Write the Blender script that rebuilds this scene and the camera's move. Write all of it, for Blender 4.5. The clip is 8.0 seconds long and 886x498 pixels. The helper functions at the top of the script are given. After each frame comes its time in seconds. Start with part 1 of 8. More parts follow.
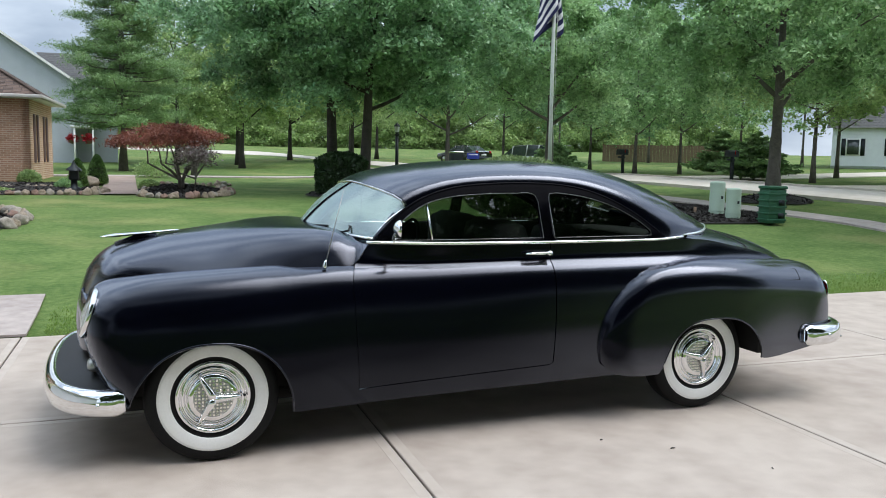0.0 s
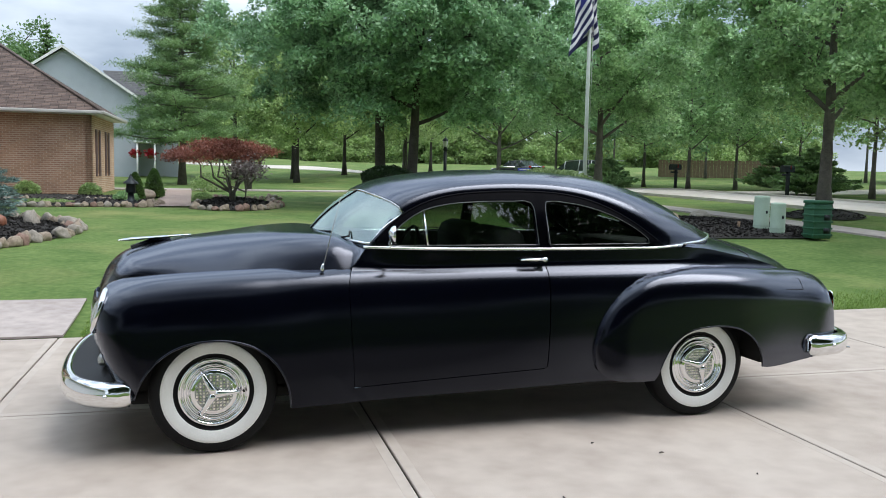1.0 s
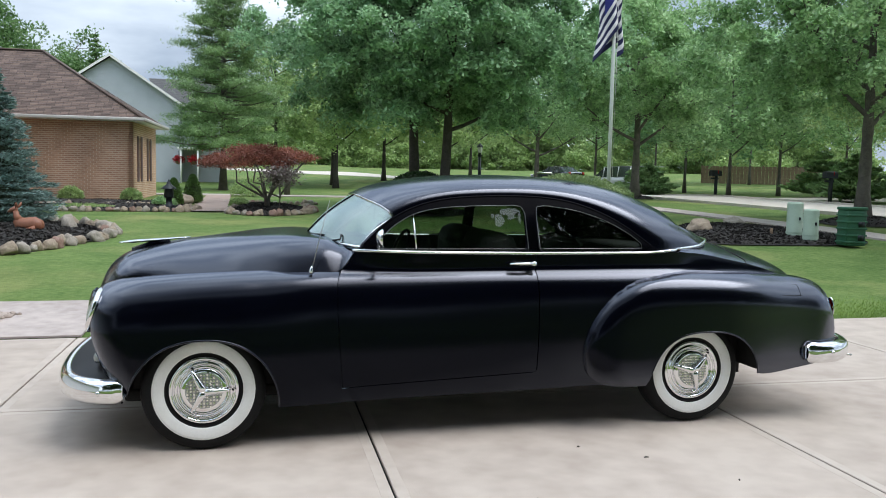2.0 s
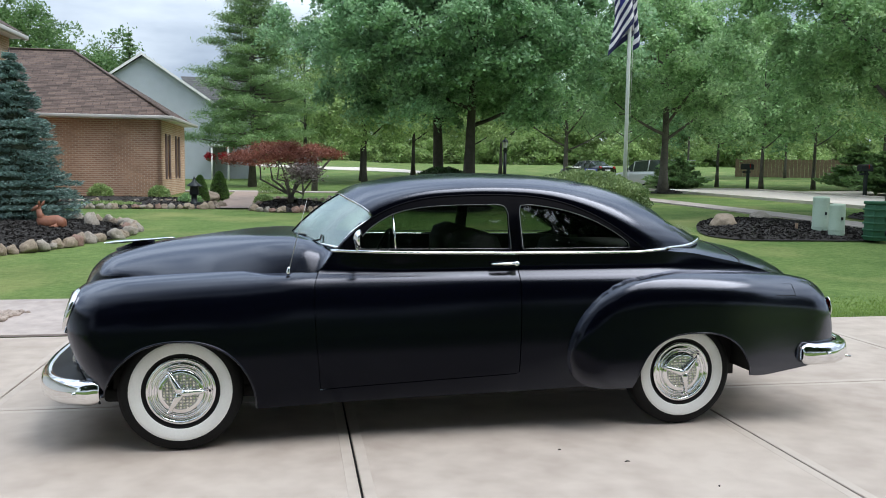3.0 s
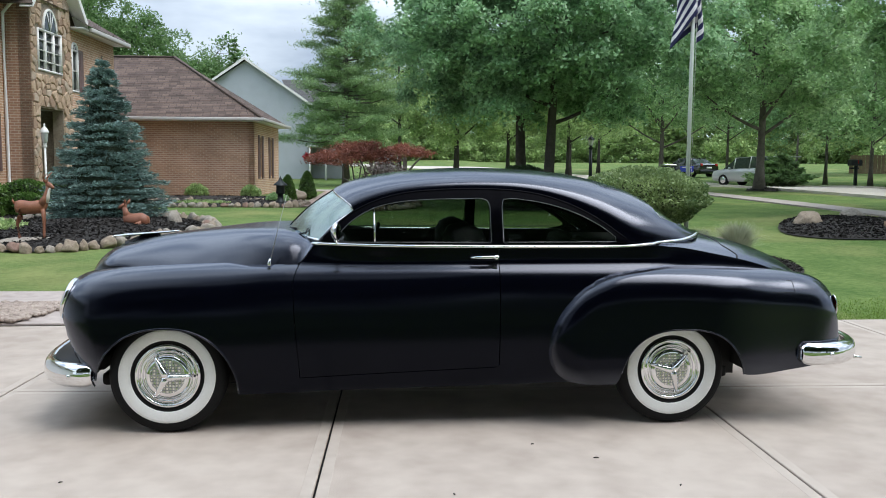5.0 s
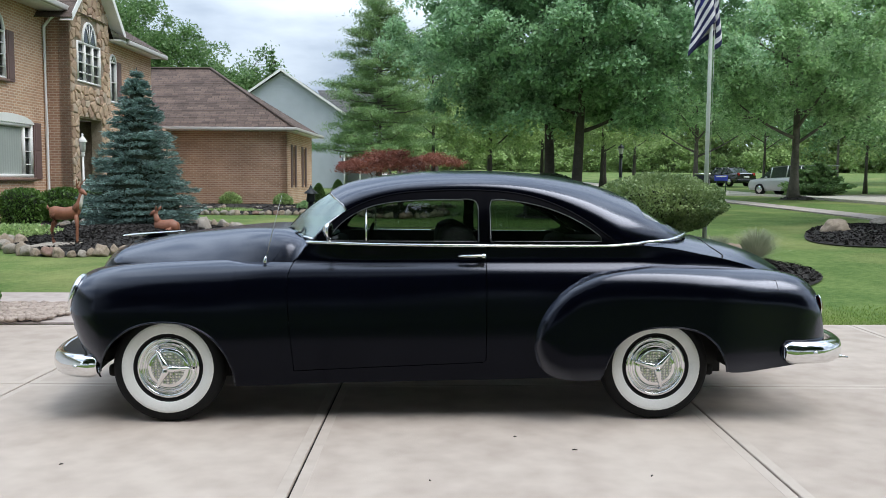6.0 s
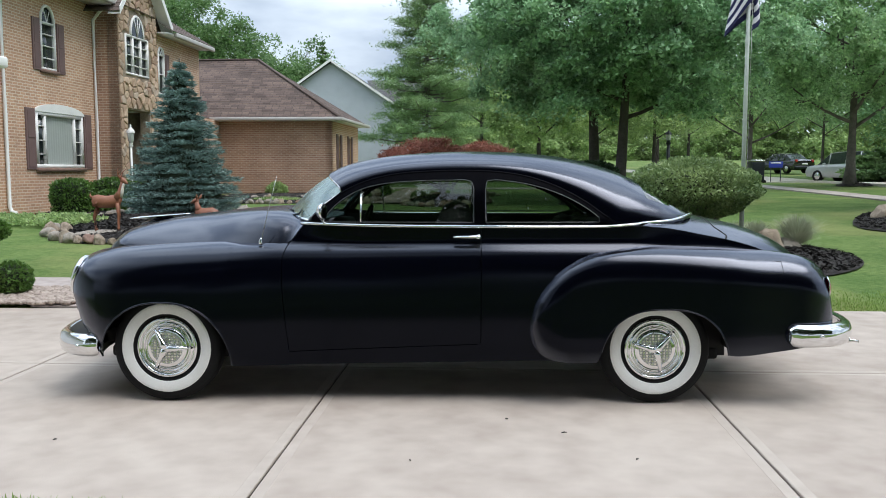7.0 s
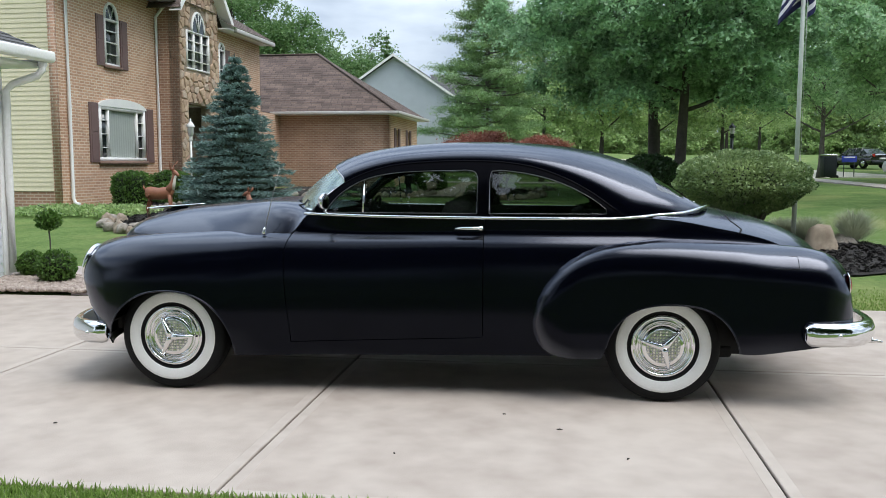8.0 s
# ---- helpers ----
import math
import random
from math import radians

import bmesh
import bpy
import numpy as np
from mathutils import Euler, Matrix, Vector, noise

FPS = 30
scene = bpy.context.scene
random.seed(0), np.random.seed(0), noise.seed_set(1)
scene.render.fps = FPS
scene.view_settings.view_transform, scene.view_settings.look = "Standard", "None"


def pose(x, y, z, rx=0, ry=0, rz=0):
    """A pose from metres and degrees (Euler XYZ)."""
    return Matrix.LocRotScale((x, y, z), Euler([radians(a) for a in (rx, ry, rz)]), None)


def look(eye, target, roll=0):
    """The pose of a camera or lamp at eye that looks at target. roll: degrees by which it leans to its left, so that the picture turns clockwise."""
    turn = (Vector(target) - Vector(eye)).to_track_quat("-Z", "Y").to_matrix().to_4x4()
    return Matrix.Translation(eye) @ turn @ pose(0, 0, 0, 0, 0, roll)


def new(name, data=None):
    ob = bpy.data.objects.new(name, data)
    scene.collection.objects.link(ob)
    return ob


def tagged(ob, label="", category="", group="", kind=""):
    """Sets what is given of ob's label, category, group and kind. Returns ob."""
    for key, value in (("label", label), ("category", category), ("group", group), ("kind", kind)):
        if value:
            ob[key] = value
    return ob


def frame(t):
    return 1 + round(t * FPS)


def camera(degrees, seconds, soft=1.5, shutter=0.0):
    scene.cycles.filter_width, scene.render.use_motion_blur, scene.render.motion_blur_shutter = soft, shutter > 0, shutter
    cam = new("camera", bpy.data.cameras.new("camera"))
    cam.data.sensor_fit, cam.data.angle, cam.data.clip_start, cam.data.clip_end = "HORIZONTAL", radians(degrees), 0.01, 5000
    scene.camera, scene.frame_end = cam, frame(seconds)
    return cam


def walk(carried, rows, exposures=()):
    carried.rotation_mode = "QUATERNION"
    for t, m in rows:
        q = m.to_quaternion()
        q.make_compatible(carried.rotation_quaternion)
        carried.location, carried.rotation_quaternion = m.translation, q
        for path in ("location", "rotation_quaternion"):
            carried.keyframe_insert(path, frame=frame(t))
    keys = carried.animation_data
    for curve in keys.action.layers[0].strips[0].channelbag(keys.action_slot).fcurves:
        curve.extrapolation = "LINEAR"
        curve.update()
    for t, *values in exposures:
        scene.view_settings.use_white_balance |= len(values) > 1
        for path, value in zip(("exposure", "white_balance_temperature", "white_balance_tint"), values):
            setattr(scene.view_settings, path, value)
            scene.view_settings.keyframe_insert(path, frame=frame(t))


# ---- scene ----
cam = camera(55.6, 8.0, soft=0.95)
PATH = [
    (0, (-0.434, -4.204, 1.53), (0.283, -2.349, 1.316), 1.0),
    (0.5, (-0.268, -4.332, 1.52), (0.379, -2.45, 1.323), 0.9),
    (1, (-0.165, -4.474, 1.497), (0.425, -2.572, 1.317), 1.1),
    (1.5, (-0.036, -4.595, 1.488), (0.502, -2.676, 1.323), 1.2),
    (3, (0.43, -4.632, 1.524), (0.844, -2.684, 1.343), 0.8),
    (3.5, (0.584, -4.579, 1.529), (0.955, -2.622, 1.341), 0.7),
    (4, (0.772, -4.607, 1.523), (1.072, -2.639, 1.329), 0.7),
    (4.5, (0.981, -4.671, 1.519), (1.205, -2.693, 1.323), 0.5),
    (6, (1.415, -4.993, 1.453), (1.495, -3.001, 1.291), 0.4),
    (6.5, (1.614, -4.997, 1.434), (1.631, -3.004, 1.263), 0.2),
    (7, (1.775, -4.964, 1.397), (1.726, -2.974, 1.211), 0.0),
    (7.5, (1.95, -4.893, 1.372), (1.825, -2.906, 1.176), -0.0),
    (8, (2.153, -4.868, 1.372), (1.946, -2.889, 1.173), 0.1),
]
walk(cam, [(t, look(eye, target, roll)) for t, eye, target, roll in PATH])

# ---- world, sun ----
world = bpy.data.worlds.new("world")
scene.world = world
world.use_nodes = True
wn, wl = world.node_tree.nodes, world.node_tree.links
wn.clear()
sky = wn.new("ShaderNodeTexSky")
sky.sky_type, sky.sun_disc = "NISHITA", False
sky.sun_elevation, sky.sun_rotation = radians(67), radians(117)
sky.dust_density = 3.0
bg_sky = wn.new("ShaderNodeBackground")
bg_sky.inputs["Strength"].default_value = 0.07
wl.new(sky.outputs[0], bg_sky.inputs["Color"])
wco = wn.new("ShaderNodeTexCoord")
wmap = wn.new("ShaderNodeMapping")
wmap.inputs["Scale"].default_value = (1.6, 1.6, 5.0)
wl.new(wco.outputs["Generated"], wmap.inputs["Vector"])
wno = wn.new("ShaderNodeTexNoise")
wno.inputs["Scale"].default_value, wno.inputs["Detail"].default_value = 1.6, 6
wl.new(wmap.outputs[0], wno.inputs["Vector"])
wra = wn.new("ShaderNodeValToRGB")
wra.color_ramp.elements[0].position, wra.color_ramp.elements[0].color = 0.40, (0.34, 0.42, 0.54, 1)
wra.color_ramp.elements[1].position, wra.color_ramp.elements[1].color = 0.62, (0.80, 0.90, 1.01, 1)
wl.new(wno.outputs["Fac"], wra.inputs["Fac"])
bg_cloud = wn.new("ShaderNodeBackground")
wl.new(wra.outputs[0], bg_cloud.inputs["Color"])
# an overcast sky: brightest overhead
wse, wma = wn.new("ShaderNodeSeparateXYZ"), wn.new("ShaderNodeMapRange")
wma.inputs["From Min"].default_value, wma.inputs["From Max"].default_value = 0.0, 1.0
wma.inputs["To Min"].default_value, wma.inputs["To Max"].default_value = 1.25, 2.8
wl.new(wco.outputs["Generated"], wse.inputs[0])
wl.new(wse.outputs[2], wma.inputs["Value"])
wl.new(wma.outputs[0], bg_cloud.inputs["Strength"])
wmix = wn.new("ShaderNodeMixShader")
wmix.inputs[0].default_value = 0.85
wl.new(bg_sky.outputs[0], wmix.inputs[1])
wl.new(bg_cloud.outputs[0], wmix.inputs[2])
wout = wn.new("ShaderNodeOutputWorld")
wl.new(wmix.outputs[0], wout.inputs[0])
sun = new("sun", bpy.data.lights.new("sun", "SUN"))
sun.data.energy, sun.data.angle, sun.data.color = 2.35, radians(40), (1.0, 0.975, 0.95)
sun.matrix_world = look((7.0, -2.6, 13.6), (1.0, 1.0, 0))


# ---- materials ----
def mat(name, base, rough=0.6, metal=0.0, var=0.0, scale=8.0, bump=0.0, bscale=60.0, coat=0.0, spec=0.5, second=None, coords="Object"):
    """A surface with two scales of variation and fine relief."""
    m = bpy.data.materials.new(name)
    m.use_nodes = True
    nt = m.node_tree
    b = nt.nodes["Principled BSDF"]
    b.inputs["Roughness"].default_value, b.inputs["Metallic"].default_value = rough, metal
    b.inputs["Specular IOR Level"].default_value = spec
    b.inputs["Coat Weight"].default_value = coat
    b.inputs["Base Color"].default_value = (*base, 1)
    tc = nt.nodes.new("ShaderNodeTexCoord")
    if var or second:
        n1, n2 = nt.nodes.new("ShaderNodeTexNoise"), nt.nodes.new("ShaderNodeTexNoise")
        n1.inputs["Scale"].default_value, n2.inputs["Scale"].default_value = scale, scale * 9
        n1.inputs["Detail"].default_value = 5
        ad = nt.nodes.new("ShaderNodeMath")
        ad.operation = "MULTIPLY_ADD"
        ad.inputs[1].default_value = 0.5
        hf = nt.nodes.new("ShaderNodeMath")
        hf.operation = "MULTIPLY"
        hf.inputs[1].default_value = 0.5
        for n in (n1, n2):
            nt.links.new(tc.outputs[coords], n.inputs["Vector"])
        nt.links.new(n1.outputs["Fac"], hf.inputs[0])
        nt.links.new(n2.outputs["Fac"], ad.inputs[0])
        nt.links.new(hf.outputs[0], ad.inputs[2])
        rp = nt.nodes.new("ShaderNodeValToRGB")
        lo = second if second else tuple(c * (1 - var) for c in base)
        hi = base if second else tuple(min(1, c * (1 + var)) for c in base)
        rp.color_ramp.elements[0].position, rp.color_ramp.elements[0].color = 0.36, (*lo, 1)
        rp.color_ramp.elements[1].position, rp.color_ramp.elements[1].color = 0.64, (*hi, 1)
        nt.links.new(ad.outputs[0], rp.inputs["Fac"])
        nt.links.new(rp.outputs[0], b.inputs["Base Color"])
    if bump:
        nb = nt.nodes.new("ShaderNodeTexNoise")
        nb.inputs["Scale"].default_value, nb.inputs["Detail"].default_value = bscale, 4
        nt.links.new(tc.outputs[coords], nb.inputs["Vector"])
        bp = nt.nodes.new("ShaderNodeBump")
        bp.inputs["Strength"].default_value, bp.inputs["Distance"].default_value = bump, 0.02
        nt.links.new(nb.outputs["Fac"], bp.inputs["Height"])
        nt.links.new(bp.outputs[0], b.inputs["Normal"])
    return m


def glass_mat(name, tint, gloss=0.04, f0=0.07, shine=(1, 1, 1)):
    """A thin pane: tinted, clear, with a mirror share that grows at a slant."""
    m = bpy.data.materials.new(name)
    m.use_nodes = True
    nt = m.node_tree
    nt.nodes.clear()
    tr, gl, mx = nt.nodes.new("ShaderNodeBsdfTransparent"), nt.nodes.new("ShaderNodeBsdfGlossy"), nt.nodes.new("ShaderNodeMixShader")
    lw, pw, ma, out = nt.nodes.new("ShaderNodeLayerWeight"), nt.nodes.new("ShaderNodeMath"), nt.nodes.new("ShaderNodeMath"), nt.nodes.new("ShaderNodeOutputMaterial")
    lw.inputs["Blend"].default_value = 0.5
    pw.operation, ma.operation = "POWER", "MULTIPLY_ADD"
    pw.inputs[1].default_value = 4.0
    ma.inputs[1].default_value, ma.inputs[2].default_value = 1 - f0, f0
    tr.inputs["Color"].default_value = (*tint, 1)
    gl.inputs["Roughness"].default_value = gloss
    gl.inputs["Color"].default_value = (*shine, 1)
    nt.links.new(lw.outputs["Facing"], pw.inputs[0])
    nt.links.new(pw.outputs[0], ma.inputs[0])
    nt.links.new(ma.outputs[0], mx.inputs[0])
    nt.links.new(tr.outputs[0], mx.inputs[1])
    nt.links.new(gl.outputs[0], mx.inputs[2])
    nt.links.new(mx.outputs[0], out.inputs[0])
    return m


def leaf_mat(name, dark, light, trans=0.35, rough=0.38, spray=1.7):
    m = bpy.data.materials.new(name)
    m.use_nodes = True
    nt = m.node_tree
    nt.nodes.clear()
    geo, rp = nt.nodes.new("ShaderNodeNewGeometry"), nt.nodes.new("ShaderNodeValToRGB")
    rp.color_ramp.elements[0].color, rp.color_ramp.elements[1].color = (*dark, 1), (*light, 1)
    # noise puts lit clumps and shaded gaps into the leaf colour
    tc, no, mr, ad = nt.nodes.new("ShaderNodeTexCoord"), nt.nodes.new("ShaderNodeTexNoise"), nt.nodes.new("ShaderNodeMapRange"), nt.nodes.new("ShaderNodeMath")
    no.inputs["Scale"].default_value, no.inputs["Detail"].default_value = spray, 3
    mr.inputs["From Min"].default_value, mr.inputs["From Max"].default_value = 0.36, 0.66
    mr.inputs["To Max"].default_value = 0.55
    ad.operation = "MULTIPLY_ADD"
    ad.inputs[1].default_value = 0.45
    nt.links.new(tc.outputs["Object"], no.inputs["Vector"])
    nt.links.new(no.outputs["Fac"], mr.inputs["Value"])
    nt.links.new(geo.outputs["Random Per Island"], ad.inputs[0])
    nt.links.new(mr.outputs[0], ad.inputs[2])
    nt.links.new(ad.outputs[0], rp.inputs["Fac"])
    b, t, mx = nt.nodes.new("ShaderNodeBsdfPrincipled"), nt.nodes.new("ShaderNodeBsdfTranslucent"), nt.nodes.new("ShaderNodeMixShader")
    b.inputs["Roughness"].default_value = rough
    b.inputs["Specular IOR Level"].default_value = 0.5
    mx.inputs[0].default_value = trans
    out = nt.nodes.new("ShaderNodeOutputMaterial")
    nt.links.new(rp.outputs[0], b.inputs["Base Color"])
    nt.links.new(rp.outputs[0], t.inputs["Color"])
    nt.links.new(b.outputs[0], mx.inputs[1])
    nt.links.new(t.outputs[0], mx.inputs[2])
    nt.links.new(mx.outputs[0], out.inputs[0])
    return m


def brick_mat(name, c1, c2, mortar, axis):
    """Running-bond brickwork, 0.203 by 0.068 m, on an upright wall along x or y."""
    m = bpy.data.materials.new(name)
    m.use_nodes = True
    nt = m.node_tree
    b = nt.nodes["Principled BSDF"]
    b.inputs["Roughness"].default_value = 0.85
    tc, sx, cx = nt.nodes.new("ShaderNodeTexCoord"), nt.nodes.new("ShaderNodeSeparateXYZ"), nt.nodes.new("ShaderNodeCombineXYZ")
    nt.links.new(tc.outputs["Object"], sx.inputs[0])
    nt.links.new(sx.outputs[axis], cx.inputs[0])
    nt.links.new(sx.outputs[2], cx.inputs[1])
    br = nt.nodes.new("ShaderNodeTexBrick")
    br.inputs["Scale"].default_value = 1.0
    br.inputs["Brick Width"].default_value, br.inputs["Row Height"].default_value = 0.203, 0.068
    br.inputs["Mortar Size"].default_value, br.inputs["Mortar Smooth"].default_value = 0.011, 0.2
    br.inputs["Bias"].default_value = -0.1
    br.inputs["Color1"].default_value, br.inputs["Color2"].default_value, br.inputs["Mortar"].default_value = (*c1, 1), (*c2, 1), (*mortar, 1)
    nt.links.new(cx.outputs[0], br.inputs["Vector"])
    no, mx = nt.nodes.new("ShaderNodeTexNoise"), nt.nodes.new("ShaderNodeMixRGB")
    no.inputs["Scale"].default_value, no.inputs["Detail"].default_value = 1.3, 6
    nt.links.new(tc.outputs["Object"], no.inputs["Vector"])
    mx.blend_type = "OVERLAY"
    mx.inputs[0].default_value = 0.35
    nt.links.new(br.outputs["Color"], mx.inputs[1])
    nt.links.new(no.outputs["Fac"], mx.inputs[2])
    nt.links.new(mx.outputs[0], b.inputs["Base Color"])
    bp = nt.nodes.new("ShaderNodeBump")
    bp.invert = True
    bp.inputs["Strength"].default_value, bp.inputs["Distance"].default_value = 0.8, 0.01
    nt.links.new(br.outputs["Fac"], bp.inputs["Height"])
    nt.links.new(bp.outputs[0], b.inputs["Normal"])
    return m


PAINT = mat("satin_black_paint", (0.0010, 0.0012, 0.0034), 0.17, var=0.15, scale=3, bump=0.004, bscale=180)
PAINT2 = mat("black_frame_paint", (0.0012, 0.0013, 0.0028), 0.40, var=0.15, scale=3, spec=0.04)
# reflection strength set by view angle: flanks held dark, slanted tops given their shine
pn = PAINT.node_tree
p_bs, p_lw, p_mr = pn.nodes["Principled BSDF"], pn.nodes.new("ShaderNodeLayerWeight"), pn.nodes.new("ShaderNodeMapRange")
p_lw.inputs["Blend"].default_value = 0.5
p_mr.inputs["From Min"].default_value, p_mr.inputs["From Max"].default_value = 0.11, 0.85
p_mr.inputs["To Min"].default_value, p_mr.inputs["To Max"].default_value = 0.035, 0.85
pn.links.new(p_lw.outputs["Facing"], p_mr.inputs["Value"])
pn.links.new(p_mr.outputs[0], p_bs.inputs["Specular IOR Level"])
p_bs.inputs["IOR"].default_value = 2.5
p_bs.inputs["Specular Tint"].default_value = (0.78, 0.84, 1.0, 1)
PAN = mat("matt_black_pan", (0.006, 0.006, 0.007), 0.45, var=0.2, scale=6, spec=0.25)
CHROME = mat("chrome", (0.80, 0.81, 0.82), 0.06, 1.0, bump=0.015, bscale=14)
CHROME_DULL = mat("worn_chrome", (0.62, 0.63, 0.62), 0.2, 1.0, var=0.1, scale=20)
RUBBER = mat("tyre_rubber", (0.006, 0.006, 0.0065), 0.7, var=0.3, scale=12, bump=0.1, bscale=120, spec=0.22)
WHITEWALL = mat("whitewall_rubber", (0.74, 0.74, 0.72), 0.55, var=0.04, scale=10)
DARK = mat("dark_underside", (0.006, 0.006, 0.006), 0.9)
CLOTH = mat("dark_seat_cloth", (0.02, 0.02, 0.022), 0.9, var=0.3, scale=30, bump=0.2, bscale=400)
GLASS = glass_mat("car_side_glass", (0.40, 0.46, 0.41), 0.01, 0.055)
GLASS_WS = glass_mat("car_windscreen_glass", (0.42, 0.56, 0.54), 0.26, 0.36, (0.84, 0.98, 0.95))
LENS = mat("lamp_lens", (0.75, 0.77, 0.78), 0.12, 0.6, bump=0.4, bscale=70)
RED_LENS = mat("red_lens", (0.35, 0.01, 0.01), 0.15, coat=0.5)
REVEAL = mat("dull_reveal_trim", (0.13, 0.135, 0.14), 0.35, 1.0)
DISH = mat("grey_metal_dish", (0.40, 0.41, 0.40), 0.35, 0.9, var=0.1, scale=30)
WAFFLE = mat("bright_waffle_metal", (0.76, 0.77, 0.74), 0.22, 1.0, var=0.08, scale=20)
SEAM = mat("seam_gap", (0.002, 0.002, 0.002), 0.9)
CONCRETE = mat("drive_concrete", (0.495, 0.43, 0.373), 0.75, second=(0.365, 0.305, 0.26), scale=0.5, bump=0.12, bscale=140, coords="Object")
CONCRETE_RIM = mat("trowelled_concrete_rim", (0.50, 0.44, 0.385), 0.65, second=(0.415, 0.355, 0.305), scale=0.8, bump=0.04, bscale=140)
CONCRETE2 = mat("walk_concrete", (0.47, 0.41, 0.38), 0.8, second=(0.33, 0.28, 0.26), scale=0.9, bump=0.15, bscale=90)
PATH_PAVE = mat("pink_paving", (0.40, 0.30, 0.25), 0.85, second=(0.29, 0.215, 0.18), scale=2.5, bump=0.3, bscale=30)
GUTTER = mat("grey_white_metal", (0.50, 0.485, 0.46), 0.5, var=0.08, scale=4)
ROAD = mat("road_concrete", (0.60, 0.55, 0.49), 0.85, second=(0.50, 0.45, 0.40), scale=0.4, bump=0.1, bscale=40)
LAWN = mat("lawn_turf", (0.155, 0.220, 0.068), 0.9, second=(0.072, 0.132, 0.034), scale=1.3, bump=1.0, bscale=38, spec=0.15)
ln_ = LAWN.node_tree
l_no, l_rp, l_mx = ln_.nodes.new("ShaderNodeTexNoise"), ln_.nodes.new("ShaderNodeValToRGB"), ln_.nodes.new("ShaderNodeMixRGB")
l_no.inputs["Scale"].default_value, l_no.inputs["Detail"].default_value = 0.40, 9
l_rp.color_ramp.elements[0].position, l_rp.color_ramp.elements[1].position = 0.50, 0.70
l_rp.color_ramp.elements[1].color = (0.48, 0.48, 0.48, 1)
l_mx.inputs[2].default_value = (0.33, 0.30, 0.13, 1)
l_src = ln_.nodes["Principled BSDF"].inputs["Base Color"].links[0].from_socket
ln_.links.new([n for n in ln_.nodes if n.bl_idname == "ShaderNodeTexCoord"][0].outputs["Object"], l_no.inputs["Vector"])
ln_.links.new(l_no.outputs["Fac"], l_rp.inputs["Fac"])
ln_.links.new(l_rp.outputs[0], l_mx.inputs[0])
ln_.links.new(l_src, l_mx.inputs[1])
ln_.links.new(l_mx.outputs[0], ln_.nodes["Principled BSDF"].inputs["Base Color"])
MULCH = mat("black_mulch", (0.022, 0.019, 0.017), 0.95, var=0.6, scale=14, bump=1.0, bscale=45)
STONE = mat("field_stone", (0.40, 0.36, 0.31), 0.85, second=(0.22, 0.19, 0.155), scale=4, bump=0.5, bscale=22)
STONE2 = mat("sand_stone", (0.38, 0.315, 0.24), 0.85, second=(0.22, 0.165, 0.12), scale=3, bump=0.6, bscale=18)
STONE_RED = mat("red_stone", (0.30, 0.19, 0.15), 0.85, second=(0.19, 0.12, 0.095), scale=4, bump=0.5, bscale=22)
PEBBLE = mat("pebbles", (0.50, 0.42, 0.36), 0.8, second=(0.22, 0.17, 0.145), scale=9, bump=0.3)
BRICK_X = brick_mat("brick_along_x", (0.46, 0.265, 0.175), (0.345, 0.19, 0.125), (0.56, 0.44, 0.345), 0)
# same brick, its colour raised by 1.3 for the light on street-facing walls
BRICK_Y_LIT = brick_mat("lit_brick_along_y", (0.60, 0.35, 0.225), (0.46, 0.255, 0.16), (0.72, 0.57, 0.44), 1)
WHITE = mat("white_trim_paint", (0.84, 0.83, 0.81), 0.5, var=0.05, scale=5)
SIDING_Y = mat("cream_siding", (0.75, 0.665, 0.475), 0.6, var=0.05, scale=2.5)
SIDING_B = mat("pale_blue_siding", (0.44, 0.47, 0.51), 0.65, var=0.05, scale=2)
SIDING_W = mat("white_siding", (0.66, 0.68, 0.70), 0.55, var=0.05, scale=3)
SHINGLE = mat("brown_shingles", (0.150, 0.113, 0.096), 0.92, second=(0.085, 0.064, 0.056), scale=5, bump=0.5, bscale=40)


def shingle_mat(name, c1, c2, gap, axis, row):
    """Staggered tabs of mixed browns, with the eave along x or y."""
    m = brick_mat(name, c1, c2, gap, axis)
    for n in m.node_tree.nodes:
        if n.bl_idname == "ShaderNodeTexBrick":
            n.inputs["Brick Width"].default_value, n.inputs["Row Height"].default_value = 0.26, row
            n.inputs["Mortar Size"].default_value, n.inputs["Bias"].default_value = 0.007, -0.25
            n.offset_frequency, n.squash_frequency, n.squash = 3, 4, 1.5
    return m


TAB_X = shingle_mat("brown_tab_shingles_x", (0.168, 0.118, 0.098), (0.078, 0.056, 0.049), (0.042, 0.032, 0.029), 0, 0.0946)
TAB_Y = shingle_mat("brown_tab_shingles_y", (0.168, 0.118, 0.098), (0.078, 0.056, 0.049), (0.042, 0.032, 0.029), 1, 0.0946)
SHINGLE_G = mat("grey_shingles", (0.12, 0.12, 0.12), 0.92, second=(0.07, 0.07, 0.072), scale=6, bump=0.5, bscale=40)
SHUTTER = mat("mauve_shutter_paint", (0.17, 0.105, 0.10), 0.6, var=0.1, scale=6)
PANE = mat("house_window_pane", (0.035, 0.045, 0.045), 0.05, var=0.3, scale=1.2, spec=0.8)
CURTAIN = mat("sheer_curtain", (0.36, 0.39, 0.36), 0.9, var=0.04, scale=4)
BARK = mat("tree_bark", (0.085, 0.074, 0.064), 0.9, second=(0.038, 0.033, 0.029), scale=6, bump=0.8, bscale=18)
BARK_G = mat("grey_bark", (0.175, 0.155, 0.135), 0.9, second=(0.085, 0.075, 0.066), scale=6, bump=0.8, bscale=18)
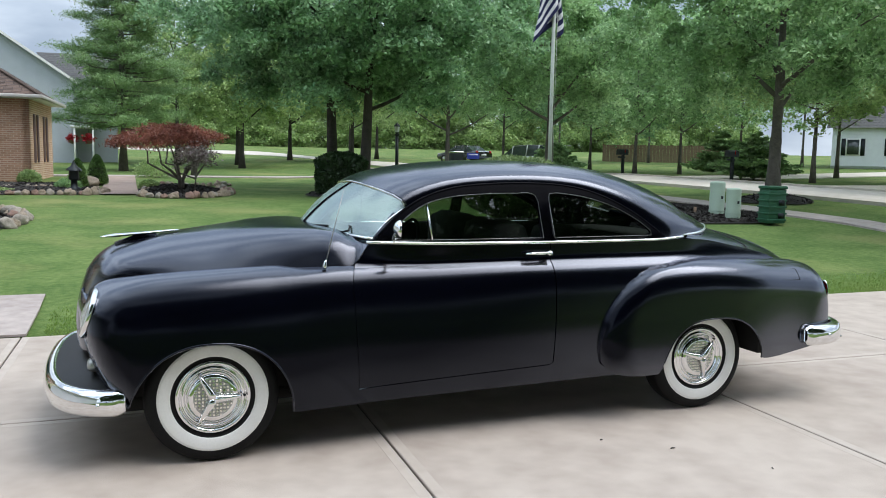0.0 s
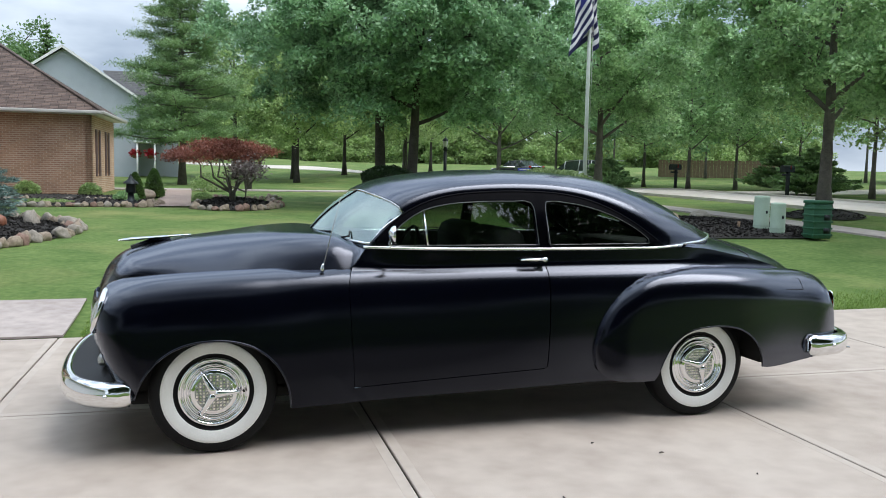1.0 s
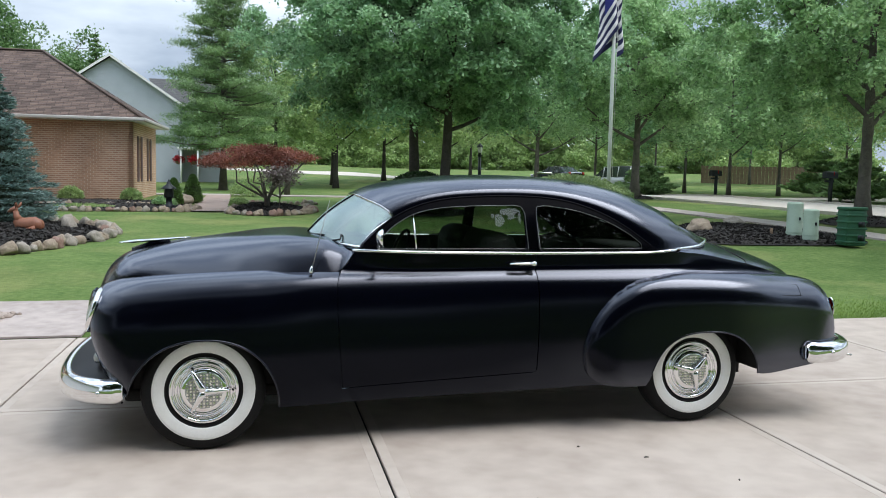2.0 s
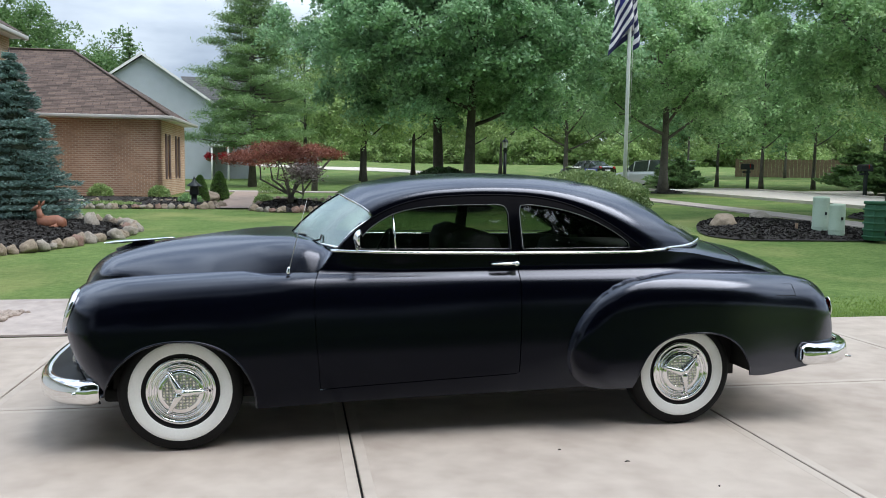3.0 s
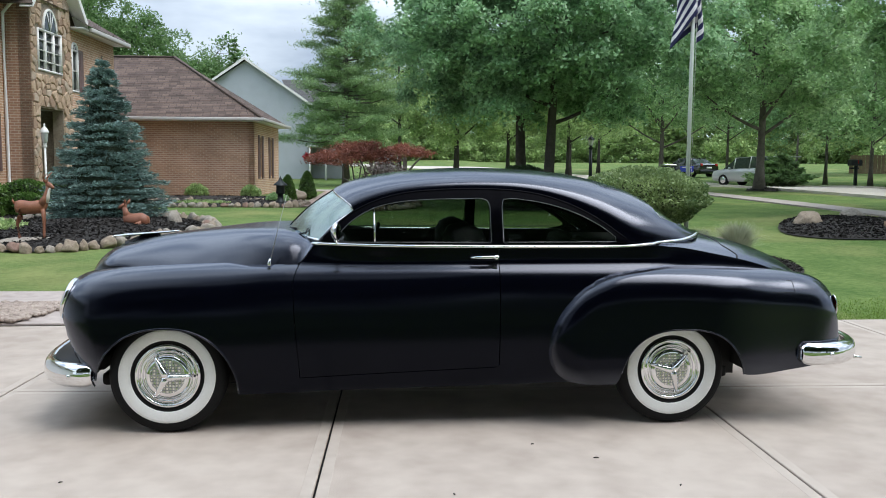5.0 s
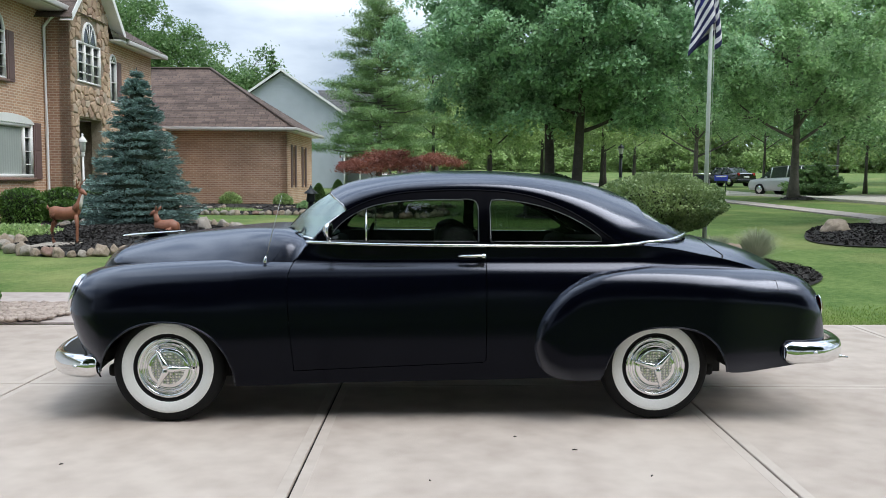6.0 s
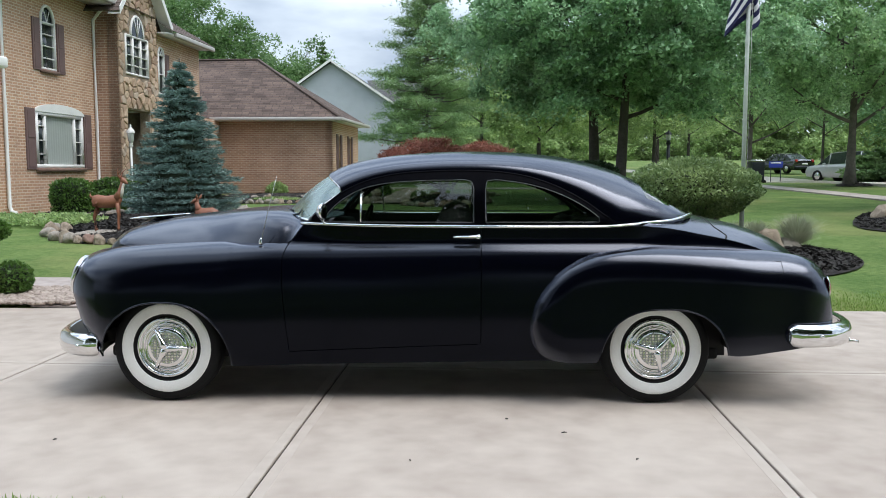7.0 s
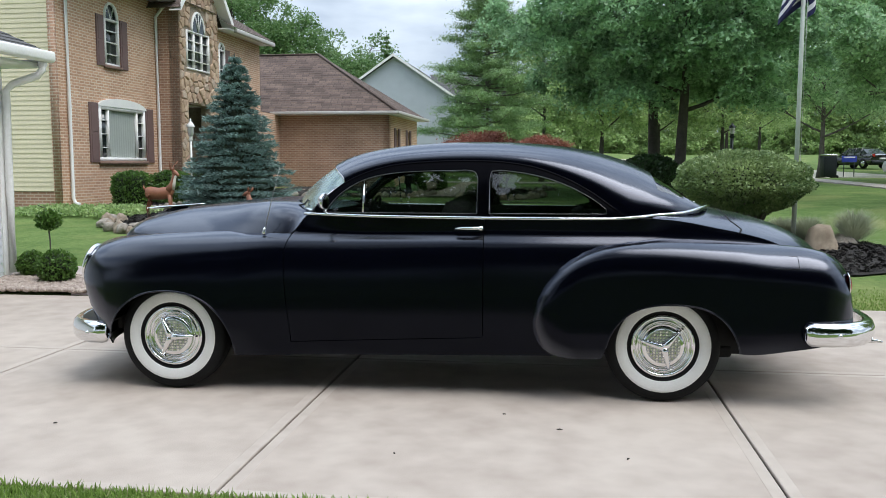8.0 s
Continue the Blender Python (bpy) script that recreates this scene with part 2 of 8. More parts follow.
LEAF_DEEP = leaf_mat("deep_green_leaf", (0.080, 0.205, 0.080), (0.510, 0.760, 0.440), 0.42)
LEAF_MID = leaf_mat("mid_green_leaf", (0.115, 0.255, 0.085), (0.560, 0.780, 0.410), 0.42)
LEAF_LIGHT = leaf_mat("light_green_leaf", (0.160, 0.280, 0.085), (0.560, 0.700, 0.310), 0.42)
LEAF_WOOD = leaf_mat("tall_woods_leaf", (0.070, 0.160, 0.050), (0.250, 0.400, 0.150), 0.45)
LEAF_RED = leaf_mat("red_maple_leaf", (0.15, 0.045, 0.032), (0.40, 0.155, 0.105), 0.4)
LEAF_PINK = leaf_mat("variegated_leaf", (0.12, 0.06, 0.065), (0.46, 0.42, 0.40), spray=9.0)
NEEDLE_BLUE = leaf_mat("blue_spruce_needle", (0.035, 0.085, 0.075), (0.300, 0.440, 0.400), 0.15)
NEEDLE = leaf_mat("pine_needle", (0.090, 0.190, 0.070), (0.360, 0.520, 0.220), 0.35)
LEAF_BOX = leaf_mat("boxwood_leaf", (0.050, 0.120, 0.025), (0.170, 0.300, 0.060), 0.3)
LEAF_DARKBOX = leaf_mat("dark_hedge_leaf", (0.012, 0.034, 0.010), (0.034, 0.070, 0.020), 0.2)
LEAF_EUON = leaf_mat("spindle_bush_leaf", (0.060, 0.130, 0.040), (0.390, 0.490, 0.210), 0.3)
BLADE = leaf_mat("grass_blade", (0.180, 0.290, 0.060), (0.320, 0.450, 0.120), 0.45)
FEATHER = leaf_mat("feather_grass_blade", (0.30, 0.33, 0.22), (0.58, 0.60, 0.44), 0.35)
IRON = mat("dark_iron", (0.02, 0.025, 0.028), 0.45, 0.6, var=0.3, scale=20)
PED_GREEN = mat("pale_green_plastic", (0.36, 0.46, 0.37), 0.55, var=0.06, scale=4)
CRATE_GREEN = mat("dark_green_plastic", (0.022, 0.10, 0.055), 0.5, var=0.1, scale=6)
SILVER = mat("silver_car_paint", (0.50, 0.52, 0.54), 0.35, 0.3, coat=0.6)
SEDAN = mat("dark_car_paint", (0.012, 0.013, 0.018), 0.25, coat=0.8)
BLUE = mat("blue_sign_face", (0.03, 0.05, 0.36), 0.5)
NAVY = mat("navy_cloth", (0.018, 0.020, 0.075), 0.9, var=0.15, scale=5)
CLOTH_WHITE = mat("white_cloth", (0.72, 0.71, 0.74), 0.9, var=0.05, scale=5)
POLE = mat("pale_aluminium_pole", (0.64, 0.68, 0.65), 0.5, 0.0, var=0.05, scale=3)
FLOWER = leaf_mat("red_flower", (0.30, 0.01, 0.02), (0.55, 0.04, 0.06))
WOOD = mat("weathered_wood", (0.22, 0.15, 0.10), 0.85, var=0.25, scale=5, bump=0.3)


# ---- mesh helpers ----
def mesh_ob(name, verts, faces, material, parent=None, label="", smooth=True, solid=0.0):
    me = bpy.data.meshes.new(name)
    me.from_pydata([tuple(v) for v in verts], [], faces)
    me.polygons.foreach_set("use_smooth", [smooth] * len(me.polygons))
    me.materials.append(material)
    ob = new(name, me)
    if parent is not None:
        ob.parent = parent
    if label:
        ob["label"] = label
    if solid:
        sm = ob.modifiers.new("thickness", "SOLIDIFY")
        sm.thickness, sm.offset = solid, 0
        es = ob.modifiers.new("crisp_edges", "EDGE_SPLIT")
        es.split_angle = radians(62)
    return ob


def part(name, bm, material, parent, label="", smooth=True):
    me = bpy.data.meshes.new(name)
    bm.to_mesh(me)
    bm.free()
    me.polygons.foreach_set("use_smooth", [smooth] * len(me.polygons))
    me.materials.append(material)
    ob = new(name, me)
    ob.parent = parent
    if label:
        ob["label"] = label
    return ob


def empty(name, x=0, y=0, z=0, turn=0, label="", category="", group="", kind=""):
    ob = new(name)
    ob.matrix_basis = pose(x, y, z, 0, 0, turn)
    return tagged(ob, label, category, group, kind)


def lerp(a, b, t):
    return a + (b - a) * t


def smooth01(t):
    t = max(0.0, min(1.0, t))
    return t * t * (3 - 2 * t)


def curve1(pts, x):
    """A smooth curve through (x, value) pairs."""
    if x <= pts[0][0]:
        return pts[0][1]
    for k in range(len(pts) - 1):
        if x <= pts[k + 1][0]:
            (x0, y0), (x1, y1) = pts[k], pts[k + 1]
            d = (y1 - y0) / (x1 - x0)
            m0 = d if k == 0 else 0.5 * (d + (y0 - pts[k - 1][1]) / (x0 - pts[k - 1][0]))
            m1 = d if k + 2 == len(pts) else 0.5 * (d + (pts[k + 2][1] - y1) / (pts[k + 2][0] - x1))
            h, t = x1 - x0, (x - x0) / (x1 - x0)
            return y0 * (1 + 2 * t) * (1 - t) ** 2 + h * m0 * t * (1 - t) ** 2 + y1 * t * t * (3 - 2 * t) - h * m1 * t * t * (1 - t)
    return pts[-1][1]


def grid_faces(n, m, skip=None, wrap=False, base=0):
    out = []
    for i in range(n - 1):
        for j in range(m if wrap else m - 1):
            if skip and skip(i, j):
                continue
            k = (j + 1) % m
            out.append((base + i * m + j, base + i * m + k, base + (i + 1) * m + k, base + (i + 1) * m + j))
    return out


def box(bm, x0, x1, y0, y1, z0, z1, bevel=0.0):
    r = bmesh.ops.create_cube(bm, size=1.0, matrix=Matrix.Translation(((x0 + x1) / 2, (y0 + y1) / 2, (z0 + z1) / 2)) @ Matrix.Diagonal((x1 - x0, y1 - y0, z1 - z0, 1)))
    if bevel:
        es = list({e for v in r["verts"] for e in v.link_edges})
        bmesh.ops.bevel(bm, geom=es, offset=bevel, segments=2, profile=0.5, affect="EDGES")
    return bm


def boxm(*args, bevel=0.0):
    return box(bmesh.new(), *args, bevel=bevel)


def cyl(bm, p, q, r0, r1, n=12, caps=True):
    p, q = Vector(p), Vector(q)
    m = Matrix.Translation((p + q) / 2) @ (q - p).to_track_quat("Z", "Y").to_matrix().to_4x4()
    bmesh.ops.create_cone(bm, cap_ends=caps, segments=n, radius1=r0, radius2=r1, depth=(q - p).length, matrix=m)
    return bm


def tube_data(path, radii, n=8, flat=1.0, up=(0, 0, 1), closed=False):
    """Vertices and faces of a tube along a path; flat squeezes it along up."""
    vs, path = [], [Vector(p) for p in path]
    up = Vector(up)
    for k, p in enumerate(path):
        t = (path[min(k + 1, len(path) - 1)] - path[max(k - 1, 0)]).normalized()
        a = t.cross(up)
        a = a.normalized() if a.length > 1e-4 else t.orthogonal().normalized()
        b = a.cross(t).normalized()
        r = radii[k] if hasattr(radii, "__len__") else radii
        for j in range(n):
            w = 2 * math.pi * j / n
            vs.append(p + a * (r * math.cos(w)) + b * (r * flat * math.sin(w)))
    fs = grid_faces(len(path), n, wrap=True)
    fs += [tuple(range(n - 1, -1, -1)), tuple((len(path) - 1) * n + j for j in range(n))]
    return vs, fs


def tube(name, path, radii, material, parent=None, n=8, flat=1.0, up=(0, 0, 1), label=""):
    return mesh_ob(name, *tube_data(path, radii, n, flat, up), material, parent, label)


def lathe(name, profile, material, parent=None, n=40, label="", smooth=True):
    """A turned form about the local y axis: profile of (radius, y)."""
    vs = [(r * math.cos(2 * math.pi * j / n), y, r * math.sin(2 * math.pi * j / n)) for r, y in profile for j in range(n)]
    return mesh_ob(name, vs, grid_faces(len(profile), n, wrap=True), material, parent, label, smooth)


def lathe_z(name, profile, material, parent=None, n=24, label=""):
    vs = [(r * math.cos(2 * math.pi * j / n), r * math.sin(2 * math.pi * j / n), z) for r, z in profile for j in range(n)]
    return mesh_ob(name, vs, grid_faces(len(profile), n, wrap=True), material, parent, label)


def quad_cloud(name, v, material, parent=None, label=""):
    """Many small four-cornered leaves from an array of shape (n, 4, 3)."""
    n = len(v)
    me = bpy.data.meshes.new(name)
    me.vertices.add(n * 4)
    me.vertices.foreach_set("co", v.reshape(-1).astype(np.float32))
    me.loops.add(n * 4)
    me.loops.foreach_set("vertex_index", np.arange(n * 4, dtype=np.int32))
    me.polygons.add(n)
    me.polygons.foreach_set("loop_start", np.arange(0, n * 4, 4, dtype=np.int32))
    me.polygons.foreach_set("loop_total", np.full(n, 4, dtype=np.int32))
    me.update(calc_edges=True)
    me.materials.append(material)
    ob = new(name, me)
    if parent is not None:
        ob.parent = parent
    if label:
        ob["label"] = label
    return ob


def leaves(rng, centres, size, slim=0.55, droop=0.3, along=None):
    """Leaf shapes of random turn about the given centres."""
    n = len(centres)
    if along is None:
        nrm = rng.normal(size=(n, 3)) * 0.75 + np.array([0.0, 0.0, 0.9])
        nrm /= np.linalg.norm(nrm, axis=1, keepdims=True)
        a = np.cross(nrm, rng.normal(size=(n, 3)))
        a[:, 2] -= droop * 0.5
        a /= np.linalg.norm(a, axis=1, keepdims=True) + 1e-9
        b = np.cross(a, nrm)
    else:
        a = along + 0.45 * rng.normal(size=(n, 3))
        a[:, 2] -= droop
        a /= np.linalg.norm(a, axis=1, keepdims=True)
        b = np.cross(a, rng.normal(size=(n, 3)))
    b /= np.linalg.norm(b, axis=1, keepdims=True) + 1e-9
    s = (size * (0.6 + 0.8 * rng.random(n)))[:, None]
    c = centres
    fold = np.cross(a, b) * s * 0.12
    return np.stack([c - a * s * 0.5, c + b * s * slim * 0.5 + fold, c + a * s * 0.5, c - b * s * slim * 0.5 + fold], axis=1)


def far_rise(r):
    """The land climbs again beyond the street."""
    t = max(0.0, r - 44)
    return 0.032 * min(t * t / (t + 6), 70) if t else 0.0


def h_ground(x, y):
    """The lie of the land: level drive, lawn that climbs gently away from it."""
    d = max(0.0, y - 3.45)
    return 0.3 * (1 - math.exp(-d / 7)) + 0.011 * min(d, 34) + 0.027 * min(max(0.0, x - 6), 10) * min(1, d / 5) - 0.40 * smooth01((y - 31) / 12) * smooth01((x - 11) / 7) + far_rise(math.hypot(x - 1, y + 5))


# ---- the black coupe ----
CAR_Y = 0.82
car = empty("coupe_car", 0, CAR_Y, 0, 0, "satin black 1950s two-door coupe with whitewall tyres on concrete", "car")

ROOF_C = [(0.86, 1.36), (0.92, 1.395), (1.0, 1.43), (1.2, 1.475), (1.5, 1.508), (1.8, 1.518), (2.15, 1.508), (2.45, 1.475), (2.7, 1.415), (2.85, 1.355), (3.0, 1.27), (3.15, 1.165), (3.22, 1.12), (3.27, 1.10)]
BELT_W = [(0.8, 0.715), (1.0, 0.74), (1.8, 0.752), (2.4, 0.735), (2.7, 0.70), (2.9, 0.65), (3.05, 0.59), (3.155, 0.50), (3.22, 0.38), (3.255, 0.22), (3.27, 0.02)]
BELT_Z = [(0.8, 1.078), (1.2, 1.068), (1.85, 1.062), (2.6, 1.061), (2.85, 1.064), (3.05, 1.077), (3.155, 1.096), (3.22, 1.104), (3.27, 1.10)]
DRIP = [(0.83, 1.082), (0.90, 1.15), (0.97, 1.215), (1.047, 1.268), (1.17, 1.325), (1.325, 1.366), (1.55, 1.388), (1.84, 1.393), (2.02, 1.382), (2.18, 1.353), (2.36, 1.288), (2.52, 1.20), (2.64, 1.115), (2.72, 1.065)]
WIN_TOP = [(0.93, 1.10), (0.955, 1.14), (1.0, 1.19), (1.06, 1.235), (1.15, 1.282), (1.28, 1.315), (1.5, 1.334), (1.7, 1.338), (1.80, 1.336), (1.826, 1.32), (1.836, 1.29)]
Q_TOP = [(1.908, 1.29), (1.915, 1.325), (1.935, 1.336), (2.05, 1.332), (2.2, 1.306), (2.35, 1.258), (2.46, 1.205), (2.54, 1.155), (2.59, 1.115)]


def belt(x):
    return curve1(BELT_W, x), curve1(BELT_Z, x)


def drip_z(x):
    return max(curve1(BELT_Z, x), curve1(DRIP, x)) if x < 2.72 else curve1(BELT_Z, x)


def green_side(x, z):
    """Half width of the cabin side at a height, leaning in towards the roof."""
    w, zb = belt(x)
    q = (z - zb) / 0.33
    return w - 0.125 * q - 0.02 * q * q * (1 if q > 0 else 0)


def roof_point(x, a):
    """Roof skin: a = 0 at the drip rail, 1 on the centre line."""
    d, r = drip_z(x), curve1(ROOF_C, x)
    w = green_side(x, d)
    w2 = w * math.cos(a * math.pi / 2) ** 0.82
    return w2, d + (r - d) * math.sin(a * math.pi / 2) ** 0.92


def both_sides(name, verts, faces, material, label="", smooth=True, solid=0.0, parent=None):
    """A part on the near side of the car and its mirror image on the other."""
    par = car if parent is None else parent
    near = mesh_ob(name, verts, faces, material, par, label, smooth, solid)
    far = mesh_ob(name, [(v[0], -v[1], v[2]) for v in verts], [tuple(reversed(f)) for f in faces], material, par, label, smooth, solid)
    return near, far


# roof, from the header over the windscreen to the tail of the cabin
RN, RM = 60, 14
roof_v = []
for i in range(RN):
    for j in range(2 * RM - 1):
        s = -1 if j < RM else 1
        a = (j if j < RM else 2 * RM - 2 - j) / (RM - 1)
        xf = 1.035 - 0.135 * smooth01(a * 1.15) ** 0.8
        u = i / (RN - 1)
        u = 0.5 * u + 0.5 * (1 - (1 - u) ** 2)
        x = xf + (3.268 - xf) * u
        w, z = roof_point(x, a)
        roof_v.append((x, s * w if a < 1 else 0.0, z))


def rear_window_hole(i, j):
    x = sum(roof_v[k][0] for k in (i * (2 * RM - 1) + j, (i + 1) * (2 * RM - 1) + j)) / 2
    y = abs(roof_v[i * (2 * RM - 1) + j][1])
    return 2.90 < x < 3.20 and y < 0.56 - 0.9 * max(0, x - 3.0) ** 1.0


mesh_ob("roof", roof_v, grid_faces(RN, 2 * RM - 1, rear_window_hole), PAINT, car, "satin black domed roof", solid=0.012)
rear_v = [(x, y * 0.985, z - 0.008) for x, y, z in roof_v]
mesh_ob("rear_window", rear_v, [f for f in grid_faces(RN, 2 * RM - 1) if 2.86 < rear_v[f[0]][0] < 3.22 and abs(rear_v[f[0]][1]) < 0.62], GLASS, car, "tinted curved rear window").visible_shadow = False

# drip rail
dr = [(x, -green_side(x, drip_z(x)) - 0.006, drip_z(x)) for x in [0.86 + k * (2.66 - 0.86) / 60 for k in range(61)]]
both_sides("drip_rail", *tube_data(dr, 0.009, 6), PAINT2)

# cabin sides between belt and drip rail, with the two window openings
cols = sorted({round(0.84 + k * 0.02, 3) for k in range(94)} | {0.93, 0.935, 0.94, 0.95, 1.826, 1.831, 1.836, 1.908, 1.911, 1.915, 1.925, 2.59, 2.585})
sv, sh = [], 5
for x in cols:
    w, zb = belt(x)
    dz = drip_z(x)
    if 0.93 <= x <= 1.836:
        lo, hi = curve1([(0.93, 1.10), (0.96, 1.088), (1.8, 1.084), (1.83, 1.09), (1.836, 1.11)], x), curve1(WIN_TOP, x)
    elif 1.908 <= x <= 2.59:
        lo, hi = curve1([(1.908, 1.10), (1.92, 1.08), (2.55, 1.082), (2.59, 1.10)], x), curve1(Q_TOP, x)
    else:
        lo = hi = min(dz, lerp(zb, dz, 0.4))
    lo, hi = min(lo, dz), min(hi, dz)
    for z in (zb - 0.012, lo, hi, lerp(hi, dz, 0.5), dz):
        sv.append((x, -green_side(x, z) + (0.03 if z < zb else 0.0), z))


def side_hole(i, j):
    c = (cols[i] + cols[i + 1]) / 2
    return j == 1 and (0.93 < c < 1.836 or 1.908 < c < 2.59)


both_sides("window_frame", sv, [f for f in grid_faces(len(cols), sh, side_hole)], PAINT2, "black painted cabin side around the windows", solid=0.02)
for nm, xa, xb, top in (("door_window", 0.93, 1.836, WIN_TOP), ("quarter_window", 1.908, 2.59, Q_TOP)):
    gv, gx = [], [xa + (xb - xa) * k / 30 for k in range(31)]
    for x in gx:
        for z in (1.075, curve1(top, x) + 0.012):
            gv.append((x, -green_side(x, z) + 0.012, z))
    for o in both_sides(nm, gv, grid_faces(31, 2), GLASS, "clear side window glass with bright edge"):
        o.visible_shadow = False
    low = 1.088
    ring = [(x, curve1(top, x)) for x in [xa + (xb - xa) * (0.5 - 0.5 * math.cos(math.pi * k / 40)) for k in range(41)]]
    ring += [(lerp(xb, xa, k / 20), low) for k in range(21)]
    ring.append(ring[0])
    path = [(x, -green_side(x, z) - 0.012, z) for x, z in ring]
    both_sides("window_reveal", *tube_data(path, 0.0025, 5, up=(0, 1, 0)), REVEAL, "thin bright window reveal")
both_sides("vent_post", *tube_data([(1.150, -green_side(1.15, 1.28) - 0.006, 1.282), (1.155, -green_side(1.155, 1.09) - 0.008, 1.088)], 0.006, 6), CHROME, "bright vent window post")

# windscreen
wv = []
for i in range(13):
    u = i / 12 * 2 - 1
    s, a = abs(u) ** 1.9, 1 - abs(u)
    xt = 1.035 - 0.135 * smooth01(a * 1.15) ** 0.8
    yt, zt = roof_point(xt, a)
    yt = math.copysign(yt, u) * 0.985 if abs(u) > 1e-6 else 0.0
    xb, zb2, yb = 0.585 + 0.255 * s, 1.118 - 0.03 * s, 0.69 * u
    for j in range(9):
        v = j / 8
        wv.append((lerp(xb, xt, v) - 0.015 * math.sin(math.pi * v), lerp(yb, yt, v), lerp(zb2, zt - 0.006, v) + 0.012 * math.sin(math.pi * v)))
mesh_ob("windscreen", wv, grid_faces(13, 9), GLASS_WS, car, "pale tinted windscreen mirroring the sky").visible_shadow = False
edge = [wv[i * 9] for i in range(13)] + [wv[12 * 9 + j] for j in range(9)] + [wv[i * 9 + 8] for i in range(12, -1, -1)] + [wv[j] for j in range(8, -1, -1)]
mesh_ob("windscreen_surround", *tube_data([(x, y, z + 0.003) for x, y, z in edge], 0.009, 6), CHROME, car, "bright windscreen surround")
mesh_ob("centre_bar", *tube_data([wv[6 * 9 + j] for j in range(9)], 0.008, 6), PAINT2, car)
both_sides("a_pillar", *tube_data([(0.835, -0.712, 1.07), (0.90, -0.683, 1.145), (0.97, -0.642, 1.215), (1.045, -0.598, 1.272), (1.10, -0.580, 1.305)], [0.024, 0.022, 0.021, 0.022, 0.02], 8), PAINT)
for dx, dy in ((0.0, 0.0), (0.0, 0.42)):
    wpath = [(0.575 + 0.30 * dy, -0.10 - dy, 1.118), (0.60 + 0.34 * dy, -0.2 - dy * 0.8, 1.135 - 0.02 * dy), (0.67 + 0.2 * dy, -0.34 - dy * 0.4, 1.14 + 0.03 * dy)]
    mesh_ob("wiper", *tube_data(wpath, 0.006, 5), IRON, car, "black wiper arm")

# bonnet: nose to windscreen
H_MID = [(-0.66, 0.50), (-0.665, 0.62), (-0.65, 0.74), (-0.62, 0.84), (-0.575, 0.93), (-0.50, 0.995), (-0.40, 1.03), (-0.2, 1.073), (0.1, 1.112), (0.37, 1.136), (0.62, 1.135), (0.86, 1.098), (0.93, 1.088)]
H_EDGE = [(-0.57, 0.36, 0.50), (-0.56, 0.37, 0.62), (-0.54, 0.385, 0.70), (-0.50, 0.40, 0.78), (-0.45, 0.42, 0.85), (-0.37, 0.45, 0.892), (-0.28, 0.48, 0.908), (-0.1, 0.53, 0.924), (0.15, 0.58, 0.941), (0.42, 0.695, 0.950), (0.62, 0.742, 0.955), (0.715, 0.738, 0.962), (0.803, 0.716, 1.060)]
hv, HS, HA = [], 60, 20
for i in range(HS):
    u = i / (HS - 1) * (len(H_MID) - 1)
    P = [curve1([(k, p[c]) for k, p in enumerate(H_MID)], u) for c in (0, 1)]
    Q = [curve1([(k, p[c]) for k, p in enumerate(H_EDGE)], u) for c in (0, 1, 2)]
    for j in range(2 * HA - 1):
        a = (j - HA + 1) / (HA - 1)
        w = abs(a)
        k = math.cos(w * math.pi / 2)
        b_ = smooth01((u - 4.5) / 3)
        e_ = 3.0 + 7.0 * smooth01((u - 7.5) / 3.0)
        hv.append((lerp(Q[0], P[0], k ** 0.9), math.copysign(Q[1] * lerp(math.sin(w * math.pi / 2), w, b_), a) if a else 0.0, lerp(Q[2], P[1], lerp(k ** 0.8, 1 - w ** e_, b_))))
mesh_ob("bonnet", hv, grid_faces(HS, 2 * HA - 1), PAINT, car, "smooth satin black bonnet", solid=0.01)

# sides of the body
F_FEN = [(0.20, 0.93), (0.30, 0.955), (0.45, 0.99), (0.60, 1.0), (0.72, 0.993), (0.82, 0.966), (0.88, 0.932), (0.92, 0.892), (0.945, 0.85), (0.96, 0.80)]
F_DOOR = [(0.20, 0.935), (0.30, 0.96), (0.45, 0.988), (0.60, 1.0), (0.72, 0.999), (0.82, 0.988), (0.88, 0.968), (0.915, 0.947), (0.938, 0.923), (0.950, 0.903), (0.957, 0.893), (0.967, 0.889), (0.995, 0.888), (1.03, 0.888), (1.065, 0.888)]
F_MID = [(0.20, 0.933), (0.30, 0.958), (0.45, 0.989), (0.60, 1.0), (0.72, 0.996), (0.80, 0.982), (0.86, 0.960), (0.90, 0.935), (0.925, 0.912), (0.940, 0.888), (0.948, 0.872), (0.958, 0.864), (0.97, 0.864), (0.995, 0.868), (1.03, 0.878), (1.065, 0.888)]
Y_MAX = [(-0.6, 0.86), (-0.3, 0.895), (0.1, 0.90), (0.45, 0.885), (0.8, 0.855), (1.2, 0.847), (1.9, 0.845), (2.5, 0.83), (3.0, 0.80), (3.4, 0.76), (3.7, 0.70), (3.95, 0.60)]
CREST = [(-0.60, 0.82), (-0.57, 0.855), (-0.50, 0.885), (-0.38, 0.907), (-0.2, 0.925), (0.0, 0.937), (0.33, 0.950), (0.6, 0.953), (0.85, 0.955)]
NOSE_X = [(0.20, -0.425), (0.29, -0.455), (0.40, -0.505), (0.50, -0.545), (0.62, -0.58), (0.70, -0.592), (0.76, -0.597), (0.80, -0.592), (0.84, -0.575), (0.87, -0.54), (0.90, -0.46)]
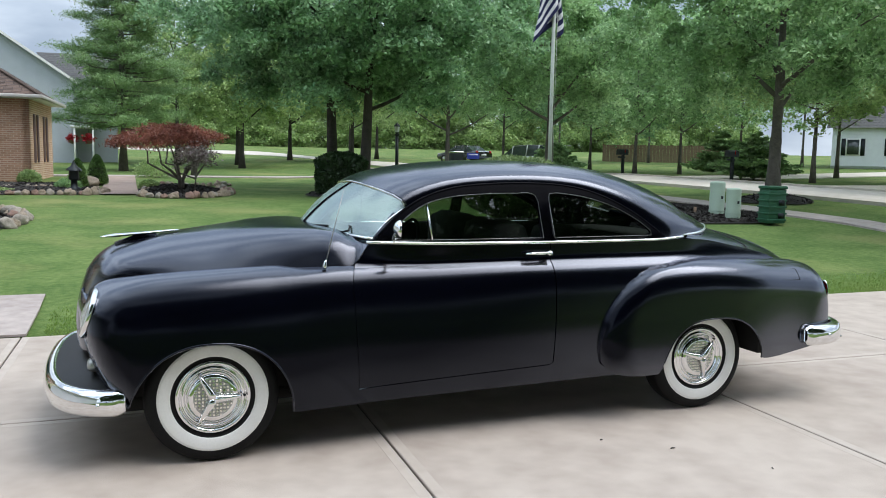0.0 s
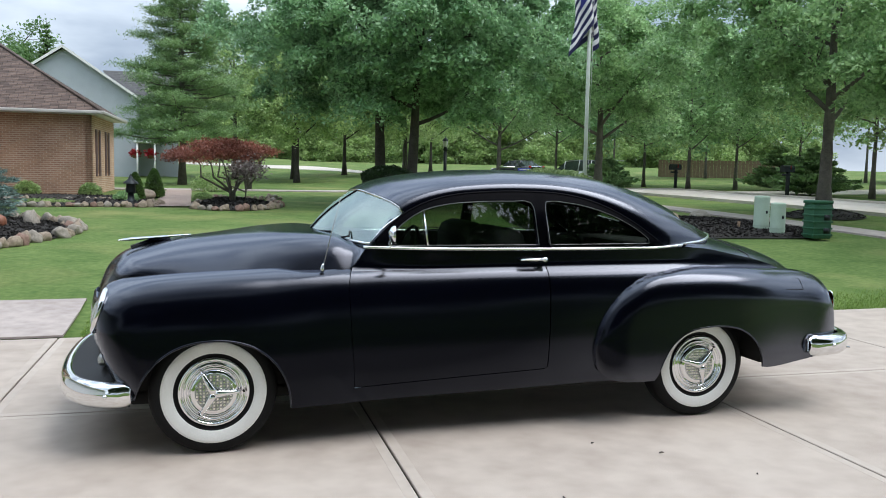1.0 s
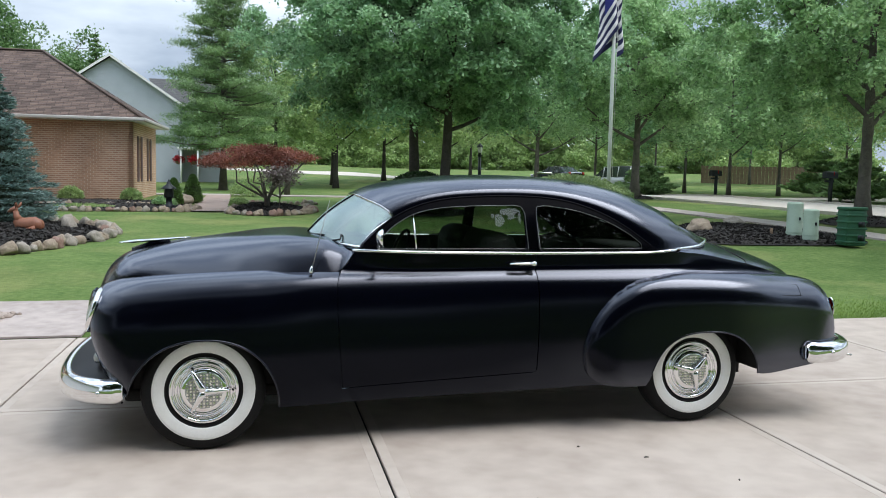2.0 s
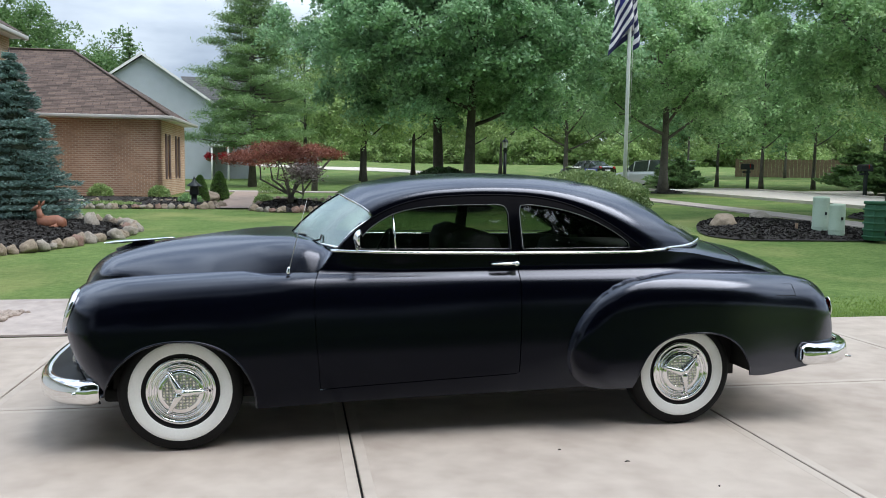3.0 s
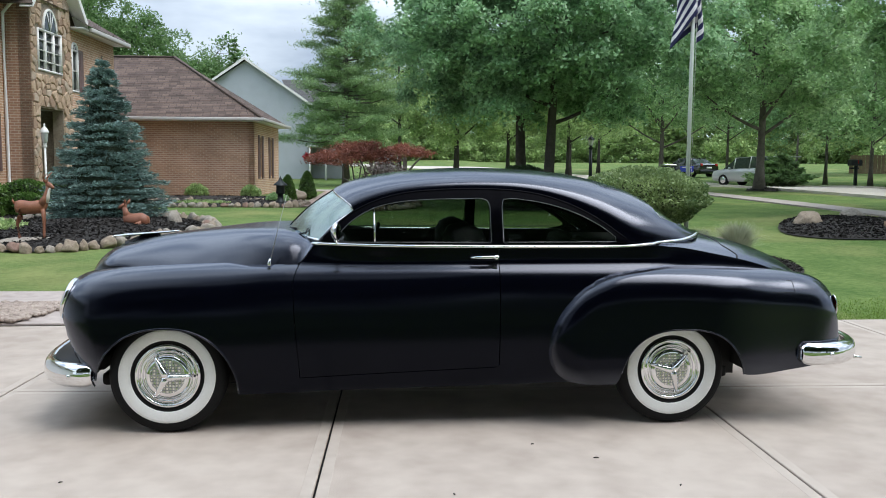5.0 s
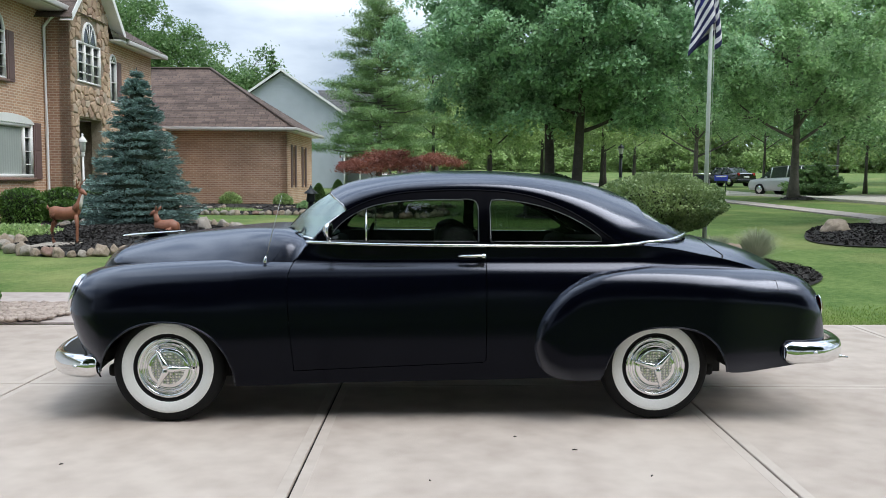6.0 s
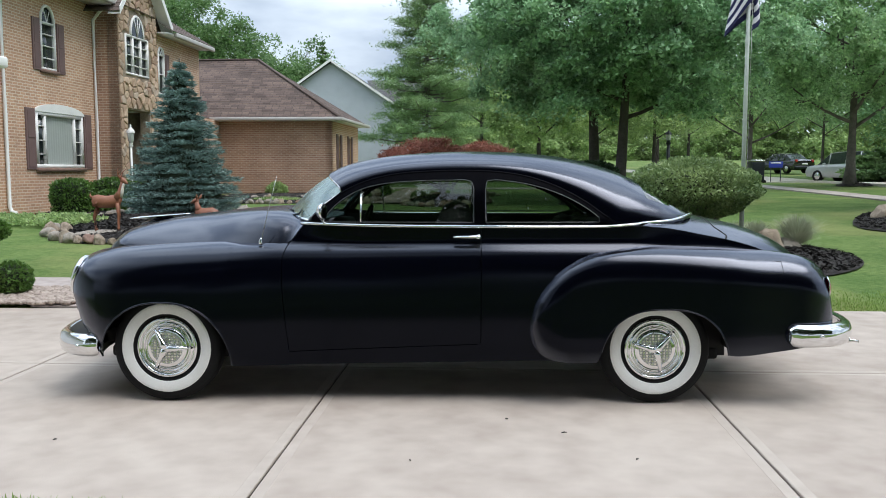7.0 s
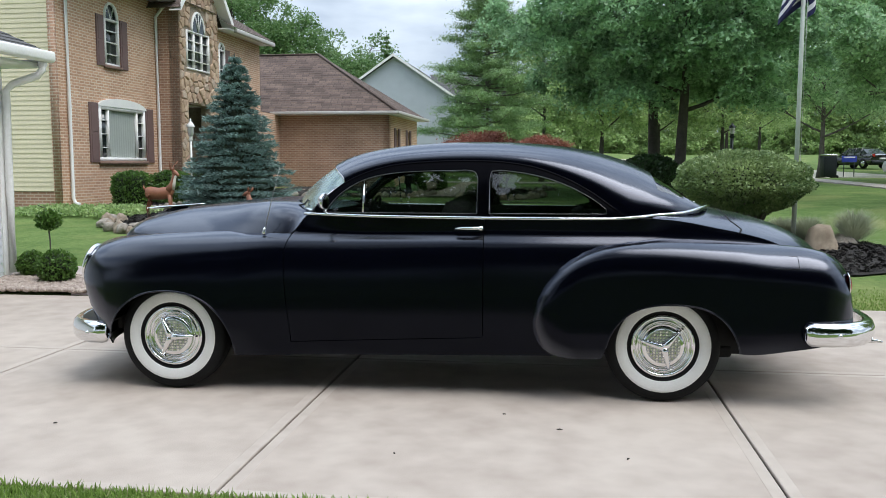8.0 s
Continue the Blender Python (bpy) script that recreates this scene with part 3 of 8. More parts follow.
DOOR_F = [(0.20, 0.722), (0.32, 0.725), (0.60, 0.703), (0.80, 0.692), (0.875, 0.692), (0.94, 0.712), (1.0, 0.75), (1.064, 0.805)]


def side_y(x, z):
    """Half width of the body side."""
    k = smooth01((x - 0.25) / 0.42)
    cz = curve1(CREST, x)
    zz = z + (0.955 - cz) * smooth01((z - 0.6) / 0.3) * (1 - k)
    f = lerp(lerp(curve1(F_FEN, zz), curve1(F_MID, z), k), curve1(F_DOOR, z), smooth01((x - 1.0) / 1.0))
    y = curve1(Y_MAX, x) * f
    if z > 0.945 and x < 1.15:
        y -= curve1([(0.3, 0.10), (0.5, 0.085), (0.74, 0.05), (1.15, 0.0)], x) * (z - 0.945) / 0.12
    nx = curve1(NOSE_X, z)
    if x < nx + 0.18:
        t = max(0.0, min(1.0, (nx + 0.18 - x) / 0.18))
        y -= 0.085 * (1 - math.sqrt(max(0.0, 1 - t * t)))
    return y


def arch_z(x):
    """Lower edge of the front wing, over the wheel."""
    t = (x + 0.02) / 0.40
    if abs(t) >= 1:
        return 0.315 if t < 0 else 0.228
    return max(0.315 if t < 0 else 0.24, 0.225 + 0.392 * (1 - abs(t) ** 2.3) ** 0.5)


fx = sorted({round(-0.62 + k * 0.02, 3) for k in range(69)} | {-0.418, -0.412, -0.405, -0.395, 0.375, 0.368, 0.36})
fv, FM, FI, FN = [], 26, 7, 7
for i, x0 in enumerate([None] * FN + fx):
    cap = i if x0 is None else None
    x0 = fx[0] if x0 is None else x0
    bz = arch_z(x0)
    cz = curve1(CREST, x0)
    row = []
    for j in range(FM):
        z = lerp(bz, cz, (j / (FM - 1)) ** 0.85)
        nx = curve1(NOSE_X, z)
        xx = max(nx, x0) if x0 < 0 else x0 + smooth01((x0 - 0.35) / 0.38) * (curve1(DOOR_F, z) - 0.74 - 0.002)
        row.append((xx, -side_y(xx, z), z))
    x1, y1, z1 = row[-1]
    for j in range(1, FI + 1):
        t = j / FI
        row.append((x1, y1 + (abs(y1) - lerp(0.40, 0.63, smooth01((x0 + 0.5) / 1.2))) * t, z1 + 0.018 * (1 - smooth01((x0 - 0.3) / 0.15)) * math.sin(math.pi * min(1, t * 1.6)) - 0.008 * smooth01((x0 - 0.4) / 0.1) - lerp(0.022, 0.09, smooth01((x0 - 0.55) / 0.15)) * t))
    if cap is not None:
        t = 1 - cap / FN
        row = [(x - 0.035 * math.sin(math.pi * min(1.0, t * 0.7)), lerp(y, -0.34, t), z) for x, y, z in row]
    fv += row
both_sides("front_wing", fv, grid_faces(len(fx) + FN, FM + FI), PAINT, "satin black front wing with rounded crest", solid=0.012)
# rolled lip round the front wheel arch
lip = [(x, -side_y(x, arch_z(x)) - 0.004, arch_z(x)) for x in fx if -0.415 <= x <= 0.38]
both_sides("arch_lip", *tube_data(lip, 0.006, 6), PAINT)

# belt moulding, from the cowl round the tail of the cabin
bm_path = [(x, -max(belt(x)[0], side_y(x, 1.058) if x < 2.85 else 0.0) - 0.006, belt(x)[1] + 0.016 * smooth01((x - 2.6) / 0.3)) for x in [0.79 + (3.14 - 0.79) * k / 50 for k in range(51)]]
bm_path += [(x, -belt(x)[0] - 0.004, belt(x)[1] + 0.018) for x in (3.17, 3.20, 3.225, 3.245, 3.258)]
both_sides("belt_moulding", *tube_data(bm_path, [0.0095] * 56, 8), CHROME, "polished belt moulding")

# door, with its own gaps
dv, DN, DM = [], 40, 44
for i in range(DN):
    for j in range(DM):
        u, v = i / (DN - 1), j / (DM - 1)
        zb = 0.315 + 0.05 * u
        z = lerp(zb, 1.066, v)
        xf, xr = curve1(DOOR_F, z) + 0.002, 1.877
        x = lerp(xf, xr, u)
        dv.append((x, -side_y(x, z), z))
doors = both_sides("door", dv, grid_faces(DN, DM), PAINT, "satin black long door", solid=0.006)
for k, d in enumerate(doors):
    sg = -1 if k == 0 else 1
    yh = side_y(1.78, 0.99)
    tube("door_handle", [(1.712, sg * (yh + 0.030), 1.000), (1.752, sg * (yh + 0.034), 1.001), (1.812, sg * (yh + 0.036), 1.001), (1.852, sg * (yh + 0.03), 1.001), (1.864, sg * (yh - 0.002), 0.999)], [0.006, 0.009, 0.010, 0.012, 0.013], CHROME, d, 8, label="chrome pull handle")
    tube("handle_button", [(1.862, sg * (yh - 0.01), 1.001), (1.862, sg * (yh + 0.045), 1.001)], 0.015, CHROME, d, 12, label="chrome push button")

# sill under the door and rear quarter
rv = []
for i in range(40):
    x = lerp(0.385, 2.30, i / 39)
    zt = 0.311 + 0.05 * (x - 0.73) / 1.15
    zb = 0.226 + 0.02 * (x - 0.4)
    for z in (zb - 0.004, zb, lerp(zb, zt, 0.4), zt if 0.72 < x < 1.88 else zt + 0.03):
        rv.append((x, -side_y(x, z) + (0.06 if z < zb else 0.0), z))
both_sides("sill", rv, grid_faces(40, 4), PAINT, solid=0.01)
qv, QN, QM = [], 50, 36
D_EDGE = [(2.85, 0.712, 1.062), (3.05, 0.700, 1.035), (3.2, 0.694, 1.006), (3.4, 0.680, 0.965), (3.55, 0.665, 0.920), (3.68, 0.64, 0.86), (3.8, 0.56, 0.79), (3.87, 0.52, 0.68), (3.89, 0.51, 0.5), (3.87, 0.5, 0.36)]
D_MID = [(3.16, 1.125), (3.27, 1.103), (3.38, 1.08), (3.52, 1.052), (3.67, 1.008), (3.80, 0.950), (3.90, 0.875), (3.965, 0.785), (3.995, 0.64), (3.98, 0.42)]
for i in range(QN):
    x0 = lerp(1.882, 3.86, i / (QN - 1))
    zt = 1.066 if x0 < 2.8 else curve1([(p[0], p[2]) for p in D_EDGE[:8]], x0)
    for j in range(QM):
        z = lerp(0.262, zt - 0.003 + 0.012 * smooth01((x0 - 2.8) / 0.2), j / (QM - 1))
        if x0 > 2.56:
            z = max(z, 0.64)
        y = side_y(x0, min(z, 1.065))
        if x0 > 2.75:
            y = lerp(y, max(0.45, curve1([(p[0], p[1]) for p in D_EDGE[:8]], x0)), smooth01((x0 - 2.75) / 0.3) * smooth01((z - 0.75) / 0.25))
        y += 0.035 * smooth01((x0 - 2.75) / 0.4) * max(0.0, min(1.0, (zt - z) / 0.13)) ** 1.4
        qv.append((x0, -y, z))
both_sides("rear_quarter", qv, grid_faces(QN, QM), PAINT, solid=0.01)

# boot deck
kv, KA = [], 12
for i in range(40):
    u = i / 39 * (len(D_MID) - 1)
    P = [curve1([(k, p[c]) for k, p in enumerate(D_MID)], u) for c in (0, 1)]
    Q = [curve1([(k, p[c]) for k, p in enumerate(D_EDGE)], u) for c in (0, 1, 2)]
    for j in range(2 * KA - 1):
        a = (j - KA + 1) / (KA - 1)
        k = math.cos(abs(a) * math.pi / 2)
        w, b_ = abs(a), 0.85 * (1 - smooth01((u - 3.0) / 3.5))
        kv.append((lerp(Q[0], P[0], k ** 0.9), math.copysign(Q[1] * lerp(math.sin(w * math.pi / 2), w, b_), a) if a else 0.0, lerp(Q[2], P[1], lerp(k ** 0.85, 1 - w ** 3.0, b_))))
mesh_ob("boot_deck", kv, grid_faces(40, 2 * KA - 1), PAINT, car, "rounded satin black boot deck", solid=0.01)
W2 = 2 * KA - 1
seam = [tuple(Vector(kv[r * W2 + c]) + Vector((0, 0, 0.006))) for r, c in [(12, 0), (12, 1), (11, 2), (10, 3), (9, 5), (8, 7), (8, 9), (8, 11)]]
sm_path = []
for k in range(len(seam) - 1):
    sm_path += [tuple(Vector(seam[k]).lerp(Vector(seam[k + 1]), t / 4)) for t in range(4)]
both_sides("boot_seam", *tube_data([Vector(p) - Vector((0, 0, 0.0025)) for p in sm_path], 0.0055, 5), SEAM)

# rear wings
RF_TOP = [(2.165, 0.50), (2.172, 0.60), (2.195, 0.67), (2.225, 0.725), (2.28, 0.79), (2.347, 0.847), (2.45, 0.897), (2.60, 0.931), (2.80, 0.943), (2.976, 0.944), (3.286, 0.930), (3.594, 0.908), (3.72, 0.89), (3.808, 0.862), (3.86, 0.82), (3.895, 0.76), (3.915, 0.66), (3.925, 0.55)]
RF_TOP = [(x + 0.09 * max(0.0, x - 3.3), z) for x, z in RF_TOP]
RF_BOT = [(2.165, 0.47), (2.172, 0.43), (2.185, 0.39), (2.205, 0.35), (2.235, 0.315), (2.27, 0.291), (2.31, 0.277), (2.55, 0.268), (2.575, 0.27)]


def rf_bottom(x):
    if x < 2.575:
        return curve1(RF_BOT, x)
    if x < 3.335:
        t = (x - 2.955) / 0.38
        return max(0.318 if t > 0 else 0.27, 0.26 + 0.332 * (1 - abs(t) ** 2.6) ** 0.5) if abs(t) < 1 else 0.27
    return curve1([(3.335, 0.318), (3.36, 0.312), (3.62, 0.332), (3.82, 0.365), (3.92, 0.40), (3.975, 0.45)], x)


rx = sorted({round(2.165 + 0.022 * k, 4) for k in range(82)} | {2.167, 2.170, 2.174, 2.18, 2.194, 2.201, 2.217, 2.225, 2.24, 2.578, 2.584, 2.592, 3.318, 3.326, 3.334, 3.338, 3.94, 3.955, 3.968, 3.977})
rv2, RFM = [], 26
RF_LEAD = [(0.27, 2.25), (0.30, 2.225), (0.35, 2.198), (0.42, 2.176), (0.50, 2.165), (0.60, 2.172), (0.67, 2.195), (0.725, 2.225), (0.79, 2.28), (0.847, 2.347), (0.897, 2.45), (0.94, 2.70)]
for x in rx:
    zt, zb = curve1(RF_TOP, x), rf_bottom(x)
    for j in range(RFM):
        v = j / (RFM - 1)
        z = lerp(zb, zt, 1 - (1 - v) ** 1.7)
        inner = lerp(side_y(min(x, 3.5), z) - 0.012, 0.66, smooth01((x - 3.3) / 0.3))
        full = lerp(0.925, 0.845, smooth01((x - 3.1) / 0.8))
        top = max(0.0, 1 - (zt - z) / 0.20)
        lead = max(0.0, 1 - (x - curve1(RF_LEAD, z)) / 0.20)
        tail = max(0.0, 1 - (3.99 - x) / 0.22)
        h = math.sqrt(max(0.0, 1 - min(1.0, top * top + lead * lead)))
        y = inner + max(0.0, full - inner) * h * (0.40 + 0.60 * math.sqrt(1 - min(1.0, tail * tail)))
        y -= 0.035 * max(0.0, (0.42 - z) / 0.15) ** 2 * min(1.0, h)
        rv2.append((x, -y, z))
both_sides("rear_wing", rv2, grid_faces(len(rx), RFM), PAINT, "bulging satin black rear wing", solid=0.012)
lip = [(x, rv2[rx.index(x) * RFM][1] - 0.002, rf_bottom(x)) for x in rx if 2.58 <= x <= 3.335]
both_sides("rear_arch_lip", *tube_data(lip, 0.006, 6), PAINT)


def rf_y(x, z):
    """Where the rear wing's skin lies at a height."""
    k = min(range(len(rx)), key=lambda q: abs(rx[q] - x))
    row = rv2[k * RFM:(k + 1) * RFM]
    for a, b in zip(row, row[1:]):
        if a[2] <= z <= b[2]:
            return lerp(a[1], b[1], (z - a[2]) / max(1e-6, b[2] - a[2]))
    return row[-1][1]


cap = [(x, rf_y(x, z) - 0.007, z) for x, z in ((3.50, 0.865), (3.50, 0.84), (3.50, 0.80), (3.57, 0.797), (3.65, 0.795), (3.65, 0.84), (3.65, 0.86), (3.57, 0.865), (3.50, 0.865))]
mesh_ob("fuel_flap_seam", *tube_data(cap, 0.002, 5, up=(0, 1, 0)), SEAM, car)

# underside and wheel wells, which keep the light out
part("floor_pan", boxm(-0.45, 3.36, -0.60, 0.60, 0.225, 0.30, bevel=0.02), DARK, car, "dark underside")
part("inner_body", boxm(0.42, 2.52, -0.775, 0.775, 0.25, 0.34, bevel=0.01), DARK, car)
part("firewall", boxm(0.40, 0.46, -0.66, 0.66, 0.26, 0.93), DARK, car)
part("rear_bulkhead", boxm(2.50, 2.56, -0.68, 0.68, 0.26, 0.98), DARK, car)
for sg in (-1, 1):
    part("inner_guard", boxm(-0.40, 0.40, sg * 0.58 - 0.01, sg * 0.58 + 0.01, 0.25, 0.90), DARK, car)
    part("inner_guard", boxm(2.56, 3.40, sg * 0.58 - 0.01, sg * 0.58 + 0.01, 0.25, 0.88), DARK, car)
    part("guard_end", boxm(-0.44, -0.41, min(sg * 0.4, sg * 0.68), max(sg * 0.4, sg * 0.68), 0.34, 0.74), DARK, car)
    part("guard_end", boxm(3.38, 3.41, min(sg * 0.5, sg * 0.80), max(sg * 0.5, sg * 0.80), 0.32, 0.84), DARK, car)
    part("guard_top", boxm(-0.38, 0.42, min(sg * 0.55, sg * 0.70), max(sg * 0.55, sg * 0.70), 0.80, 0.82), DARK, car)
    part("guard_top", boxm(2.52, 3.40, min(sg * 0.55, sg * 0.80), max(sg * 0.55, sg * 0.80), 0.84, 0.86), DARK, car)

# front: lower pan, parking lamps, headlamps
pv = []
for i in range(25):
    a = (i / 24 - 0.5) * 2
    for z, x in ((0.26, -0.54), (0.36, -0.595), (0.46, -0.60), (0.55, -0.595), (0.66, -0.575)):
        pv.append((x + 0.10 * abs(a) ** 4, 0.75 * a, z))
mesh_ob("front_pan", pv, grid_faces(25, 5), PAN, car, "black front pan under the bonnet", solid=0.01)
for sg in (-1, 1):
    hl = part("headlamp", bmesh.new(), CHROME, car, "chrome ringed headlamp")
    ring = [(0.104 * math.cos(2 * math.pi * k / 28), 0.104 * math.sin(2 * math.pi * k / 28)) for k in range(29)]
    vs, fs = tube_data([(-0.580 + 0.030 * (b / 0.1), sg * 0.69 + a, 0.760 + b) for a, b in ring], 0.016, 8, up=(1, 0, 0))
    mesh_ob("rim", vs, fs, CHROME, hl, "polished rim")
    lv = [(-0.586 - 0.03 * (1 - (r / 5) ** 2) + 0.030 * (r / 5) * math.sin(w), sg * 0.69 + 0.1 * r / 5 * math.cos(w), 0.760 + 0.1 * r / 5 * math.sin(w)) for r in range(6) for w in [2 * math.pi * k / 24 for k in range(24)]]
    mesh_ob("lens", lv, grid_faces(6, 24, wrap=True), LENS, hl, "ribbed glass lens")
    pk = part("parking_lamp", boxm(-0.60, -0.53, sg * 0.60 - 0.045, sg * 0.60 + 0.045, 0.455, 0.515, bevel=0.02), DISH, car, "small clear parking lamp")
    tl = lathe_z("tail_lamp", [(0.005, 0.03), (0.03, 0.026), (0.045, 0.012), (0.05, 0.0), (0.056, -0.01)], RED_LENS, car, 20, "small red tail lamp in chrome ring")
    tl.matrix_basis = pose(3.945, sg * 0.765, 0.70, 0, 86, 0) @ Matrix.Diagonal((1.15, 0.6, 0.5, 1))
    tr = mesh_ob("ring", *tube_data([(0.054 * math.cos(w), 0.054 * math.sin(w), -0.004) for w in [2 * math.pi * k / 20 for k in range(21)]], 0.008, 6, up=(0, 0, 1)), CHROME, tl)


def bumper(name, plan, z0, hgt, deep, label):
    """A curved chrome blade swept along its plan, with rolled edges."""
    sec = [(0.0, -0.5), (0.35, -0.49), (0.8, -0.36), (1.0, -0.12), (0.98, 0.16), (0.72, 0.38), (0.30, 0.49), (-0.35, 0.5), (-0.6, 0.42), (-0.2, 0.38), (-0.15, -0.40)]
    pts = []
    for k in range(len(plan) - 1):
        for t in range(8):
            u = k + t / 8
            pts.append(tuple(curve1([(q, p[c]) for q, p in enumerate(plan)], u) for c in (0, 1)))
    pts.append(plan[-1])
    vs = []
    for k, (x, y) in enumerate(pts):
        a, b = pts[max(k - 1, 0)], pts[min(k + 1, len(pts) - 1)]
        d = Vector((b[0] - a[0], b[1] - a[1], 0)).normalized()
        nrm = Vector((d.y, -d.x, 0))
        ends = min(k, len(pts) - 1 - k)
        s = 0.55 + 0.45 * smooth01(ends / 4)
        hs = 0.60 + 0.40 * math.sqrt(1 - max(0.0, 1 - ends / 3) ** 2)
        for o, z in sec:
            vs.append((x + nrm.x * o * deep * s, y + nrm.y * o * deep * s, z0 + z * hgt * hs))
    fs = grid_faces(len(pts), len(sec), wrap=True) + [tuple(range(len(sec))), tuple((len(pts) - 1) * len(sec) + j for j in range(len(sec) - 1, -1, -1))]
    return mesh_ob(name, vs, fs, CHROME, car, label), pts


fb_plan = [(-0.425, -0.832), (-0.54, -0.815), (-0.645, -0.745), (-0.72, -0.62), (-0.765, -0.43), (-0.785, -0.2), (-0.79, 0.0)]
fb_plan = fb_plan + [(x, -y) for x, y in reversed(fb_plan[:-1])]
fb, fpts = bumper("front_bumper", [(x, y) for x, y in reversed(fb_plan)], 0.345, 0.135, 0.045, "curved chrome front bumper")
rb_plan = [(3.69, -0.878), (3.81, -0.878), (3.94, -0.850), (4.04, -0.77), (4.10, -0.64), (4.13, -0.43), (4.14, 0.0)]
rb_plan = rb_plan + [(x, -y) for x, y in reversed(rb_plan[:-1])]
rb, rpts = bumper("rear_bumper", rb_plan, 0.432, 0.135, 0.045, "curved chrome rear bumper")
for x, y, z, p in ((-0.55, -0.858, 0.345, fb), (-0.787, -0.50, 0.335, fb), (-0.787, 0.50, 0.335, fb), (-0.55, 0.858, 0.345, fb), (3.86, -0.918, 0.435, rb), (3.86, 0.918, 0.435, rb)):
    s = bmesh.new()
    bmesh.ops.create_uvsphere(s, u_segments=10, v_segments=6, radius=0.013, matrix=Matrix.Translation((x, y, z)))
    part("bolt_head", s, CHROME, p, "round chrome bolt head")
gv2 = [(lerp(x, x * 0.70, t), y * lerp(0.985, 0.80, t), lerp(0.40, 0.47, t)) for x, y in fpts for t in (0, 0.5, 1)]
mesh_ob("gravel_pan", gv2, grid_faces(len(fpts), 3), PAN, car, "black splash pan behind the bumper", solid=0.008)
tube("exhaust_pipe", [(0.55, -0.40, 0.175), (1.3, -0.42, 0.180), (2.3, -0.42, 0.195), (2.5, -0.40, 0.25)], 0.02, CHROME_DULL, car, 10, label="long dull exhaust pipe under the floor")
tube("bumper_bracket", [(3.98, -0.66, 0.365), (4.07, -0.68, 0.36), (4.13, -0.72, 0.375), (4.16, -0.73, 0.37)], [0.012, 0.012, 0.010, 0.006], CHROME_DULL, car, 6)


# wheels
def wheel(name, x, y, turn, side):
    w = empty(name, x, y, 0.330)
    w.parent = car
    tyre = lathe("tyre", [(0.196, 0.075), (0.205, 0.082), (0.255, 0.090), (0.290, 0.088), (0.312, 0.075), (0.325, 0.055), (0.330, 0.02), (0.330, -0.02), (0.330, -0.04), (0.327, -0.058), (0.319, -0.072), (0.302, -0.083), (0.285, -0.088), (0.272, -0.0885), (0.24, -0.086), (0.205, -0.079), (0.192, -0.068), (0.17, -0.055)], RUBBER, w, 64, "black tyre with broad white wall")
    ww = lathe("white_wall", [(0.2055, -0.0785), (0.2075, -0.083), (0.215, -0.0865), (0.238, -0.0905), (0.256, -0.0920), (0.266, -0.0915), (0.2705, -0.0885)], WHITEWALL, tyre, 64, "clean white sidewall band")
    rim = lathe("rim", [(0.205, -0.060), (0.192, -0.055), (0.180, -0.045), (0.16, -0.05)], DARK, w, 40)
    cap_ob = lathe("hubcap", [(0.180, -0.050), (0.186, -0.062), (0.1855, -0.072), (0.181, -0.079), (0.173, -0.082), (0.166, -0.079), (0.163, -0.073), (0.161, -0.066), (0.157, -0.066), (0.152, -0.073), (0.146, -0.076), (0.140, -0.072), (0.136, -0.062), (0.131, -0.060), (0.126, -0.068), (0.122, -0.077), (0.116, -0.083), (0.106, -0.086), (0.098, -0.0865)], CHROME, w, 64, "polished full hubcap with three-bar spinner")
    lathe("centre_dish", [(0.0985, -0.0865), (0.07, -0.089), (0.03, -0.0905), (0.0005, -0.091)], DISH, cap_ob, 40, "grey dish under the waffle")
    wf = bmesh.new()
    stp = 0.0172
    for i in range(-6, 7):
        for j in range(-6, 7):
            px, pz = i * stp, j * stp
            if px * px + pz * pz < 0.094 ** 2:
                yy = -0.0925 + 0.35 * (px * px + pz * pz)
                bmesh.ops.create_cone(wf, cap_ends=True, segments=4, radius1=0.0106, radius2=0.0066, depth=0.006, matrix=Matrix.Translation((px, yy, pz)) @ Matrix.Rotation(radians(90 + 4 * math.sin(i * 3.1 + j)), 4, "X") @ Matrix.Rotation(radians(45), 4, "Z"))
    waffle = part("waffle_centre", wf, WAFFLE, cap_ob, "waffle-patterned centre", smooth=False)
    for k in range(3):
        a = radians(turn + 120 * k)
        c, s = math.cos(a), math.sin(a)
        path = [(u * c, yy, u * s) for u, yy in ((0.0, -0.113), (0.03, -0.112), (0.07, -0.105), (0.105, -0.098), (0.126, -0.091), (0.137, -0.085))]
        mesh_ob("spinner_bar", *tube_data(path, [0.024, 0.020, 0.0155, 0.012, 0.009, 0.004], 10, 0.75, (0, 1, 0)), CHROME, cap_ob, "chrome spinner bar")
    vs_, vc_ = math.sin(radians(turn)), math.cos(radians(turn))
    tube("valve", [(0.150 * vc_, -0.07, 0.150 * vs_), (0.152 * vc_, -0.088, 0.152 * vs_)], 0.006, RUBBER, cap_ob, 8, label="black valve cap")
    hub = bmesh.new()
    bmesh.ops.create_uvsphere(hub, u_segments=16, v_segments=8, radius=0.021, matrix=Matrix.Translation((0, -0.112, 0)) @ Matrix.Diagonal((1.15, 0.8, 1.15, 1)))
    part("spinner_hub", hub, CHROME, cap_ob)
    if side > 0:
        w.rotation_euler = (0, 0, math.pi)
    return w


wheel("front_wheel", -0.018, -0.74, 0, -1)
wheel("front_wheel", -0.018, 0.74, 20, 1)
wheel("rear_wheel", 2.922, -0.725, 45, -1)
wheel("rear_wheel", 2.922, 0.725, 70, 1)

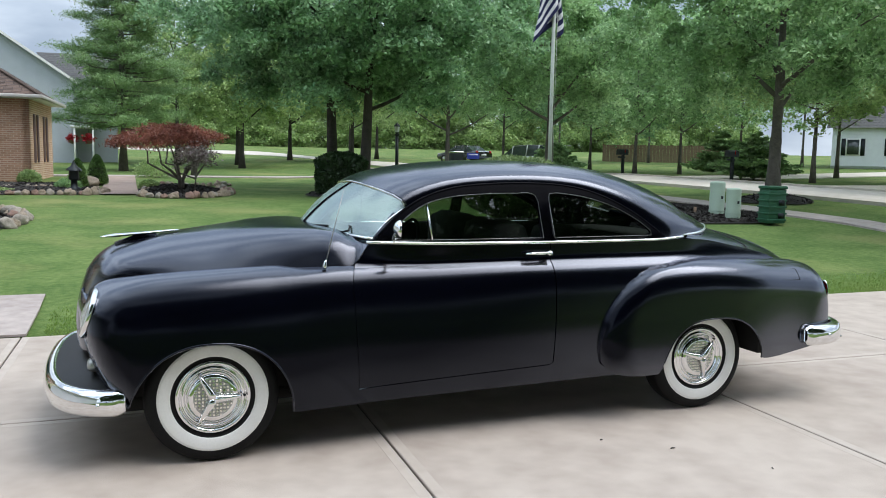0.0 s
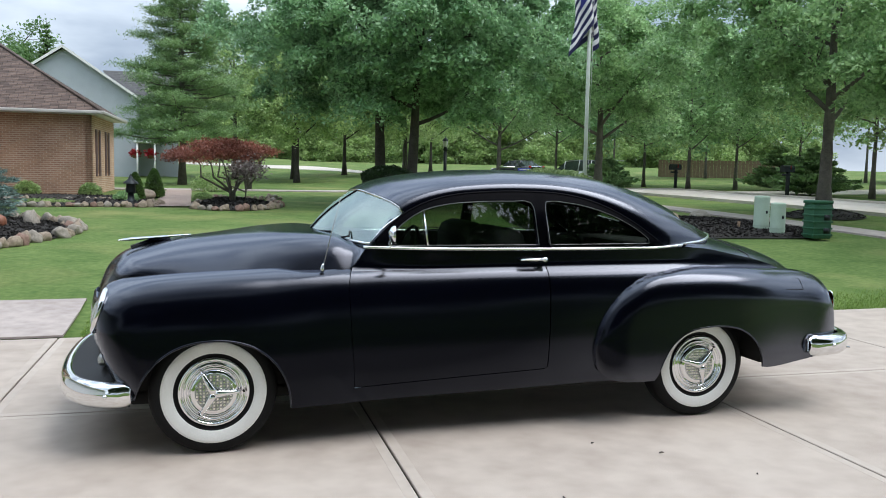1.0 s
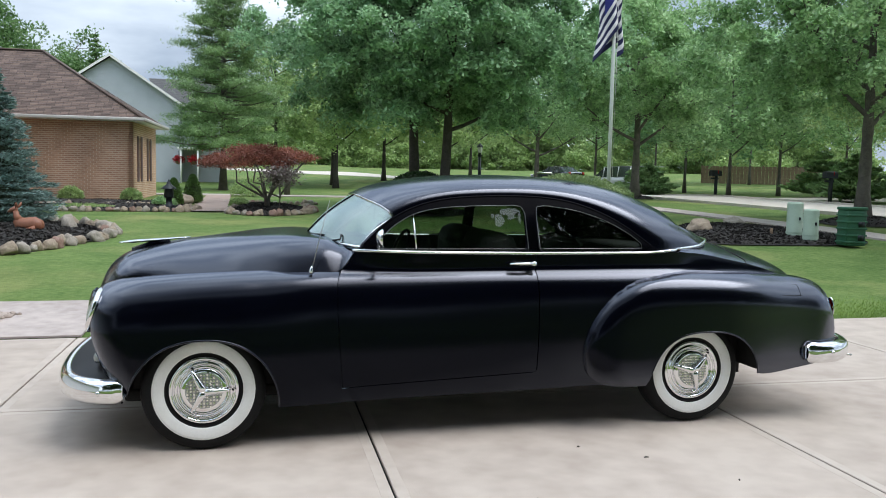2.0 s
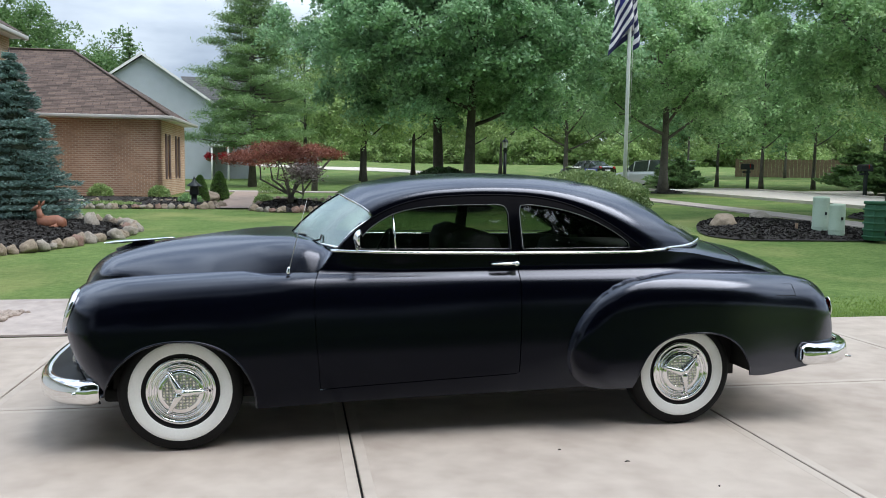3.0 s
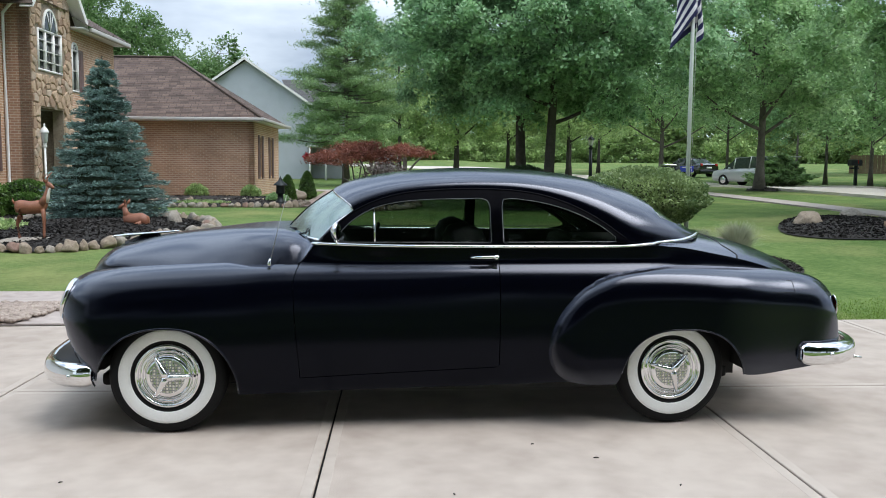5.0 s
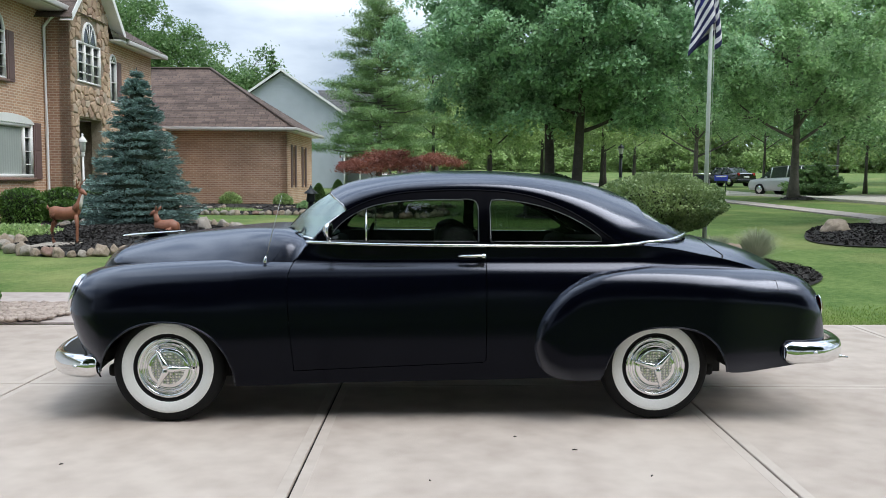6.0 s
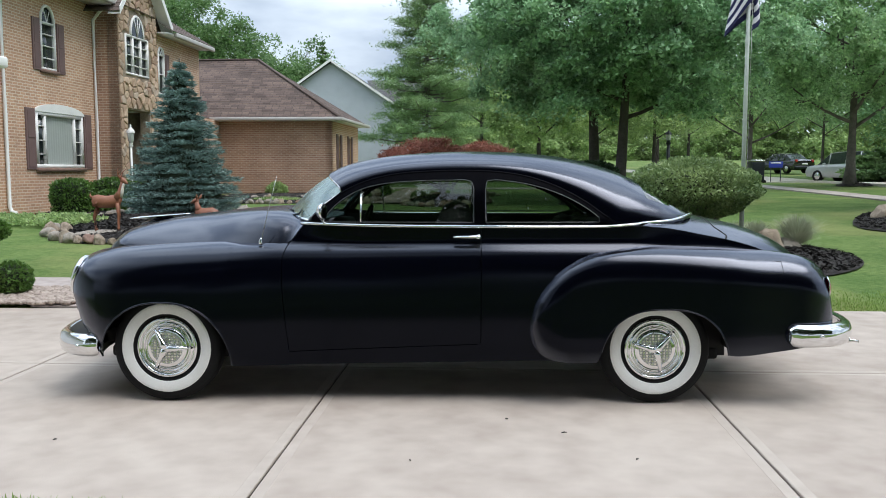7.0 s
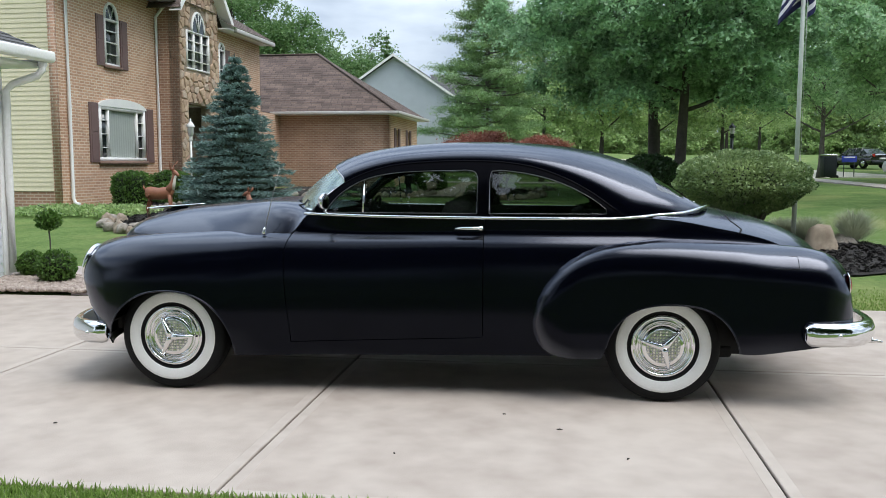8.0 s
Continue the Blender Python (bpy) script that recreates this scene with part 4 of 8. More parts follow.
# aerial, mirror, mascot
tube("aerial", [(0.555, -0.775, 0.965), (0.60, -0.77, 1.15), (0.655, -0.765, 1.36)], [0.003, 0.002, 0.0013], DISH, car, 6, label="slim whip aerial")
tube("aerial_base", [(0.552, -0.775, 0.952), (0.553, -0.775, 0.968), (0.556, -0.775, 0.985), (0.558, -0.775, 0.995)], [0.012, 0.012, 0.008, 0.004], CHROME, car, 12)
mirror = part("door_mirror", bmesh.new(), CHROME, car, "round chrome door mirror")
tube("arm", [(0.935, -0.755, 1.085), (0.925, -0.80, 1.115), (0.93, -0.825, 1.14)], 0.008, CHROME, mirror, 8)
head = lathe("head", [(0.001, 0.028), (0.02, 0.026), (0.04, 0.014), (0.05, -0.002), (0.051, -0.012), (0.046, -0.014), (0.0005, -0.012)], CHROME, mirror, 20, "domed mirror head")
head.matrix_basis = pose(0.935, -0.83, 1.155, 0, 0, 75)
orn_v = []
for k in range(13):
    u = k / 12
    x = lerp(-0.535, -0.12, u)
    hw, th = 0.058 * math.sin(math.pi * min(1, u * 0.62 + 0.18)) * (1 - 0.6 * u), 0.012 * (1 - 0.6 * u) * min(1, 0.3 + u * 4)
    z = lerp(1.066, 1.099, u)
    for j in range(8):
        w = 2 * math.pi * j / 8
        orn_v.append((x, hw * math.cos(w), z + th * math.sin(w)))
mesh_ob("bonnet_mascot", orn_v, grid_faces(13, 8, wrap=True) + [tuple(range(8)), tuple(96 + j for j in range(8))], CHROME, car, "flat chrome wing mascot on the bonnet")
tube("mascot_foot", [(-0.46, 0, 1.015), (-0.36, 0, 1.045), (-0.24, 0, 1.075)], [0.02, 0.026, 0.018], PAINT, car, 8)

# cabin
for x0, x1, nm, zt in ((1.60, 1.84, "front_seat", 1.17), (2.42, 2.60, "rear_seat", 1.08)):
    seat = part(nm, boxm(x0 - 0.5, x1, -0.66, 0.66, 0.40, 0.62, bevel=0.05), CLOTH, car, "dark cloth bench seat")
    for yc in (-0.33, 0.33):
        sb = bmesh.new()
        box(sb, x0, x1, yc - 0.31, yc + 0.31, 0.55, zt, bevel=0.10)
        part("backrest", sb, CLOTH, seat)
part("dashboard", boxm(0.62, 0.95, -0.66, 0.66, 0.80, 1.05, bevel=0.04), CLOTH, car, "dark dashboard")
sw = [(1.12 + 0.06 * math.sin(w), -0.36 + 0.19 * math.cos(w), 1.0 + 0.17 * math.sin(w)) for w in [2 * math.pi * k / 28 for k in range(29)]]
mesh_ob("steering_wheel", *tube_data(sw, 0.011, 6, up=(1, 0, 0)), RUBBER, car, "thin black steering wheel")
tube("steering_column", [(0.85, -0.36, 0.90), (1.12, -0.36, 1.0)], 0.02, RUBBER, car, 8)
both_sides("door_trim", [(0.88, -0.735, 0.35), (2.55, -0.735, 0.35), (2.55, -0.70, 1.07), (0.88, -0.70, 1.07)], [(0, 1, 2, 3)], CLOTH, "dark inner door trim", solid=0.02)
part("parcel_shelf", boxm(2.55, 3.10, -0.60, 0.60, 1.03, 1.05), CLOTH, car)


# ---- ground ----
def sorted_axis(parts_):
    out = []
    for a, b, s in parts_:
        n = max(1, round((b - a) / s))
        out += [a + (b - a) * k / n for k in range(n)]
    return out + [parts_[-1][1]]


gx = sorted_axis([(-600, -120, 60), (-120, -30, 10), (-30, 40, 1.0), (40, 120, 8), (120, 600, 60)])
gy = sorted_axis([(-400, -60, 60), (-60, -8, 6), (-8, -1.56, 0.8), (-1.56, -1.52, 0.04), (-1.52, 3.40, 1.2), (3.40, 3.47, 0.07), (3.47, 40, 0.8), (40, 120, 5), (120, 700, 60)])
gvs = []
for x in gx:
    for y in gy:
        inside = -1.53 < y < 3.41 and -6 < x < 24
        gvs.append((x, y, -0.15 if inside else h_ground(x, y) - (0.008 if y < -1.5 or y > 3.4 else 0)))
tagged(mesh_ob("ground", gvs, grid_faces(len(gx), len(gy)), LAWN), "mown green lawn with dry patches and gentle rise", "lawn", "", "structure")

# concrete drive: slabs with open joints
JX, JY = [-6.0, -3.70, -1.30, 0.93, 3.305, 5.87, 8.3, 10.7, 13.1, 15.5, 17.2], [-1.53, 0.915, 3.42]
drive = empty("pavement", label="pale tan concrete drive slabs with dark joints", category="driveway", kind="structure")


def front_edge(x):
    return -1.555 - 0.03 * max(0.0, min(5.0, x + 0.5))


def slab_corner(i, j):
    """The joints run a little askew to the edges of the drive."""
    x = JX[i] + (0.034 * (JY[j] - 0.9) if 0 < i < len(JX) - 1 else 0)
    if j == 0:
        return x, front_edge(x)
    return x, JY[j] - (0.028 * (max(-4, min(9, x)) - 0.9) if j == 1 else 0)


for i in range(len(JX) - 1):
    for j in range(2):
        bm = boxm(0, 1, 0, 1, -0.12, 0.0)
        (ax, ay), (bx, by), (cx, cy), (dx, dy) = slab_corner(i, j), slab_corner(i + 1, j), slab_corner(i + 1, j + 1), slab_corner(i, j + 1)
        for v in bm.verts:
            px, py = ((ax + 0.006, ay + 0.006), (bx - 0.006, by + 0.006), (dx + 0.006, dy - 0.006), (cx - 0.006, cy - 0.006))[(v.co.x > 0.5) + 2 * (v.co.y > 0.5)]
            v.co.x, v.co.y = px, py
        bmesh.ops.bevel(bm, geom=bm.edges[:], offset=0.006, segments=2, profile=0.5, affect="EDGES")
        top = [f for f in bm.faces if f.normal.z > 0.9 and f.calc_area() > 0.5]
        rim = bmesh.ops.inset_individual(bm, faces=top, thickness=0.075, depth=0.0)["faces"]
        bmesh.ops.inset_individual(bm, faces=top, thickness=0.004, depth=-0.0012)
        for f in rim:
            f.material_index = 1
        part("slab", bm, CONCRETE, drive, smooth=False).data.materials.append(CONCRETE_RIM)
part("joint_filler", boxm(-6, 17.2, -1.60, 3.41, -0.13, -0.014), SEAM, drive)


# ---- paved strips, beds ----
def strip(name, line, width, lift, material, label, category, thick=0.10):
    """A slab of even width along a line, laid on the land."""
    pts = []
    for k in range(len(line) - 1):
        for t in range(12):
            u = k + t / 12
            pts.append(Vector((curve1([(q, p[0]) for q, p in enumerate(line)], u), curve1([(q, p[1]) for q, p in enumerate(line)], u), 0)))
    pts.append(Vector((*line[-1], 0)))
    vs = []
    for k, p in enumerate(pts):
        d = (pts[min(k + 1, len(pts) - 1)] - pts[max(k - 1, 0)]).normalized()
        n = Vector((d.y, -d.x, 0))
        for s, dz in ((-1, -thick), (-1, 0), (-0.33, 0), (0.33, 0), (1, 0), (1, -thick)):
            q = p + n * (s * width / 2)
            vs.append((q.x, q.y, h_ground(q.x, q.y) + lift + dz))
    return tagged(mesh_ob(name, vs, grid_faces(len(pts), 6), material, smooth=False), label, category, "", "structure")


strip("road", [(20.2, 3.0), (20.2, 15), (20.2, 30), (20.4, 42), (19.0, 54), (14.0, 66), (6.0, 80), (-12, 100), (-40, 120)], 5.8, 0.02, ROAD, "pale concrete street curving away past the lawns", "road")
for sx, nm in ((17.2, "near"), (23.2, "far")):
    strip("kerb", [(sx, 3.6), (sx, 15), (sx, 30), (sx - 0.2, 41)], 0.16, 0.09, ROAD, "low concrete street kerb", "kerb", 0.2)
strip("sidewalk", [(13.25, 5.0), (13.25, 12), (13.3, 20), (13.5, 30), (13.7, 45)], 0.8, 0.03, CONCRETE2, "grey concrete sidewalk across the lawn", "sidewalk")
strip("cross_walk", [(-14, 32.3), (-4, 32.0), (3, 31.8), (8, 31.6), (13, 31.5)], 1.3, 0.03, CONCRETE2, "pale concrete walk across the lawn", "walkway")
strip("garden_path", [(-0.40, 19.3), (-0.40, 23), (-0.35, 27), (-0.3, 31.3)], 0.95, 0.03, PATH_PAVE, "pinkish paved garden path between rock beds", "path")
strip("far_drive", [(23.0, 27.6), (30, 30.0), (45, 33)], 3.4, 0.03, ROAD, "pale concrete drive across the street", "driveway")
strip("far_drive", [(23.0, 19.0), (30, 19.6), (45, 21)], 3.0, 0.03, ROAD, "pale concrete drive across the street", "driveway")
strip("entry_walk", [(-1.15, 4.72), (-3.2, 4.72), (-6.0, 4.74)], 0.72, 0.02, CONCRETE2, "grey pink stamped concrete entry walk", "walkway")
tagged(mesh_ob("entry_apron", [(-2.65, 3.43, 0.012), (-1.18, 3.43, 0.012), (-1.15, 4.355, 0.066), (-2.2, 4.355, 0.066)], [(0, 1, 2, 3)], CONCRETE2, smooth=False, solid=0.02), "grey pink stamped concrete apron", "walkway", "", "structure")


def bed(name, outline, hump, label, rng, chips=0):
    """A mounded mulch bed with a scatter of bark chips."""
    cx, cy = sum(p[0] for p in outline) / len(outline), sum(p[1] for p in outline) / len(outline)
    ring = []
    for k in range(len(outline)):
        a, b, c, d = (outline[(k + q) % len(outline)] for q in (-1, 0, 1, 2))
        for t in (0, 0.25, 0.5, 0.75):
            ring.append(tuple(0.5 * ((2 * b[i]) + (-a[i] + c[i]) * t + (2 * a[i] - 5 * b[i] + 4 * c[i] - d[i]) * t * t + (-a[i] + 3 * b[i] - 3 * c[i] + d[i]) * t ** 3) for i in (0, 1)))
    vs, n = [], len(ring)
    for q in range(6):
        s = 1 - q / 5.0
        for x, y in ring:
            px, py = cx + (x - cx) * s, cy + (y - cy) * s
            vs.append((px, py, h_ground(px, py) + 0.015 + hump * (1 - s * s) + 0.015 * rng.random() * (q > 0)))
    root = tagged(mesh_ob(name, vs, grid_faces(6, n, wrap=True), MULCH), label, "garden bed")
    if chips:
        u, k = np.sqrt(rng.random(chips)) * 0.98, rng.integers(0, n, chips)
        f = rng.random(chips)[:, None]
        rg = np.array(ring)
        p = rg[k] * (1 - f) + rg[(k + 1) % n] * f
        p = np.array([cx, cy]) + (p - np.array([cx, cy])) * u[:, None]
        z = np.array([h_ground(a, b) for a, b in p]) + 0.03 + hump * (1 - u * u)
        c = np.column_stack([p, z])
        al = rng.normal(size=(chips, 3))
        al[:, 2] *= 0.3
        tagged(quad_cloud("mulch_chips", leaves(rng, c, 0.085, 0.35, 0.0, al), MULCH), "loose black bark chips", "mulch", "", "stuff")
    return ring


rng0 = np.random.default_rng(4)
ring_near = bed("spruce_bed", [(-5.95, 10.6), (-5.15, 9.1), (-4.2, 8.5), (-3.2, 9.0), (-2.5, 10.3), (-2.0, 11.7), (-2.45, 13.6), (-3.6, 15.0), (-5.7, 15.6), (-6.7, 13.0)], 0.16, "black mulch bed under the blue spruce", rng0, 5000)
ring_wing = bed("wing_bed", [(-6.4, 19.6), (-4.3, 19.2), (-2.4, 19.3), (-0.95, 19.4), (-0.95, 21.5), (-1.3, 24.5), (-2.6, 25.4), (-6.5, 25.8)], 0.10, "black mulch bed along the brick wing", rng0, 1500)
ring_maple = bed("maple_bed", [(0.1, 19.4), (0.3, 18.3), (1.1, 17.9), (2.0, 18.6), (2.5, 20.0), (2.2, 22.5), (1.2, 24.0), (0.15, 22.5)], 0.16, "black mulch bed under the red maple", rng0, 2000)
bed("utility_bed", [(9.1, 11.0), (9.2, 9.7), (10.3, 9.2), (11.8, 8.9), (12.5, 9.9), (12.6, 12.2), (12.0, 13.9), (10.6, 13.6)], 0.10, "black mulch bed round the utility boxes", rng0, 3500)
bed("bush_bed", [(3.6, 6.2), (4.6, 5.3), (6.0, 5.3), (7.0, 6.1), (7.3, 7.3), (6.6, 8.6), (5.0, 9.0), (3.8, 8.0)], 0.12, "black mulch bed under the round bush", rng0, 3500)
bed("house_bed", [(-8.1, 14.0), (-6.9, 13.6), (-6.2, 14.8), (-6.3, 16.8), (-7.3, 17.3), (-8.0, 16.5)], 0.08, "black mulch bed under the house windows", rng0, 800)
bed("hedge_bed", [(4.4, 19.0), (5.3, 18.0), (6.6, 18.6), (7.2, 20.3), (6.6, 23.0), (5.6, 22.0)], 0.06, "black mulch bed round trees and hedge", rng0, 600)
bed("street_tree_bed", [(14.3, 12.6), (15.2, 11.9), (16.2, 12.5), (16.4, 13.5), (15.4, 14.0), (14.5, 13.6)], 0.16, "small mulch mound round the street tree", rng0, 500)
bed("street_tree_bed", [(15.6, 26.8), (16.4, 26.2), (17.0, 26.8), (16.4, 27.6)], 0.12, "small mulch mound round the street tree", rng0, 200)


# stones: a few rough shapes, used over and over
def rock_mesh(name, seed, material):
    bm = bmesh.new()
    bmesh.ops.create_icosphere(bm, subdivisions=3, radius=1.0)
    for v in bm.verts:
        d = noise.noise(v.co * 1.1 + Vector((seed * 7.3, seed, 0))) * 0.45 + noise.noise(v.co * 2.6 + Vector((seed, 0, seed * 3.1))) * 0.16
        v.co *= 1 + d
        v.co.z = max(v.co.z, -0.55)
    me = bpy.data.meshes.new(name)
    bm.to_mesh(me)
    bm.free()
    me.polygons.foreach_set("use_smooth", [True] * len(me.polygons))
    me.materials.append(material)
    return me


ROCKS = [rock_mesh("stone_shape", k, (STONE, STONE, STONE2, STONE, STONE_RED, STONE2)[k]) for k in range(6)]


def border(name, pts, size, label, rng, gap=1.75):
    """A row of separate stones along a line."""
    root = empty(name, *pts[0], h_ground(*pts[0]), 0, label, "stone border")
    acc, nxt = 0.0, 0.0
    for k in range(len(pts) - 1):
        a, b = Vector((*pts[k], 0)), Vector((*pts[k + 1], 0))
        ln = (b - a).length
        while nxt < acc + ln:
            p = a.lerp(b, (nxt - acc) / ln) + Vector((rng.normal() * 0.04, rng.normal() * 0.04, 0))
            s = size * (0.7 + 0.6 * rng.random())
            o = new("stone", ROCKS[int(rng.choice([0, 2, 5, 3, 4, 5, 2, 1]))])
            o.parent = root
            o.matrix_basis = Matrix.Translation(-Vector((*pts[0], h_ground(*pts[0])))) @ pose(p.x, p.y, h_ground(p.x, p.y) + s * 0.38, rng.normal() * 8, rng.normal() * 8, rng.random() * 360) @ Matrix.Diagonal((s, s * (0.65 + 0.25 * rng.random()), s * (0.72 + 0.35 * rng.random()), 1))
            nxt += s * gap
        acc += ln
    return root


rg = np.random.default_rng(9)
border("rock_border", ring_near[0:30], 0.115, "row of rounded field stones edging the spruce bed", rg)
border("rock_border", ring_near[30:37], 0.09, "row of small field stones behind the spruce", rg)
border("rock_border", ring_wing[0:16], 0.10, "row of small pale stones edging the wing bed", rg)
border("rock_border", [(-6.2, 21.6), (-4.0, 21.4), (-2.3, 21.5), (-1.6, 22.2), (-1.3, 24.0)], 0.105, "upper row of pale stones in the wing bed", rg)
border("rock_border", ring_maple[0:20], 0.115, "row of pale stones edging the maple bed", rg)
border("rock_border", [(0.25, 20.6), (0.3, 22.0), (0.6, 23.4), (1.2, 24.0), (2.2, 24.0), (3.0, 24.2)], 0.10, "row of pale stones behind the maple", rg)
for x, y, sx, sy, sz, m, lb in ((10.15, 11.9, 0.34, 0.28, 0.20, 2, "large pale landscape boulder in dark mulch"), (12.0, 13.4, 0.25, 0.22, 0.15, 3, "rounded grey boulder in dark mulch"), (6.0, 6.75, 0.24, 0.22, 0.30, 2, "tan upright boulder in dark mulch"), (-2.85, 12.75, 0.13, 0.12, 0.24, 3, "small upright grey stone"), (-5.45, 10.1, 0.13, 0.12, 0.14, 2, "tan boulder by the flower bed"), (-1.3, 23.0, 0.34, 0.28, 0.2, 5, "flat pale boulder beside the path"), (6.55, 7.6, 0.25, 0.18, 0.14, 0, "small pale stone in mulch")):
    o = new("boulder", ROCKS[m])
    o.matrix_basis = pose(x, y, h_ground(x, y) + sz * 0.45, 4, -6, x * 40) @ Matrix.Diagonal((sx, sy, sz, 1))
    tagged(o, lb, "boulder")

# pebbles by the garage
pr = np.random.default_rng(3)
pv, pf = [], []
ico = bmesh.new()
bmesh.ops.create_icosphere(ico, subdivisions=1, radius=1.0)
iv, iF = np.array([v.co[:] for v in ico.verts]), [[v.index for v in f.verts] for f in ico.faces]
ico.free()
for k in range(4200):
    x, y = -3.85 + 2.2 * pr.random(), 3.42 + 1.0 * pr.random()
    if x > -2.25 + 0.3 * (y - 3.46) / 0.9 + 0.04 * pr.normal() or y > 4.36:
        continue
    s = 0.022 + 0.032 * pr.random() ** 1.6
    base = len(pv)
    pv += [tuple(q) for q in (iv * np.array([s, s * 0.8, s * 0.55]) @ np.array(Euler((0, 0, pr.random() * 6)).to_matrix()) + np.array([x, y, 0.045 + 0.03 * (y - 3.46) + 0.015 * pr.random()]))]
    pf += [tuple(base + i for i in f) for f in iF]
tagged(mesh_ob("pebbles", pv, pf, PEBBLE, smooth=True), "rounded tan river pebbles beside the drive", "pebbles", "", "stuff")


# ---- the brick house ----
HX, HY, HT = -7.95, 17.04, -3.5
house = empty("house", HX, HY, 0.14, HT, "two-storey brick house with stone entry and low wing", "house")


def wall(name, axis, at, u0, u1, z0, z1, holes, material, parent, inward, thick=0.2, label="", top=None):
    """An upright wall along local x (axis 0) or y (axis 1) with openings (u0, u1, z0, z1, rise of arch)."""
    us = {u0, u1}
    if top:
        us |= {lerp(u0, u1, k / 12) for k in range(13)}
    for a, b, c, d, r in holes:
        us |= {a, b}
        if r:
            us |= {lerp(a, b, 0.5 - 0.5 * math.cos(math.pi * k / 10)) for k in range(11)}
    us = sorted(us)
    vs, fs = [], []

    def hole_top(hl, u):
        a, b, c, d, r = hl
        t = (u - (a + b) / 2) / ((b - a) / 2)
        return d + (r * math.sqrt(max(0.0, 1 - t * t)) if r else 0.0)

    for i in range(len(us) - 1):
        ua, ub = us[i], us[i + 1]
        inside = sorted([q for q in holes if q[0] - 1e-6 <= ua and ub <= q[1] + 1e-6], key=lambda q: q[2])
        za, zb = z0, z0
        cuts = [((z0, z0), None)]
        lows = [(z0, z0)]
        segs = []
        for q in inside:
            segs.append((lows[-1], (q[2], q[2])))
            lows.append((hole_top(q, ua), hole_top(q, ub)))
        segs.append((lows[-1], (top(ua) if top else z1, top(ub) if top else z1)))
        for (la, lb), (ta, tb) in segs:
            n = len(vs)
            for u, z in ((ua, la), (ub, lb), (ub, tb), (ua, ta)):
                vs.append((u, at, z) if axis == 0 else (at, u, z))
            for u, z in ((ua, la), (ub, lb), (ub, tb), (ua, ta)):
                vs.append((u, at + inward * thick, z) if axis == 0 else (at + inward * thick, u, z))
            fs += [(n, n + 1, n + 2, n + 3), (n + 7, n + 6, n + 5, n + 4), (n, n + 3, n + 7, n + 4), (n + 1, n + 5, n + 6, n + 2), (n + 2, n + 6, n + 7, n + 3), (n, n + 4, n + 5, n + 1)]
    wb_m = bmesh.new()
    vl = [wb_m.verts.new(v) for v in vs]
    for f in fs:
        wb_m.faces.new([vl[i] for i in f])
    bmesh.ops.remove_doubles(wb_m, verts=wb_m.verts, dist=0.0005)
    return part(name, wb_m, material, parent, label, smooth=False)


def siding(name, axis, at, u0, u1, z0, z1, step, material, parent, out, top=None, label=""):
    """Lapped boards, each one's lower edge standing proud."""
    vs, fs, z = [], [], z0
    while z < z1 - 1e-6:
        zt = min(z + step, z1)
        a, b = (u0, u1) if top is None else top(z)
        c, d = (u0, u1) if top is None else top(zt)
        n = len(vs)
        for u, zz, o in ((a, z, 0.0), (b, z, 0.0), (b, z, 0.016), (a, z, 0.016), (d, zt, 0.002), (c, zt, 0.002)):
            vs.append((u, at + out * o, zz) if axis == 0 else (at + out * o, u, zz))
        fs += [(n, n + 1, n + 2, n + 3), (n + 3, n + 2, n + 4, n + 5)]
        z = zt
    return tagged(mesh_ob(name, vs, fs, material, parent, label, smooth=False), kind="stuff")


def shingle_plane(name, a, b, c, d, rows, material, parent, label=""):
    """A roof slope from eave a-b up to d-c, in overlapping courses."""
    a, b, c, d = Vector(a), Vector(b), Vector(c), Vector(d)
    nrm = (b - a).cross(d - a).normalized()
    if nrm.z < 0:
        nrm = -nrm
    vs, fs = [], []
    for r in range(rows):
        t0, t1 = r / rows, (r + 1) / rows
        n = len(vs)
        vs += [a.lerp(d, t0) + nrm * 0.013, b.lerp(c, t0) + nrm * 0.013, b.lerp(c, t1) + nrm * 0.004, a.lerp(d, t1) + nrm * 0.004, a.lerp(d, t0), b.lerp(c, t0)]
        fs += [(n, n + 1, n + 2, n + 3), (n + 4, n + 5, n + 1, n)]
    return tagged(mesh_ob(name, vs, fs, material, parent, label, smooth=False), kind="stuff")


